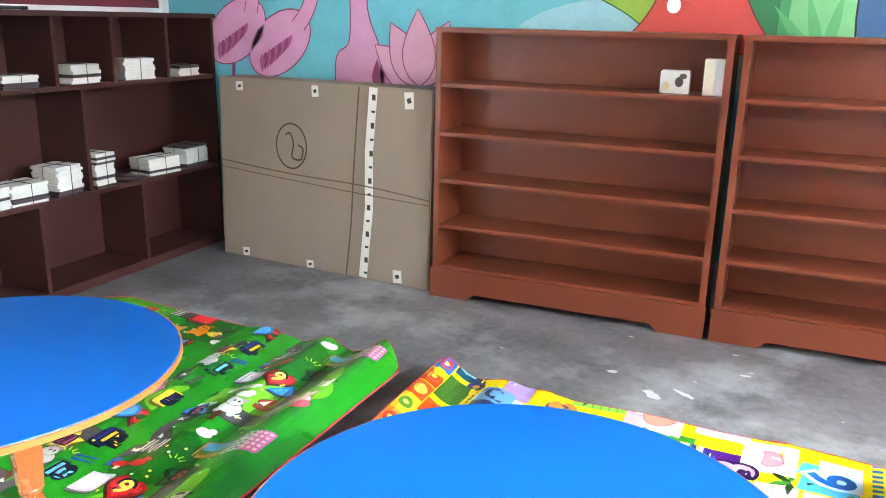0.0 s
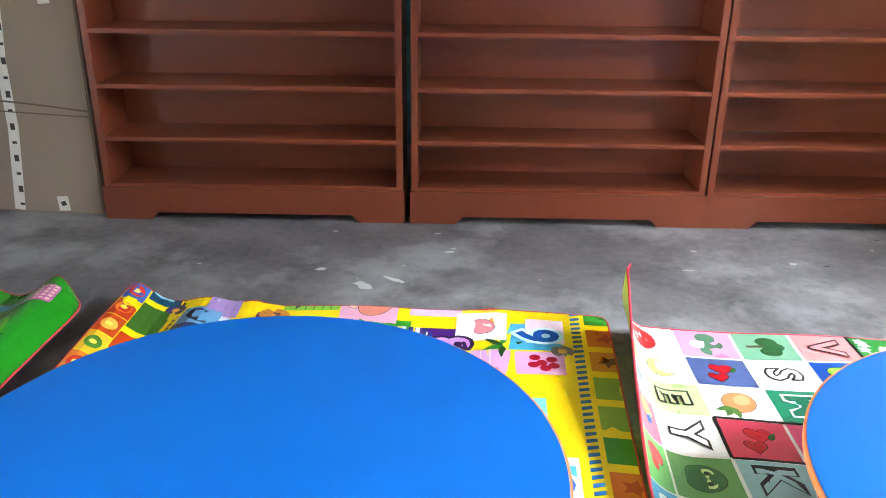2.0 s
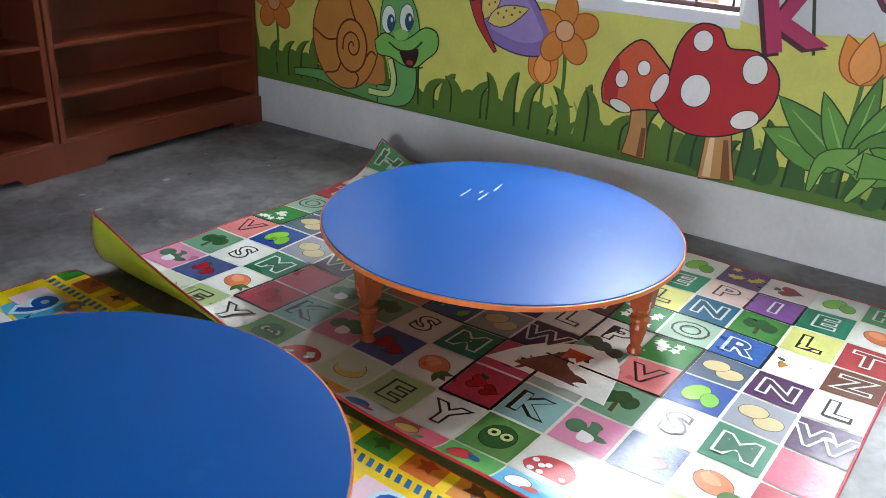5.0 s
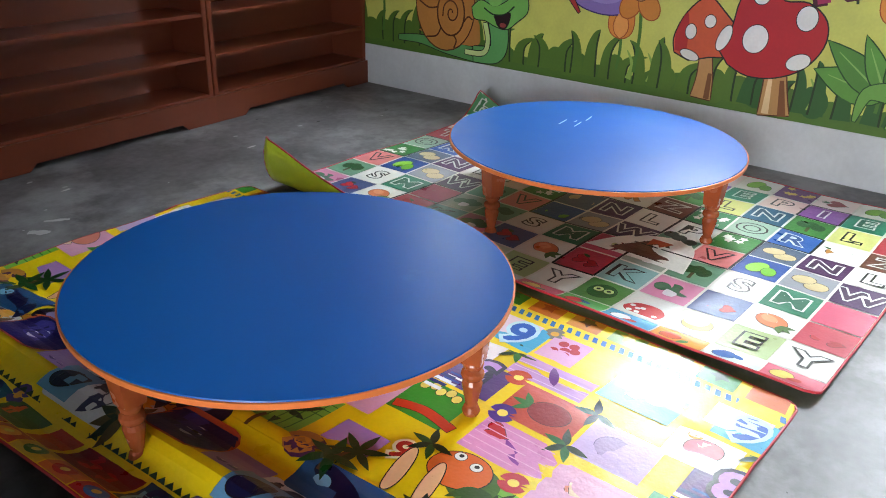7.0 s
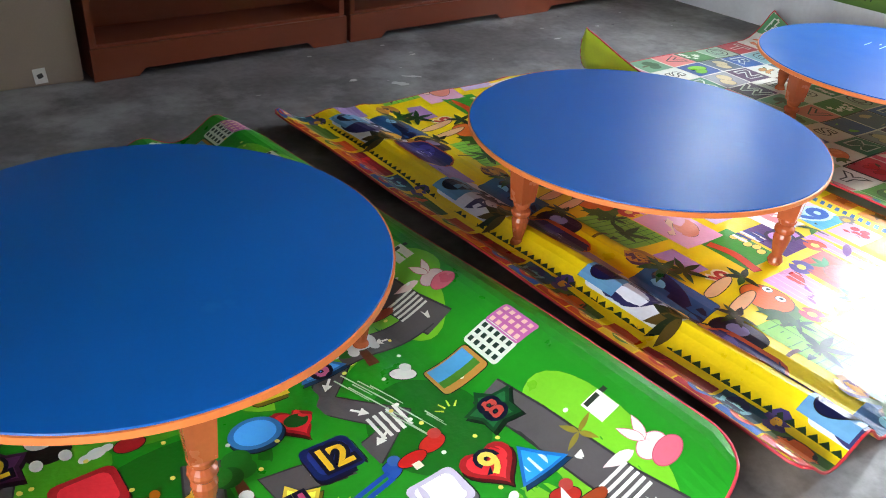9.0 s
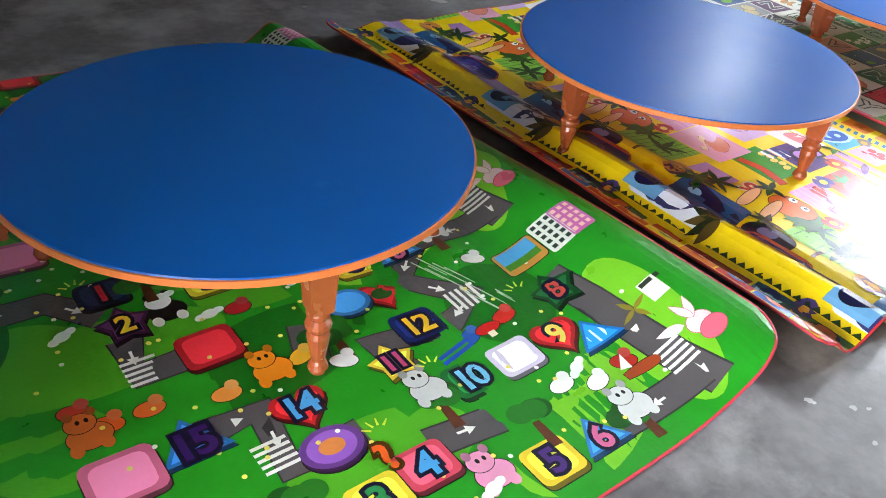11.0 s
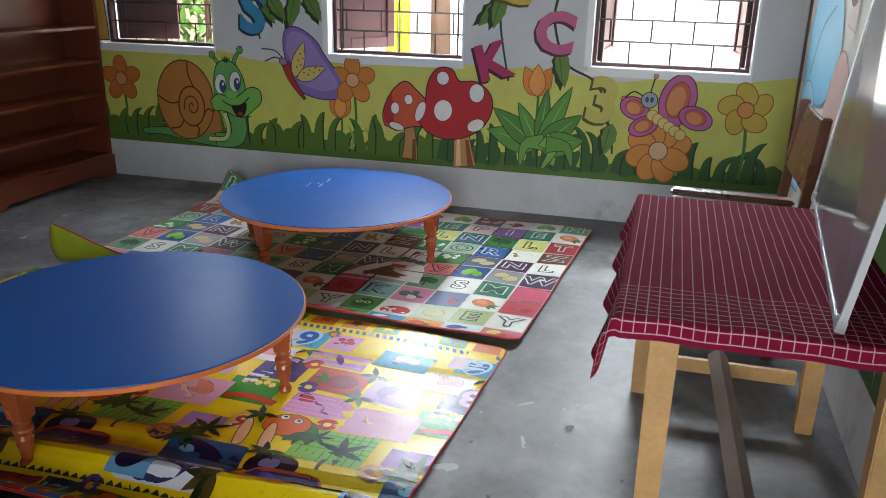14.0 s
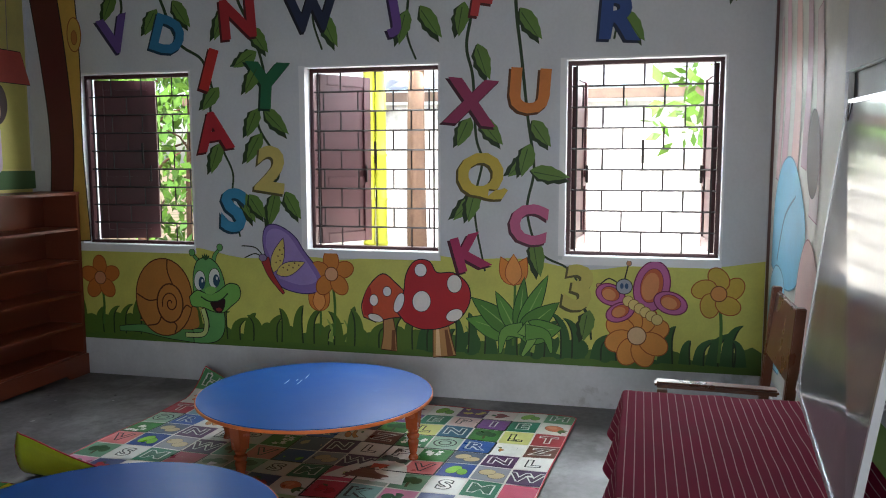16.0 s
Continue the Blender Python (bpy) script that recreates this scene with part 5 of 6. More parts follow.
    # leaf sprays and small bars between the panels
    for x, y, n, rgb in ((0.72, 0.66, 5, (40, 92, 40)), (0.95, 0.40, 5, (60, 120, 60)), (1.12, 0.40, 4, (30, 90, 50)), (1.24, 0.74, 5, (70, 140, 70)), (0.50, 0.52, 6, (40, 70, 30))):
        for j in range(n):
            pics.add(leaf(x, y0 + y, 0.07, 0.024, 25 + 300 / n * j), rgb if j % 2 else tuple(int(v * 0.55) for v in rgb))
    for x, y, rgb in ((0.735, 0.42, (206, 60, 70)), (0.95, 0.60, (96, 60, 150)), (1.12, 0.66, (210, 90, 50))):
        pics.add(star(x, y0 + y, 0.040, 15, 0.5), rgb)
        pics.add(ell(x, y0 + y, 0.015, 0.015, n=14), (246, 226, 120))
    # blue zigzag line and the column of little panels
    for j in range(24):
        pics.add([(1.455, y0 + j * 0.031), (1.485, y0 + j * 0.031 + 0.010), (1.485, y0 + j * 0.031 + 0.025), (1.455, y0 + j * 0.031 + 0.017)], (40, 120, 180))
    for j in range(5):
        pics.add(rect(1.555, y0 + 0.075 + j * 0.149, 0.11, 0.115), ((220, 130, 50), (70, 150, 60), (150, 176, 80), (150, 176, 80), (222, 150, 60))[j])
        pics.add(star(1.555, y0 + 0.075 + j * 0.149, 0.036, 5, 0.5, 30 * j), ((190, 80, 40), (40, 100, 40), (230, 210, 70), (230, 210, 70), (120, 70, 40))[j])
cuts = [(0, k * 0.025) for k in range(1, 18)] + [(0, 0.45 + k * 0.07) for k in range(16)] + [(1, k * 0.16) for k in range(1, 16)]
yel.build("picture_mat", "yellow printed picture play mat with a wavy raised edge", [("printed_ground", base, False), ("printed_picture", pics, "large"), ("printed_number", signs, True)], vinyl(214, 170, 70), (190, 46, 56), cuts, (246, 218, 30))


# --- green road mat ---
def grn_lift(u, w, U, W):
    s = U - u
    n = w / W
    at = 0.015 + 0.095 * min(1.0, 1.5 * n)
    roll = (0.135 - 0.030 * n) * math.exp(-((s - at) / (0.21 - 0.09 * n)) ** 2)
    second = 0.055 * n * math.exp(-((s - 0.43) / 0.085) ** 2) + 0.03 * n * n * math.exp(-((s - 0.75) / 0.08) ** 2)
    ripple = 0.002 + 0.003 * math.sin(w * 6 + u * 2) + 0.002 * math.sin(u * 9)
    return 0.0, roll + second + ripple


grn = Mat((-5.45, -0.73), (-3.69, -0.90), (-3.64, -3.28), (-5.50, -3.27), 0.006, grn_lift, 0.17)
base, pics, signs = Print(), Print(), Print()
G1, G2, G3, ROAD = (48, 156, 46), (132, 200, 58), (34, 122, 38), (104, 100, 102)
base.add(rect(grn.U / 2, grn.W / 2, grn.U, grn.W), G1)


def badge(kind, x, y, r, rgb, mark="", ink=(236, 236, 236)):
    """A raised-looking printed badge with a darker foot and a number."""
    dark = tuple(int(c * 0.55) for c in rgb)
    if kind == "sq":
        f = lambda d, k: rect(x, y - d, r * 2 * k, r * 1.7 * k, 0, r * 0.3)
    elif kind == "heart":
        f = lambda d, k: heart(x, y - d, r * k * 1.1)
    elif kind == "tri":
        f = lambda d, k: [(x + r * 1.25 * k * math.cos(radians(a)), y - d + r * 1.1 * k * math.sin(radians(a))) for a in (90, 210, 330)]
    elif kind == "star":
        f = lambda d, k: star(x, y - d, r * 1.3 * k, 5, 0.6)
    else:
        f = lambda d, k: ell(x, y - d, r * 1.15 * k, r * 0.9 * k)
    pics.add(f(0.012, 1.0), dark, 0.003, (24, 26, 30))
    pics.add(f(0.0, 1.0), rgb)
    pics.add(f(0.0, 0.78), tuple(min(255, int(c * 1.25) + 12) for c in rgb))
    if mark:
        for j, chh in enumerate(mark):
            signs.text(chh, x + (j - (len(mark) - 1) / 2) * r * 0.62, y, r * 1.05, ink, 0, 0.004, (28, 30, 60))


for k in (0, 1, 2):
    oy = k * 0.81

    def P(x, y):
        return (0.975 * (x + 5.36), 1.05 * (y + 3.29) + oy)

    # pale meadows
    for x, y, a, b, rot in ((-4.05, -3.12, 0.26, 0.13, 20), (-3.72, -3.02, 0.10, 0.26, -8), (-4.5, -2.98, 0.22, 0.12, 0), (-5.05, -2.5, 0.2, 0.26, 0), (-3.78, -2.25, 0.2, 0.14, 0), (-4.9, -3.2, 0.3, 0.12, 0), (-4.45, -2.35, 0.18, 0.1, 0)):
        base.add(ell(*P(x, y), a, b, rot), G2 if x > -4.3 else (96, 178, 52))
    for x, y, a, b, rot in ((-4.55, -2.6, 0.26, 0.14, 10), (-3.95, -2.72, 0.14, 0.16, 0), (-5.2, -3.0, 0.15, 0.2, 0)):
        base.add(ell(*P(x, y), a, b, rot), G3)
    # roads, arrows and crossings
    for line in (((-4.02, -2.42), (-4.12, -2.52), (-4.00, -2.66), (-4.12, -2.72), (-4.34, -2.69), (-4.30, -2.80)), ((-3.78, -2.72), (-3.76, -2.86), (-3.74, -3.12), (-3.72, -3.24)), ((-3.73, -3.19), (-4.0, -3.18)), ((-4.83, -2.40), (-4.84, -2.52), (-4.62, -2.52)), ((-4.80, -2.74), (-4.66, -2.74), (-4.68, -2.90), (-4.5, -2.90)), ((-4.44, -2.55), (-4.48, -2.66)), ((-5.2, -2.2), (-4.95, -2.2), (-4.85, -2.3)), ((-4.4, -3.0), (-4.22, -3.02))):
        pts = [P(*q) for q in line]
        pics.add(ribbon(pts, 0.088, smooth=False), (70, 68, 70))
        pics.add(ribbon(pts, 0.078, smooth=False), ROAD)
        for a, b in zip(pts, pts[1:]):
            mx, my = (a[0] + b[0]) / 2, (a[1] + b[1]) / 2
            d = math.degrees(math.atan2(b[1] - a[1], b[0] - a[0]))
            pics.add(ribbon([(mx - 0.02 * math.cos(radians(d)), my - 0.02 * math.sin(radians(d))), (mx + 0.012 * math.cos(radians(d)), my + 0.012 * math.sin(radians(d)))], 0.007), (236, 236, 230))
            pics.add([(mx + 0.028 * math.cos(radians(d)), my + 0.028 * math.sin(radians(d))), (mx + 0.014 * math.cos(radians(d + 75)), my + 0.014 * math.sin(radians(d + 75))), (mx + 0.014 * math.cos(radians(d - 75)), my + 0.014 * math.sin(radians(d - 75)))], (236, 236, 230))
    for x, y, up in ((-4.02, -2.66, 0), (-3.74, -3.12, 1), (-4.83, -2.51, 1), (-4.69, -2.86, 1)):
        cx, cy = P(x, y)
        for j in range(5):
            pics.add(rect(cx + (0 if up else (j - 2) * 0.018), cy + ((j - 2) * 0.018 if up else 0), 0.08 if up else 0.009, 0.009 if up else 0.08), (232, 232, 226))
    # badges
    badge("sq", *P(-4.19, -2.68), 0.062, (32, 50, 110), "12", (236, 196, 60))
    badge("heart", *P(-3.91, -2.89), 0.062, (184, 44, 52), "9", (240, 220, 110))
    badge("sq", *P(-4.19, -2.89), 0.062, (40, 130, 70), "10", (130, 200, 230))
    badge("sq", *P(-4.05, -2.89), 0.062, (214, 206, 224), "", ())
    badge("heart", *P(-4.58, -2.77), 0.06, (196, 50, 56), "14", (90, 170, 220))
    badge("sq", *P(-4.44, -3.04), 0.062, (214, 90, 110), "4", (90, 170, 220))
    badge("sq", *P(-4.20, -3.17), 0.062, (230, 206, 70), "5", (90, 60, 130))
    badge("sq", *P(-4.57, -3.06), 0.062, (226, 210, 70), "3", (60, 150, 90))
    badge("tri", *P(-4.82, -2.75), 0.07, (60, 130, 190), "15", (70, 40, 110))
    badge("oval", *P(-4.58, -2.90), 0.062, (120, 80, 150))
    badge("star", *P(-4.81, -2.35), 0.055, (90, 50, 90), "2", (236, 206, 60))
    badge("sq", *P(-4.82, -2.22), 0.06, (30, 44, 80), "1", (206, 50, 60))
    badge("sq", *P(-4.67, -2.51), 0.07, (190, 50, 60))
    badge("sq", *P(-4.97, -2.76), 0.075, (214, 120, 150))
    badge("tri", *P(-4.06, -3.18), 0.06, (70, 140, 200), "6", (214, 120, 160))
    badge("star", *P(-4.32, -2.76), 0.05, (230, 206, 80), "11", (196, 90, 130))
    badge("heart", *P(-4.20, -2.54), 0.058, (176, 40, 50))
    badge("oval", *P(-4.30, -2.53), 0.055, (70, 140, 200))
    badge("star", *P(-3.80, -2.77), 0.055, (30, 90, 50), "8", (196, 90, 80))
    badge("tri", *P(-3.83, -2.95), 0.06, (40, 130, 200))
    pics.add(ell(*P(-3.83, -2.95), 0.028, 0.024), (226, 236, 236))
    pics.add(ell(*P(-4.20, -2.54), 0.03, 0.022), (40, 110, 50))
    pics.add(ell(*P(-4.58, -2.90), 0.03, 0.022), (224, 150, 90))
    # photograph, tower and windmill by the rolled edge
    pics.add(rect(*P(-3.79, -2.62), 0.13, 0.10, 0, 0.012), (196, 150, 80), 0.003)
    pics.add(rect(*P(-3.79, -2.61), 0.11, 0.07), (96, 170, 214))
    pics.add(rect(*P(-3.79, -2.635), 0.11, 0.025), (90, 150, 60))
    for dx, rgb in ((-3.68, (226, 230, 220)), (-3.61, (206, 120, 180))):
        cx, cy = P(dx, -2.62)
        pics.add(rect(cx, cy, 0.075, 0.13, 0, 0.01), rgb)
        for j in range(5):
            for i in range(3):
                pics.add(rect(cx - 0.022 + 0.022 * i, cy - 0.046 + 0.024 * j, 0.013, 0.014), (40, 70, 60) if dx == -3.68 else (240, 206, 190))
    cx, cy = P(-3.64, -2.95)
    pics.add(rect(cx, cy, 0.05, 0.07), (236, 236, 226))
    pics.add(rect(cx + 0.01, cy + 0.025, 0.06, 0.014), (60, 70, 60))
    for a in (20, 110, 200, 290):
        pics.add(leaf(cx - 0.07, cy - 0.01, 0.05, 0.014, a), (150, 140, 60))
    cx, cy = P(-3.64, -3.10)
    pics.add(ell(cx, cy, 0.032, 0.030), (236, 214, 214), 0.002, (200, 110, 130))
    pics.add(ell(cx + 0.012, cy - 0.034, 0.036, 0.028, 15), (226, 120, 140), 0.002, (190, 90, 110))
    for a in (70, 105):
        pics.add(leaf(cx, cy + 0.02, 0.07, 0.020, a), (240, 222, 220), 0.0015, (200, 110, 130))
    pics.add(leaf(cx - 0.03, cy + 0.02, 0.07, 0.03, 160), (236, 214, 214))
    if k == 0:
        for j in range(14):
            q = rng.uniform(-0.03, 0.03)
            a, b = rng.uniform(0, 0.6), rng.uniform(0.1, 0.4)
            pics.add(ribbon([P(-4.03 + 0.12 * a + q, -2.46 - 0.40 * a), P(-4.03 + 0.12 * (a + b) + q, -2.46 - 0.40 * (a + b))], 0.004, 0.002), (186, 206, 180))
    # trees and small prints
    for x, y in ((-4.31, -2.92), (-4.16, -3.07), (-3.94, -3.18), (-4.72, -3.0), (-4.40, -2.62), (-5.1, -2.9)):
        cx, cy = P(x, y)
        pics.add(ribbon([(cx, cy - 0.08), (cx + 0.005, cy)], 0.03, 0.02), (110, 66, 44))
        for j in range(5):
            pics.add(ell(cx + rng.uniform(-0.05, 0.05), cy + rng.uniform(0, 0.04), 0.034, 0.03), (34, 100, 40) if j % 2 else (50, 130, 50))
    for x, y, rgb in ((-4.42, -2.7, (230, 230, 226)), (-4.02, -3.02, (236, 238, 232)), (-3.94, -3.06, (236, 238, 232)), (-3.84, -3.05, (190, 60, 50)), (-4.5, -2.64, (230, 180, 60)), (-5.0, -2.56, (200, 70, 60)), (-4.86, -2.62, (226, 120, 60)), (-4.95, -2.62, (230, 110, 50)), (-4.55, -2.42, (190, 50, 60)), (-3.98, -2.77, (206, 60, 50)), (-3.9, -2.55, (226, 226, 220)), (-4.1, -2.78, (50, 100, 180)), (-4.7, -2.66, (236, 160, 80))):
        cx, cy = P(x, y)
        pics.add(ell(cx, cy, 0.034, 0.022, rng.uniform(-30, 30)), rgb, 0.002)
        pics.add(ell(cx + 0.02, cy + 0.02, 0.016, 0.016, n=12), tuple(min(255, int(c * 0.8 + 40)) for c in rgb))
    # little panda, chick, octopus and other animal prints
    for u_, w_, rgb in ((0.640, 0.985, (236, 236, 236)), (0.763, 0.676, (236, 150, 44)), (1.003, 0.165, (226, 160, 190)), (1.40, 0.135, (214, 216, 214)), (1.032, 0.44, (206, 208, 206)), (0.36, 0.69, (214, 120, 60))):
        w_ += oy
        pics.add(ell(u_, w_, 0.046, 0.036), (36, 34, 36) if u_ == 0.640 else rgb, 0.002)
        pics.add(ell(u_ - 0.008, w_ + 0.042, 0.032, 0.028), rgb, 0.002)
        for d in (-0.026, 0.020):
            pics.add(ell(u_ + d, w_ + 0.068, 0.011, 0.013, n=12), (40, 36, 40) if u_ == 0.640 else tuple(int(c * 0.8) for c in rgb))
            pics.add(ell(u_ + d * 1.3, w_ - 0.030, 0.014, 0.018, n=12), (232, 232, 228) if u_ == 0.640 else rgb)
        for d in (-0.012, 0.006):
            pics.add(ell(u_ + d, w_ + 0.046, 0.005, 0.007, n=8), (24, 24, 28))
    # boat, blue bench and toadstool
    pics.add(smooth_line([(1.45, 0.20 + oy), (1.54, 0.19 + oy), (1.55, 0.215 + oy), (1.50, 0.225 + oy), (1.45, 0.22 + oy)], 3), (170, 84, 50), 0.002)
    pics.add([(1.485, 0.225 + oy), (1.49, 0.275 + oy), (1.455, 0.235 + oy)], (240, 242, 240))
    for d in (0, 0.02):
        pics.add(rect(1.166, 0.50 + d + oy, 0.11, 0.012, 14), (36, 90, 180))
    pics.add(ell(1.284, 0.535 + oy, 0.036, 0.018), (206, 46, 44), 0.002)
    pics.add(rect(1.284, 0.513 + oy, 0.02, 0.02), (236, 226, 206))
    # clouds, sparks and a question mark
    for x, y, a in ((-4.36, -3.16, 20), (-3.95, -3.0, 35), (-4.62, -3.18, 10), (-4.06, -2.36, 25), (-4.95, -3.1, 30), (-4.70, -2.30, 15), (-3.86, -2.42, 20)):
        cx, cy = P(x, y)
        for d, r in ((-0.024, 0.016), (0.0, 0.022), (0.024, 0.015)):
            pics.add(ell(cx + d * math.cos(radians(a)), cy + d * math.sin(radians(a)), r, r * 0.72, a), (232, 240, 232))
    signs.text("?", *P(-4.50, -2.98), 0.07, (226, 110, 50), 10, 0.003, (90, 60, 20))
    for x, y in ((-4.47, -2.92), (-4.87, -2.95), (-4.25, -2.82), (-3.88, -2.72)):
        for a in (40, 75, 110, 145):
            c, s_ = math.cos(radians(a)), math.sin(radians(a))
            pics.add(ribbon([(P(x, y)[0] + 0.02 * c, P(x, y)[1] + 0.02 * s_), (P(x, y)[0] + 0.042 * c, P(x, y)[1] + 0.042 * s_)], 0.006, 0.003), (214, 224, 90))
    for j in range(150):
        x, y = rng.uniform(-5.3, -3.65), rng.uniform(-3.27, -1.75)
        pics.add(ell(*P(x, y), 0.006, 0.006, n=8), (236, 224, 120) if j % 3 else (236, 240, 230))
cuts = [(0, grn.U - k * 0.025) for k in range(1, 24)] + [(0, k * 0.13) for k in range(1, 9)] + [(1, k * 0.12) for k in range(1, 21)]
grn.build("road_mat", "green printed road play mat with a rolled-up side", [("printed_ground", base, False), ("printed_picture", pics, "large"), ("printed_number", signs, True)], vinyl(222, 150, 160), (206, 60, 76), cuts, G1)


# ---------- cubby shelf on the west side ----------
def cubby():
    t = thing("cubby_shelf", "dark brown wooden cubby shelf holding tied book bundles", "shelf", at=(-5.78, -0.573, 0))
    x0, x1, y0, y1 = -0.165, 0.17, -0.95, 0.93
    k = 0.022
    for y in (y0, y1 - k):
        part("side_panel", boxes(((x0, y, 0), (x1, y + k, 1.35))), M["shelf_dark"], t)
    part("top", boxes(((x0, y0 - 0.01, 1.35), (x1 + 0.012, y1 + 0.01, 1.375))), M["shelf_dark"], t)
    part("back_panel", boxes(((x0, y0 + k, 0.03), (x0 + 0.01, y1 - k, 1.35)), bevel=0), M["shelf_dark"], t)
    for z in (0.05, 0.50, 1.03):
        part("shelf", boxes(((x0 + 0.01, y0 + k, z - 0.024), (x1 - 0.002, y1 - k, z))), M["shelf_dark"], t)
    rows = ((1.03, 1.35, (-0.06, -0.45, -0.81, -1.18)), (0.50, 1.006, (-0.67, -1.30)), (0.05, 0.476, (-0.32, -0.985)))
    for lo, hi, ys in rows:
        for y in ys:
            part("divider", boxes(((x0 + 0.01, y + 0.6 - k / 2, lo), (x1 - 0.004, y + 0.6 + k / 2, hi))), M["shelf_dark"], t)
    part("foot_board", boxes(((x1 - 0.02, y0 + k, 0), (x1 - 0.004, y1 - k, 0.026))), M["shelf_dark"], t)


cubby()
rng = random.Random(3)


def bundle(x, y, z, w, d, n, turn, label, dark=0.2):
    """A tied pile of thin booklets."""
    t = thing("book_bundle", label, "books", "book bundles on the cubby shelf", at=(x, y, z))
    t.rotation_euler = (0, 0, radians(turn))
    top = 0.0
    for k in range(int(n * 1.5)):
        h = rng.uniform(0.011, 0.017)
        a, b = rng.uniform(-0.006, 0.006), rng.uniform(-0.006, 0.006)
        bm = boxes(((-d / 2 + a, -w / 2 + b, top), (d / 2 + a, w / 2 + b, top + h)), bevel=0.0015)
        part("booklet", bm, M["cover"] if rng.random() < dark else M["paper"], t)
        top += h + 0.0006
    for v in ((0, 1), (1, 0)):
        bm = bmesh.new()
        e = 0.008
        if v[0]:
            tube(bm, [(-d / 2 - e, 0, 0.003), (-d / 2 - e, 0, top + 0.002), (d / 2 + e, 0, top + 0.002), (d / 2 + e, 0, 0.003)], 0.0022, 6)
        else:
            tube(bm, [(0, -w / 2 - e, 0.003), (0, -w / 2 - e, top + 0.004), (0, w / 2 + e, top + 0.004), (0, w / 2 + e, 0.003)], 0.0022, 6)
        part("string", bm, M["string"], t)
    return t


for y, n, tw in ((0.12, 3, 6), (-0.25, 5, -8), (-0.63, 4, 4), (-1.0, 3, 0)):
    bundle(-5.705, y + 0.027, 1.031, 0.19, 0.15, n, tw, "small tied pile of white booklets on a shelf")
for y, n, w, tw in ((0.13, 6, 0.20, 3), (-0.13, 4, 0.22, -6), (-0.37, 1, 0.17, 14), (-0.57, 8, 0.13, 2), (-0.80, 7, 0.16, 4), (-1.02, 5, 0.19, -3), (-1.22, 5, 0.17, 4)):
    bundle(-5.70, y + 0.027, 0.501, w, 0.16, n, tw, "tied pile of white and dark booklets on a shelf", 0.28)

# notice board leaning on top of the cubby shelf
t = thing("notice_board", "maroon notice board with a white frame leaning on the wall", "board", at=(-5.87, -0.60, 1.376))
part("panel", boxes(((-0.012, -0.78, 0.02), (0.008, 0.80, 0.93))), colour(96, 26, 44), t, "maroon cloth panel")
for lo, hi in (((-0.014, -0.80, 0.0), (0.016, 0.82, 0.024)), ((-0.014, -0.80, 0.93), (0.016, 0.82, 0.955)), ((-0.014, -0.80, 0.024), (0.016, -0.776, 0.93)), ((-0.014, 0.796, 0.024), (0.016, 0.82, 0.93))):
    part("frame_rail", boxes((lo, hi)), M["white"], t)
t = thing("marker_pen", "dark marker pen lying on the cubby shelf", "pen", at=(-5.69, -0.92, 1.384))
bm = bmesh.new()
tube(bm, [(0, -0.07, 0), (0, 0.04, 0)], 0.0085, 10)
part("barrel", bm, colour(60, 60, 66), t)
bm = bmesh.new()
tube(bm, [(0, 0.041, 0), (0, 0.075, 0)], 0.0088, 10)
part("cap", bm, colour(30, 30, 36), t)

# ---------- flat carton against the north wall ----------
t = thing("cardboard_carton", "large flat cardboard carton with white tape and a marked ring", "carton", at=(-4.735, 0.193, 0))
t.rotation_euler = (0, 0, radians(-4.4))
t.scale = (0.985, 1.0, 0.99)
bm = boxes(((-0.71, -0.095, 0.0), (0.705, 0.115, 1.045)), bevel=0.006)
for v in bm.verts:
    v.co.y += 0.03 * v.co.z - 0.015 + (0.004 if v.co.x > 0 else 0)
part("carton_body", bm, M["card"], t)


def on_carton(x, z, off):
    return Vector((x, -0.0985 + 0.03 * z - 0.015 - 0.0016 - off, z))


s = Sheet()
s.add(ribbon([(0.355, 1.04), (0.33, 0.7), (0.335, 0.4), (0.30, 0.012)], 0.052, smooth=False), M["tape"])
for k in range(14):
    z = 0.04 + k * 0.073
    s.add(rect(0.317 + 0.0017 * k * 1.8, z, 0.022, 0.030 if k % 2 else 0.012), (60, 52, 54))
s.put("tape", on_carton, t, "white printed packing tape", cuts=())
s = Sheet()
for x, z, w, h in ((-0.55, 1.0, 0.05, 0.05), (-0.02, 1.0, 0.045, 0.06), (0.57, 0.985, 0.055, 0.085), (-0.53, 0.035, 0.05, 0.05), (-0.06, 0.03, 0.05, 0.045), (0.52, 0.05, 0.055, 0.07)):
    s.add(rect(x, z, w, h, 4), M["tape"])
    s.add(rect(x, z, w * 0.45, h * 0.3, 20), (56, 50, 52))
s.put("sticker", on_carton, t, "small white sticker", each=True)
s = Sheet()
ring = [(-0.185 + 0.105 * math.cos(a * 2 * math.pi / 30), 0.69 + 0.125 * math.sin(a * 2 * math.pi / 30)) for a in range(31)]
s.add(ribbon(ring, 0.009, smooth=False), (70, 52, 40))
s.add(ribbon([(-0.225, 0.75), (-0.19, 0.76), (-0.17, 0.70), (-0.18, 0.63), (-0.12, 0.62), (-0.105, 0.68), (-0.14, 0.70)], 0.010), (70, 52, 40))
s.add(ribbon([(-0.705, 0.57), (-0.2, 0.535), (0.3, 0.52), (0.70, 0.485)], 0.008), (104, 84, 64))
s.add(ribbon([(-0.705, 0.53), (-0.2, 0.50), (0.28, 0.475), (0.70, 0.46)], 0.006), (104, 84, 64))
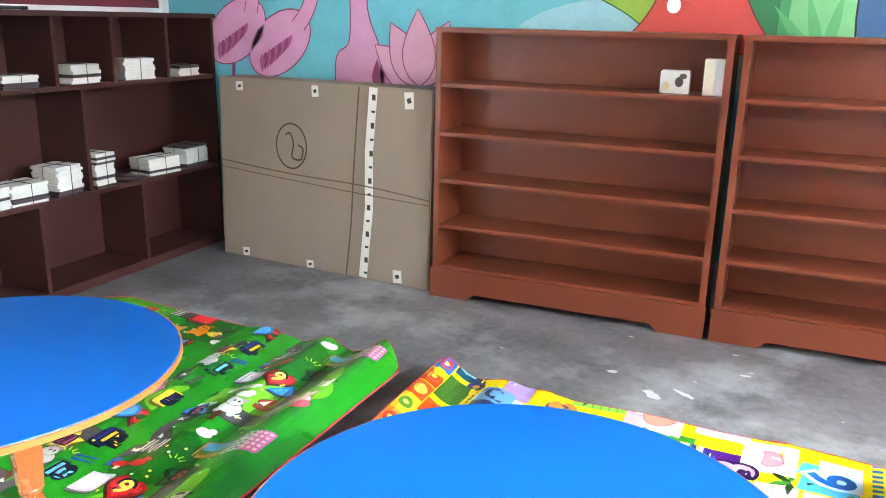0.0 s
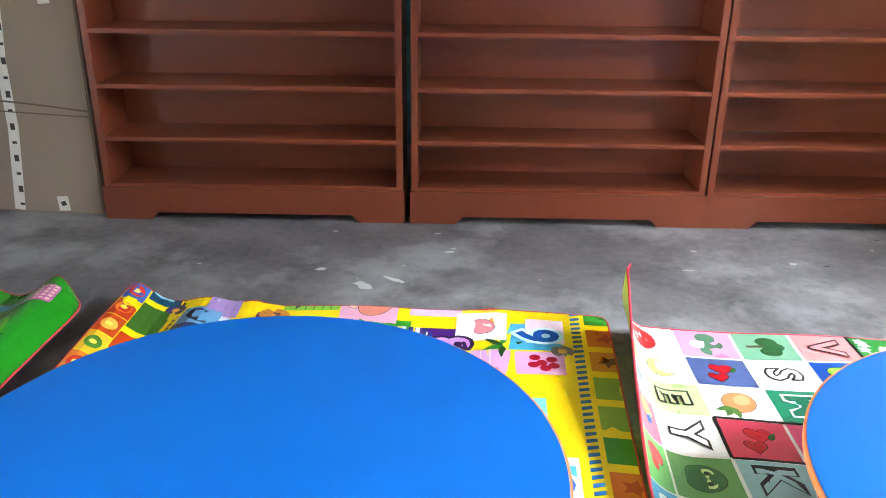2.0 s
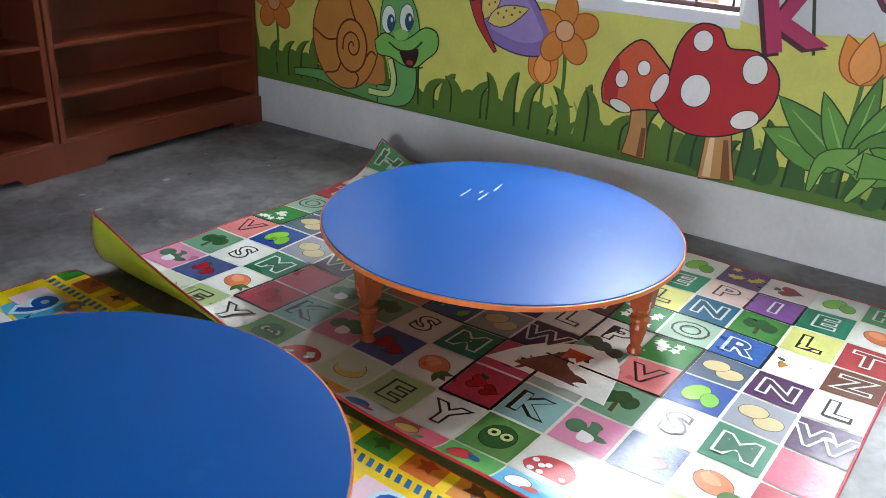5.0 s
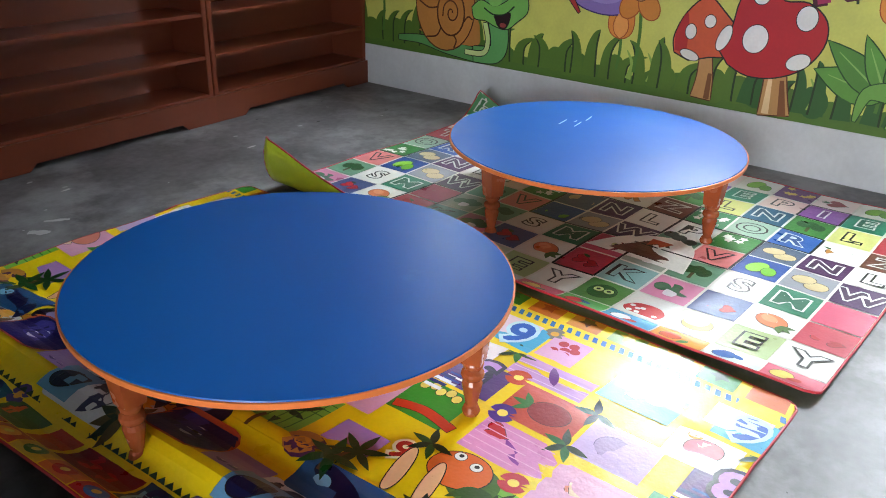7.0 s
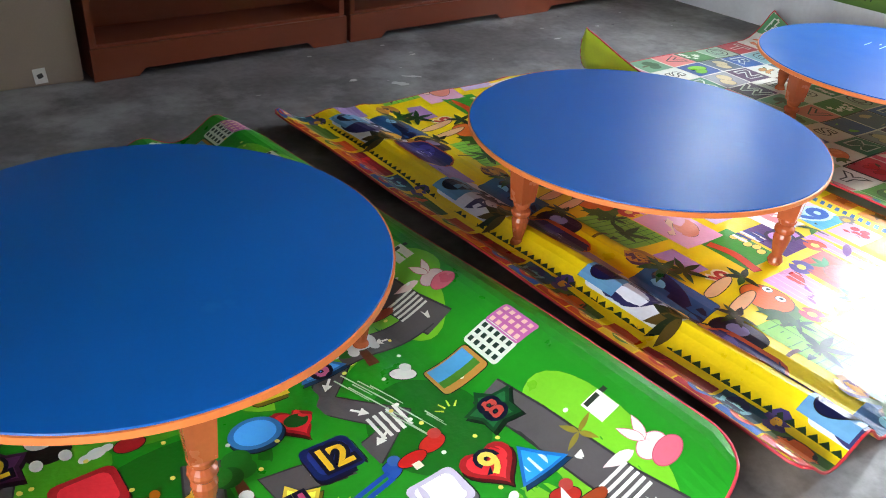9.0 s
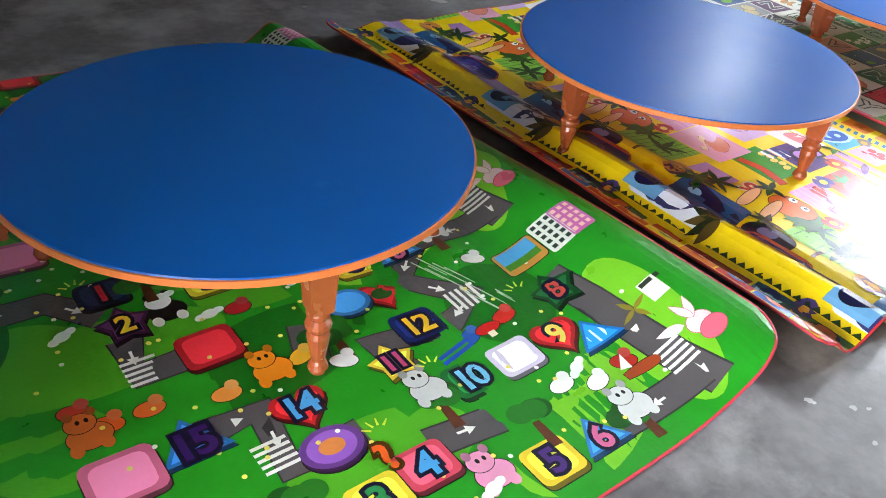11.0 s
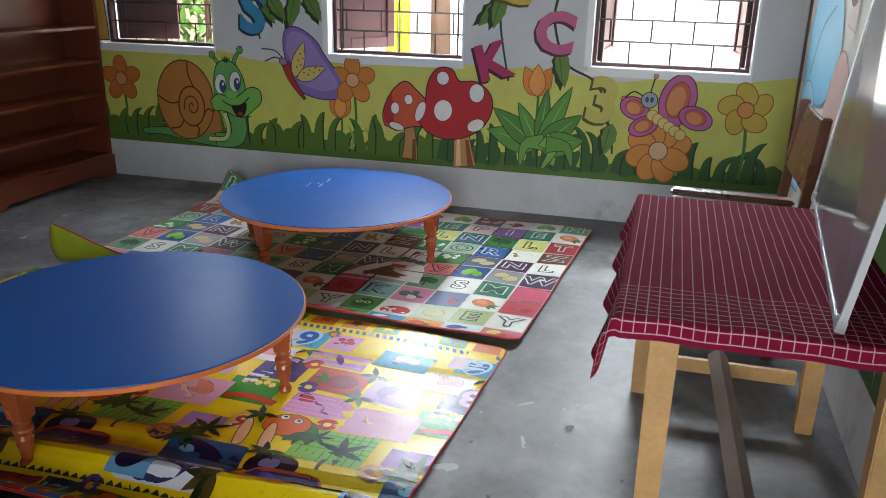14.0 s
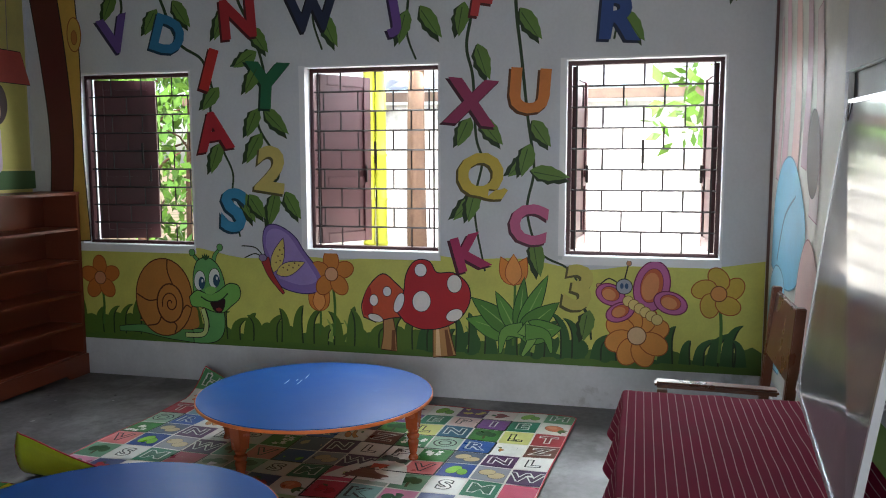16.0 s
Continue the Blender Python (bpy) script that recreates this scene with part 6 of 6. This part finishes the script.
s.add(ribbon([(0.265, 1.04), (0.235, 0.6), (0.22, 0.3), (0.19, 0.01)], 0.010), (96, 78, 60))
s.put("marking", on_carton, t, "hand-drawn dark ring and strap lines")

# ---------- small things on the first bookcase ----------
t = thing("small_box", "small white patterned box on the bookcase shelf", "box", at=(-2.905, 0.12, 1.079))
part("box_body", boxes(((-0.062, -0.035, 0), (0.062, 0.035, 0.098)), bevel=0.004), M["paper"], t)
s = Sheet()
s.add(ell(0.02, 0.05, 0.018, 0.022), (50, 46, 46))
s.add(ell(0.035, 0.075, 0.016, 0.012), (70, 64, 60))
s.add(ell(-0.035, 0.03, 0.016, 0.02), (196, 186, 140))
s.put("pattern", lambda x, z, o: Vector((x, -0.0362 - o, z)), t, "dark printed pattern")
t = thing("book", "upright pale book leaning on the bookcase side", "book", at=(-2.735, 0.10, 1.079))
part("cover", boxes(((-0.045, -0.06, 0), (0.042, 0.06, 0.155)), bevel=0.003), colour(214, 204, 186), t)
part("pages", boxes(((0.0, -0.0615, 0.004), (0.038, -0.0602, 0.151)), bevel=0), M["paper"], t)

# ---------- desk, cloth, board and chair by the south wall ----------
t = thing("desk", "plain pale wooden desk with square legs", "desk", at=(-2.755, -4.223, 0))
t.scale = (1.035, 1.1, 1.0)
for x, y in ((-0.47, 0.195), (-0.47, -0.275), (0.49, 0.235), (0.37, -0.275)):
    bm = boxes(((-0.031, -0.031, 0), (0.031, 0.031, 0.722)), bevel=0.004)
    for v in bm.verts:
        f = 0.82 + 0.18 * v.co.z / 0.722
        v.co.x, v.co.y = v.co.x * f + x, v.co.y * f + y
    part("leg", bm, M["wood"], t)
part("apron", boxes(((-0.485, -0.244, 0.66), (-0.457, 0.164, 0.722))), M["wood"], t)
part("apron", boxes(((0.44, -0.244, 0.66), (0.466, 0.204, 0.722))), M["wood"], t)
part("apron", boxes(((-0.439, 0.190, 0.66), (0.459, 0.216, 0.722))), M["wood"], t)
part("apron", boxes(((-0.439, -0.29, 0.66), (0.339, -0.266, 0.722))), M["wood"], t)
part("stretcher", boxes(((-0.482, -0.244, 0.12), (-0.458, 0.170, 0.165))), M["wood"], t)
part("stretcher", boxes(((0.43, -0.244, 0.135), (0.455, 0.204, 0.185))), M["wood"], t)
bm = bmesh.new()
tube(bm, [(-0.47, -0.03, 0.19), (0.44, 0.0, 0.208)], 0.031, 4)
part("stretcher", bm, M["wood_dark"], t, "dark weathered long stretcher")
part("tabletop", boxes(((-0.545, -0.305, 0.722), (0.535, 0.285, 0.744))), M["wood"], t)

CX0, CX1, CY0, CY1, CZ = -3.325, -2.198, -4.565, -3.905, 0.7475


def cloth_at(a, b, off):
    """The cloth over the desk: a along its length, b across, both in metres; past the edges it hangs."""
    x, y, z = a, b, CZ + off + 0.0012
    wx, ny = max(0.0, CX0 - a), max(0.0, b - CY1)
    ex = max(0.0, a - CX1)
    if wx:
        x, z = CX0 - min(wx, 0.012) - 0.10 * wx - off, z - max(0.0, wx - 0.006)
    if ex:
        x, z = CX1 + min(ex, 0.01) + 0.1 * ex + off, z - ex
    if ny:
        sway = 0.22 + 0.12 * math.sin(a * 19)
        y, z = CY1 + min(ny, 0.012) + sway * ny + off, z - max(0.0, ny - 0.006) * 0.96
    if wx and ny:
        y += 0.55 * min(wx, ny)
        x += 0.5 * min(wx, ny)
        z += 0.30 * min(wx, ny)
    z += 0.0025 * math.sin(a * 23 + b * 7) * math.sin(b * 31)
    return Vector((x, y, z))


A0, A1, B0, B1 = CX0 - 0.055, CX1 + 0.02, CY0 + 0.008, CY1 + 0.16
t = thing("tablecloth", "maroon cotton cloth with cream stripes and a chequered border", "tablecloth")
bm = bmesh.new()
xs = [A0 + (A1 - A0) * i / 70 for i in range(71)]
ys = [B0 + (B1 - B0) * j / 60 for j in range(61)]
xs = sorted(xs + [CX0, CX0 - 0.006, CX0 - 0.013, CX1])
ys = sorted(ys + [CY1, CY1 + 0.006, CY1 + 0.013])
grid = [[bm.verts.new(cloth_at(a, b, 0)) for b in ys] for a in xs]
for i in range(len(xs) - 1):
    for j in range(len(ys) - 1):
        bm.faces.new((grid[i][j], grid[i + 1][j], grid[i + 1][j + 1], grid[i][j + 1]))
part("cloth", bm, M["cloth"], t, smooth=True)
s = Sheet()
b = B0 + 0.02
while b < B1 - 0.01:
    s.add(ribbon([(A0 + 0.012, b), (A1 - 0.01, b)], 0.0026), M["stripe"])
    b += 0.0262
a = A0 + 0.014
while a < A0 + 0.27:
    s.add(ribbon([(a, B0 + 0.01), (a, B1 - 0.015)], 0.0030), M["stripe"])
    a += 0.0262
s.put("stripe_pattern", cloth_at, t, "cream woven stripes", step=4e-4, base=0.0010, kind="stuff", cuts=[(0, x) for x in xs[1:-1]] + [(1, y) for y in ys[1:-1]])

# whiteboard standing on the cloth, leaning on the wall
t = thing("whiteboard", "glossy whiteboard in a white frame leaning on the wall", "whiteboard")
BOARD = surface("whiteboard_enamel", lin(150, 150, 158), 0.10, 0.05, 4, 60, 0.03, 0.0006, spec=0.22)
quad = [Vector((-3.286, -4.365, 0.752)), Vector((-2.065, -4.485, 0.752)), Vector((-2.06, -4.60, 1.755)), Vector((-3.275, -4.51, 1.715))]


def on_board(u, v, off):
    p = (quad[0] * (1 - u) + quad[1] * u) * (1 - v) + (quad[3] * (1 - u) + quad[2] * u) * v
    n = (quad[1] - quad[0]).cross(quad[3] - quad[0]).normalized()
    n = n if n.y > 0 else -n
    return p + n * off


def board_box(u0, u1, v0, v1, o0, o1):
    bm = bmesh.new()
    vs = [bm.verts.new(on_board(u, v, o)) for o in (o0, o1) for u, v in ((u0, v0), (u1, v0), (u1, v1), (u0, v1))]
    for f in ((0, 1, 2, 3), (4, 5, 6, 7), (0, 1, 5, 4), (1, 2, 6, 5), (2, 3, 7, 6), (3, 0, 4, 7)):
        bm.faces.new([vs[i] for i in f])
    return bm


part("panel", board_box(0.008, 0.992, 0.008, 0.992, -0.010, 0.0), BOARD, t, "glossy pale writing surface")
ALU = surface("white_aluminium", lin(196, 198, 204), 0.3, 0.04, 10, 60, 0.05, metal=0.2)
for a in ((0, 1, 0, 0.014), (0, 1, 0.986, 1), (0, 0.012, 0.0142, 0.9858), (0.988, 1, 0.0142, 0.9858)):
    part("frame_rail", board_box(*a, -0.013, 0.004), ALU, t, "white metal frame")
for u, v in ((0.0, 0.0), (0.97, 0.0), (0.0, 0.97), (0.97, 0.97)):
    part("corner_cap", board_box(u, u + 0.03, v, v + 0.03, -0.015, 0.006), colour(190, 192, 196, 0.4), t)
bm = bmesh.new()
tube(bm, [on_board(0.93 - 0.05 * k / 8, 0.985 - 0.055 * math.sin(math.pi * k / 8), 0.006) for k in range(9)], 0.0022, 6)
part("hanging_wire", bm, M["iron"], t)

# painted blackboard on the south wall
t = tagged(part("blackboard_panel", boxes(((-4.30, SOUTH + 0.001, 0.84), (-1.90, SOUTH + 0.006, 1.86)), bevel=0), surface("blackboard_paint", lin(40, 42, 46), 0.55, 0.15, 4, 50, 0.15)), "matt black painted board on the wall", "blackboard", kind="structure")
for lo, hi in (((-4.36, SOUTH + 0.001, 0.78), (-1.84, SOUTH + 0.024, 0.84)), ((-4.36, SOUTH + 0.001, 1.86), (-1.84, SOUTH + 0.024, 1.93)), ((-1.90, SOUTH + 0.001, 0.84), (-1.84, SOUTH + 0.024, 1.86))):
    part("plaster_frame", boxes((lo, hi), bevel=0.006), M["wall"], t)
s = Sheet()
s.add([(1.85, PLINTH), (4.4, PLINTH), (4.4, 0.77), (1.85, 0.77)], (120, 160, 74))
u = 1.9
while u < 4.3:
    s.add(blade(u, 0.27, rng.uniform(0.2, 0.42), rng.uniform(-0.1, 0.1), 0.09), DEEP)
    u += 0.09
s.put("painted_grass", on_south, wall_south, "green painted grass", base=0.0)


def armchair():
    t = thing("wooden_armchair", "dark brown varnished wooden chair with one armrest", "chair", at=(-1.54, -4.205, 0))
    w = M["chair_wood"]
    for x in (-0.27, 0.27):
        part("leg", boxes(((x - 0.02, 0.15, 0), (x + 0.02, 0.19, 0.655 if x < 0 else 0.42))), w, t)
        bm = boxes(((x - 0.02, -0.27, 0), (x + 0.02, -0.23, 1.0)), bevel=0.004)
        for v in bm.verts:
            v.co.y -= max(0, v.co.z - 0.42) * 0.13
        part("leg", bm, w, t)
        if x > 0:
            part("side_rail", boxes(((x - 0.013, -0.23, 0.36), (x + 0.013, 0.15, 0.42))), w, t)
            continue
        bm = boxes(((x - 0.033, -0.26, 0.657), (x + 0.033, 0.20, 0.682)), bevel=0.008)
        for v in bm.verts:
            v.co.z += 0.01 * math.sin((v.co.y + 0.26) * 5)
        part("armrest", bm, w, t, "smooth worn armrest")
        part("side_rail", boxes(((x - 0.013, -0.23, 0.36), (x + 0.013, 0.15, 0.42))), w, t)
    part("seat", boxes(((-0.29, -0.24, 0.42), (0.29, 0.20, 0.445)), bevel=0.008), w, t)
    bm = bmesh.new()
    box(bm, (-0.25, -0.305, 0.70), (0.25, -0.285, 0.985), 0.008)
    for v in bm.verts:
        v.co.y -= max(0, v.co.z - 0.70) * 0.13
    part("backrest", bm, w, t, "solid dark backrest board")


armchair()


# ---------- windows ----------
FX = 0.085


def window(k, lo, hi, left, right):
    t = tagged(new("window_%d" % (k + 1)), "maroon wooden window with an iron grille and open shutters", "window", kind="structure")
    t.location = (FX, (lo + hi) / 2, SILL)
    w, h = hi - lo, HEAD - SILL
    j = 0.024
    for a, b in (((0, -w / 2, 0), (0.06, w / 2, j)), ((0, -w / 2, h - j), (0.06, w / 2, h)), ((0, -w / 2, j), (0.06, -w / 2 + j, h - j)), ((0, w / 2 - j, j), (0.06, w / 2, h - j))):
        part("window_frame", boxes((a, b)), M["frame"], t)
    part("window_sill", boxes(((-FX - 0.014, -w / 2 - 0.012, -0.020), (-0.001, w / 2 + 0.012, 0.004)), bevel=0.004), M["white"], t, "white painted sill")
    for a, b in (((-FX - 0.004, w / 2, 0.004), (-FX - 0.0005, w / 2 + 0.04, h + 0.012)), ((-FX - 0.004, -w / 2 - 0.014, 0.004), (-FX - 0.0005, -w / 2, h + 0.012)), ((-FX - 0.004, -w / 2, h), (-FX - 0.0005, w / 2, h + 0.012)), ((-FX - 0.004, -w / 2 - 0.014, -0.05), (-FX - 0.0005, w / 2 + 0.04, -0.0205))):
        part("painted_surround", boxes((a, b), bevel=0), M["white"], t, "white painted window surround")
    # brick-bond iron grille
    rows = 9
    for r in range(1, rows):
        z = j + (h - 2 * j) * r / rows
        bm = bmesh.new()
        tube(bm, [(0.02, -w / 2 + j, z), (0.02, w / 2 - j, z)], 0.0058, 4)
        part("grille_bar", bm, M["iron"], t)
    for r in range(rows):
        z0, z1 = j + (h - 2 * j) * r / rows, j + (h - 2 * j) * (r + 1) / rows
        for c in range(-2, 3):
            y = (c + (0.5 if r % 2 else 0)) * 0.245
            if abs(y) < w / 2 - j - 0.01:
                bm = bmesh.new()
                tube(bm, [(0.0245, y, z0 - 0.002), (0.0245, y, z1 + 0.002)], 0.0052, 4)
                part("grille_bar", bm, M["iron"], t)
    for y in (-w / 2 + j + 0.03, w / 2 - j - 0.03):
        bm = bmesh.new()
        tube(bm, [(0.012, y, j), (0.012, y, h - j)], 0.006, 6)
        part("grille_bar", bm, M["iron"], t)
    bm = bmesh.new()
    tube(bm, [(0.012, 0, h * 0.48), (0.012, 0, h * 0.60)], 0.008, 6)
    part("latch", bm, M["iron"], t, "dark iron latch")
    # shutters, hinged at the outer face, opening outwards
    lw = w / 2 - j
    for side, ang in ((1, left), (-1, right)):
        bm = bmesh.new()
        sy = -side
        for y0, y1, z0, z1, d in ((0, lw, 0, h - 2 * j, 0.010), (0, 0.06, 0, h - 2 * j, 0.022), (lw - 0.06, lw, 0, h - 2 * j, 0.022), (0.06, lw - 0.06, 0, 0.07, 0.022), (0.06, lw - 0.06, h - 2 * j - 0.07, h - 2 * j, 0.022), (0.06, lw - 0.06, 0.40, 0.46, 0.022)):
            box(bm, (-d, min(sy * y0, sy * y1), z0), (d, max(sy * y0, sy * y1), z1), 0.003)
        sh = part("shutter", bm, M["frame"], t, "maroon painted shutter leaf")
        sh.matrix_basis = pose(0.085, side * (w / 2 - j), j, 0, 0, side * ang)
        bm = boxes(((-0.04, sy * (lw - 0.05) - 0.006, 0.42), (-0.022, sy * (lw - 0.05) + 0.006, 0.54)))
        part("shutter_handle", bm, M["iron"], sh)


for k, ((lo, hi), (left, right)) in enumerate(zip(WINDOWS, ((24, 120), (56, 125), (84, 86)))):
    window(k, lo, hi, left, right)

# ---------- outside ----------
ground = structure("ground", boxes(((-150, -150, -0.32), (300, 150, -0.22)), bevel=0), M["earth"], "bare earth yard with patches of grass", "ground")
# unseen roof added to stop the sun at the doorway
veranda_roof = structure("veranda_roof", boxes(((-9.6, -6.7, 2.36), (WEST - THICK - 0.002, -1.2, 2.44)), bevel=0), M["tin"], "unseen tin roof that keeps the sun out of the doorway", "roof")
veranda_floor = structure("veranda_floor", boxes(((-9.6, -6.5, -0.219), (WEST - THICK - 0.002, -1.2, -0.02)), bevel=0), M["floor"], "plain cement floor outside the door, out of view", "floor")
yard = structure("yard_wall", boxes(((3.3, -9, -0.22), (3.5, 0.9, 2.14)), bevel=0), surface("weathered_limewash", lin(232, 231, 227), 0.85, 0.10, 1.2, 22, 0.4, 0.004, dirt=lin(150, 146, 138), dirt_at=0.6), "pale weathered outhouse wall in the yard", "wall")
bm = bmesh.new()
n = 240
for k in range(n + 1):
    y = -9.2 + 10.3 * k / n
    z = 0.018 * math.sin(k * 1.7)
    bm.verts.new((3.0, y, 2.27 + z))
    bm.verts.new((6.0, y, 3.1 + z))
bm.verts.ensure_lookup_table()
for k in range(n):
    bm.faces.new((bm.verts[2 * k], bm.verts[2 * k + 2], bm.verts[2 * k + 3], bm.verts[2 * k + 1]))
# dark strip stands for the shade below the tin edge
structure("eaves_board", boxes(((3.02, -9.1, 2.15), (3.05, 1.0, 2.245)), bevel=0.004), M["wood_dark"], "dark strip for the shade under the eaves", "trim")
structure("tin_roof", bm, M["tin"], "corrugated tin roof over the outhouse", "roof")


def leaves(bm, at, spread, n, size, rng):
    for _ in range(n):
        p = Vector(at) + Vector((rng.gauss(0, spread[0]), rng.gauss(0, spread[1]), rng.gauss(0, spread[2])))
        m = Matrix.Translation(p) @ Euler((rng.uniform(0, 6.3), rng.uniform(0, 6.3), rng.uniform(0, 6.3))).to_matrix().to_4x4()
        s = size * rng.uniform(0.6, 1.3)
        vs = [bm.verts.new(m @ Vector(q)) for q in ((0, 0, 0), (s * 0.5, s * 0.28, 0.02 * s), (s * 1.1, 0, 0), (s * 0.5, -s * 0.28, 0.02 * s))]
        bm.faces.new(vs)


def small_tree(x, y, h, r, label, n, size, seed, lean=0.1, clumps=6, low=0.5, bark="bark"):
    rng = random.Random(seed)
    t = thing("tree", label, "tree", at=(x, y, -0.22))
    bm = bmesh.new()
    line = [(lean * math.sin(2 * k / 6), lean * 0.7 * math.sin(3.1 * k / 6), h * k / 6) for k in range(7)]
    tube(bm, line, r, 10, 0.5)
    for k in range(clumps):
        a = rng.uniform(0, 6.28)
        z = h * rng.uniform(low, 0.95)
        tube(bm, [(lean * 0.6, 0, z), (lean + 0.3 * math.cos(a), 0.3 * math.sin(a), z + 0.2), (lean + 0.6 * math.cos(a), 0.6 * math.sin(a), z + 0.28)], r * 0.35, 6, 0.4)
    part("trunk", bm, M[bark], t, smooth=True)
    bm = bmesh.new()
    for k in range(clumps * 2):
        a = rng.uniform(0, 6.28)
        z = h * rng.uniform(low, 1.05)
        leaves(bm, (lean + 0.55 * math.cos(a), 0.55 * math.sin(a), z), (0.22, 0.22, 0.16), n, size, rng)
    part("crown", bm, M["foliage"], t, "bright green leaves")


small_tree(1.9, 0.25, 2.9, 0.035, "slender tree with bright green leaves", 24, 0.13, 1, 0.15, 7, 0.35)
small_tree(3.0, 1.5, 3.4, 0.06, "leafy tree behind the yard", 44, 0.15, 2, 0.2, 9, 0.25)
small_tree(4.6, 2.6, 3.6, 0.08, "leafy tree behind the yard", 56, 0.16, 6, 0.2, 10, 0.15)
small_tree(1.35, -2.165, 4.2, 0.098, "straight brown tree trunk beside the window", 30, 0.16, 3, 0.05, 4, 0.85)
small_tree(2.2, -5.05, 3.1, 0.03, "thin tree with yellow-green leaves", 34, 0.15, 4, 0.0, 6, 0.66)
prof = []
for k in range(11):
    z = 0.36 * k
    prof += [(0.048, z), (0.054, z + 0.01), (0.054, z + 0.025), (0.047, z + 0.035)]
for x, y, turn, lean in ((1.25, -1.762, 0, 0.4), (1.29, -1.868, 70, -0.5)):
    t = thing("bamboo_post", "yellow-green bamboo post standing in the yard", "post", "bamboo posts in the yard", at=(x, y, -0.22))
    t.rotation_euler = (radians(lean), 0, radians(turn))
    part("pole", lathe(prof, 14), M["bamboo"], t, smooth=True)
t = thing("shrub", "low green shrub beside the yard", "shrub", at=(1.7, -0.1, -0.22))
rng = random.Random(9)
bm = bmesh.new()
for k in range(10):
    leaves(bm, (rng.uniform(-0.3, 0.3), rng.uniform(-0.6, 0.6), rng.uniform(0.4, 1.0)), (0.14, 0.14, 0.12), 20, 0.11, rng)
part("crown", bm, M["foliage"], t)
bm = bmesh.new()
for k in range(6):
    a = k * 1.05
    tube(bm, [(0, 0, 0), (0.2 * math.cos(a), 0.3 * math.sin(a), 0.5), (0.3 * math.cos(a), 0.5 * math.sin(a), 1.0)], 0.012, 6, 0.5)
part("stems", bm, M["bark"], t)

# ---------- loose scraps on the floor ----------
rng = random.Random(21)
for x, y in ((-3.55, -3.75), (-3.25, -3.62), (-2.6, -3.75), (-3.4, -3.95), (-2.45, -0.35), (-1.5, -0.5), (-2.95, -0.55)):
    bm = bmesh.new()
    vs = [bm.verts.new((x + rng.uniform(0.012, 0.035) * math.cos(a), y + rng.uniform(0.006, 0.02) * math.sin(a), 0.0015 + rng.uniform(0, 0.003))) for a in (0, 1, 2.1, 3.3, 4.4, 5.4)]
    bm.faces.new(vs)
    bmesh.ops.solidify(bm, geom=bm.faces[:], thickness=0.001)
    tagged(part("paper_scrap", bm, M["paper"]), "tiny white paper scrap lying on the floor", "scrap", "paper scraps on the floor")

# chalk scratches and paint drips on the cement
for k, (x0, y0, x1, y1, w) in enumerate(((-3.388, -3.654, -3.385, -3.834, 0.006), (-3.29, -3.70, -3.20, -3.75, 0.03), (-3.317, -3.84, -3.33, -3.88, 0.035), (-3.67, -3.355, -3.655, -3.38, 0.02), (-2.96, -3.36, -2.94, -3.44, 0.05), (-2.80, -0.66, -2.74, -0.72, 0.05), (-2.70, -0.60, -2.62, -0.66, 0.03), (-2.5, -3.55, -2.46, -3.6, 0.02), (-2.77, -3.62, -2.70, -3.60, 0.016))):
    s = Sheet()
    n = 5
    pts = []
    for side in (1, -1):
        for i in (range(n + 1) if side == 1 else range(n, -1, -1)):
            t = i / n
            j = 0.5 * w * (0.4 + 0.6 * math.sin(math.pi * min(max(t, 0.08), 0.92))) * rng.uniform(0.5, 1.2) * side
            d = math.hypot(x1 - x0, y1 - y0)
            pts.append((x0 + (x1 - x0) * t - (y1 - y0) / d * j, y0 + (y1 - y0) * t + (x1 - x0) / d * j))
    s.add(pts, (188, 188, 188))
    s.put("floor_scuff", lambda x, y, o: Vector((x, y, 0.0008 + o)), floor, "pale chalky scuff")

# specks of lime and paint on the cement
for k in range(46):
    x, y, r = (rng.uniform(-3.7, -2.35), rng.uniform(-4.05, -3.42), rng.uniform(0.004, 0.013)) if k < 30 else (rng.uniform(-3.9, -0.4), rng.uniform(-0.72, -0.12), rng.uniform(0.006, 0.018))
    s = Sheet()
    s.add([(x + r * rng.uniform(0.5, 1.2) * math.cos(a * math.pi / 4), y + 0.7 * r * rng.uniform(0.5, 1.3) * math.sin(a * math.pi / 4)) for a in range(8)], (176, 176, 176) if k % 4 else (62, 60, 60))
    s.put("floor_speck", lambda x, y, o: Vector((x, y, 0.0008 + o)), floor, "")
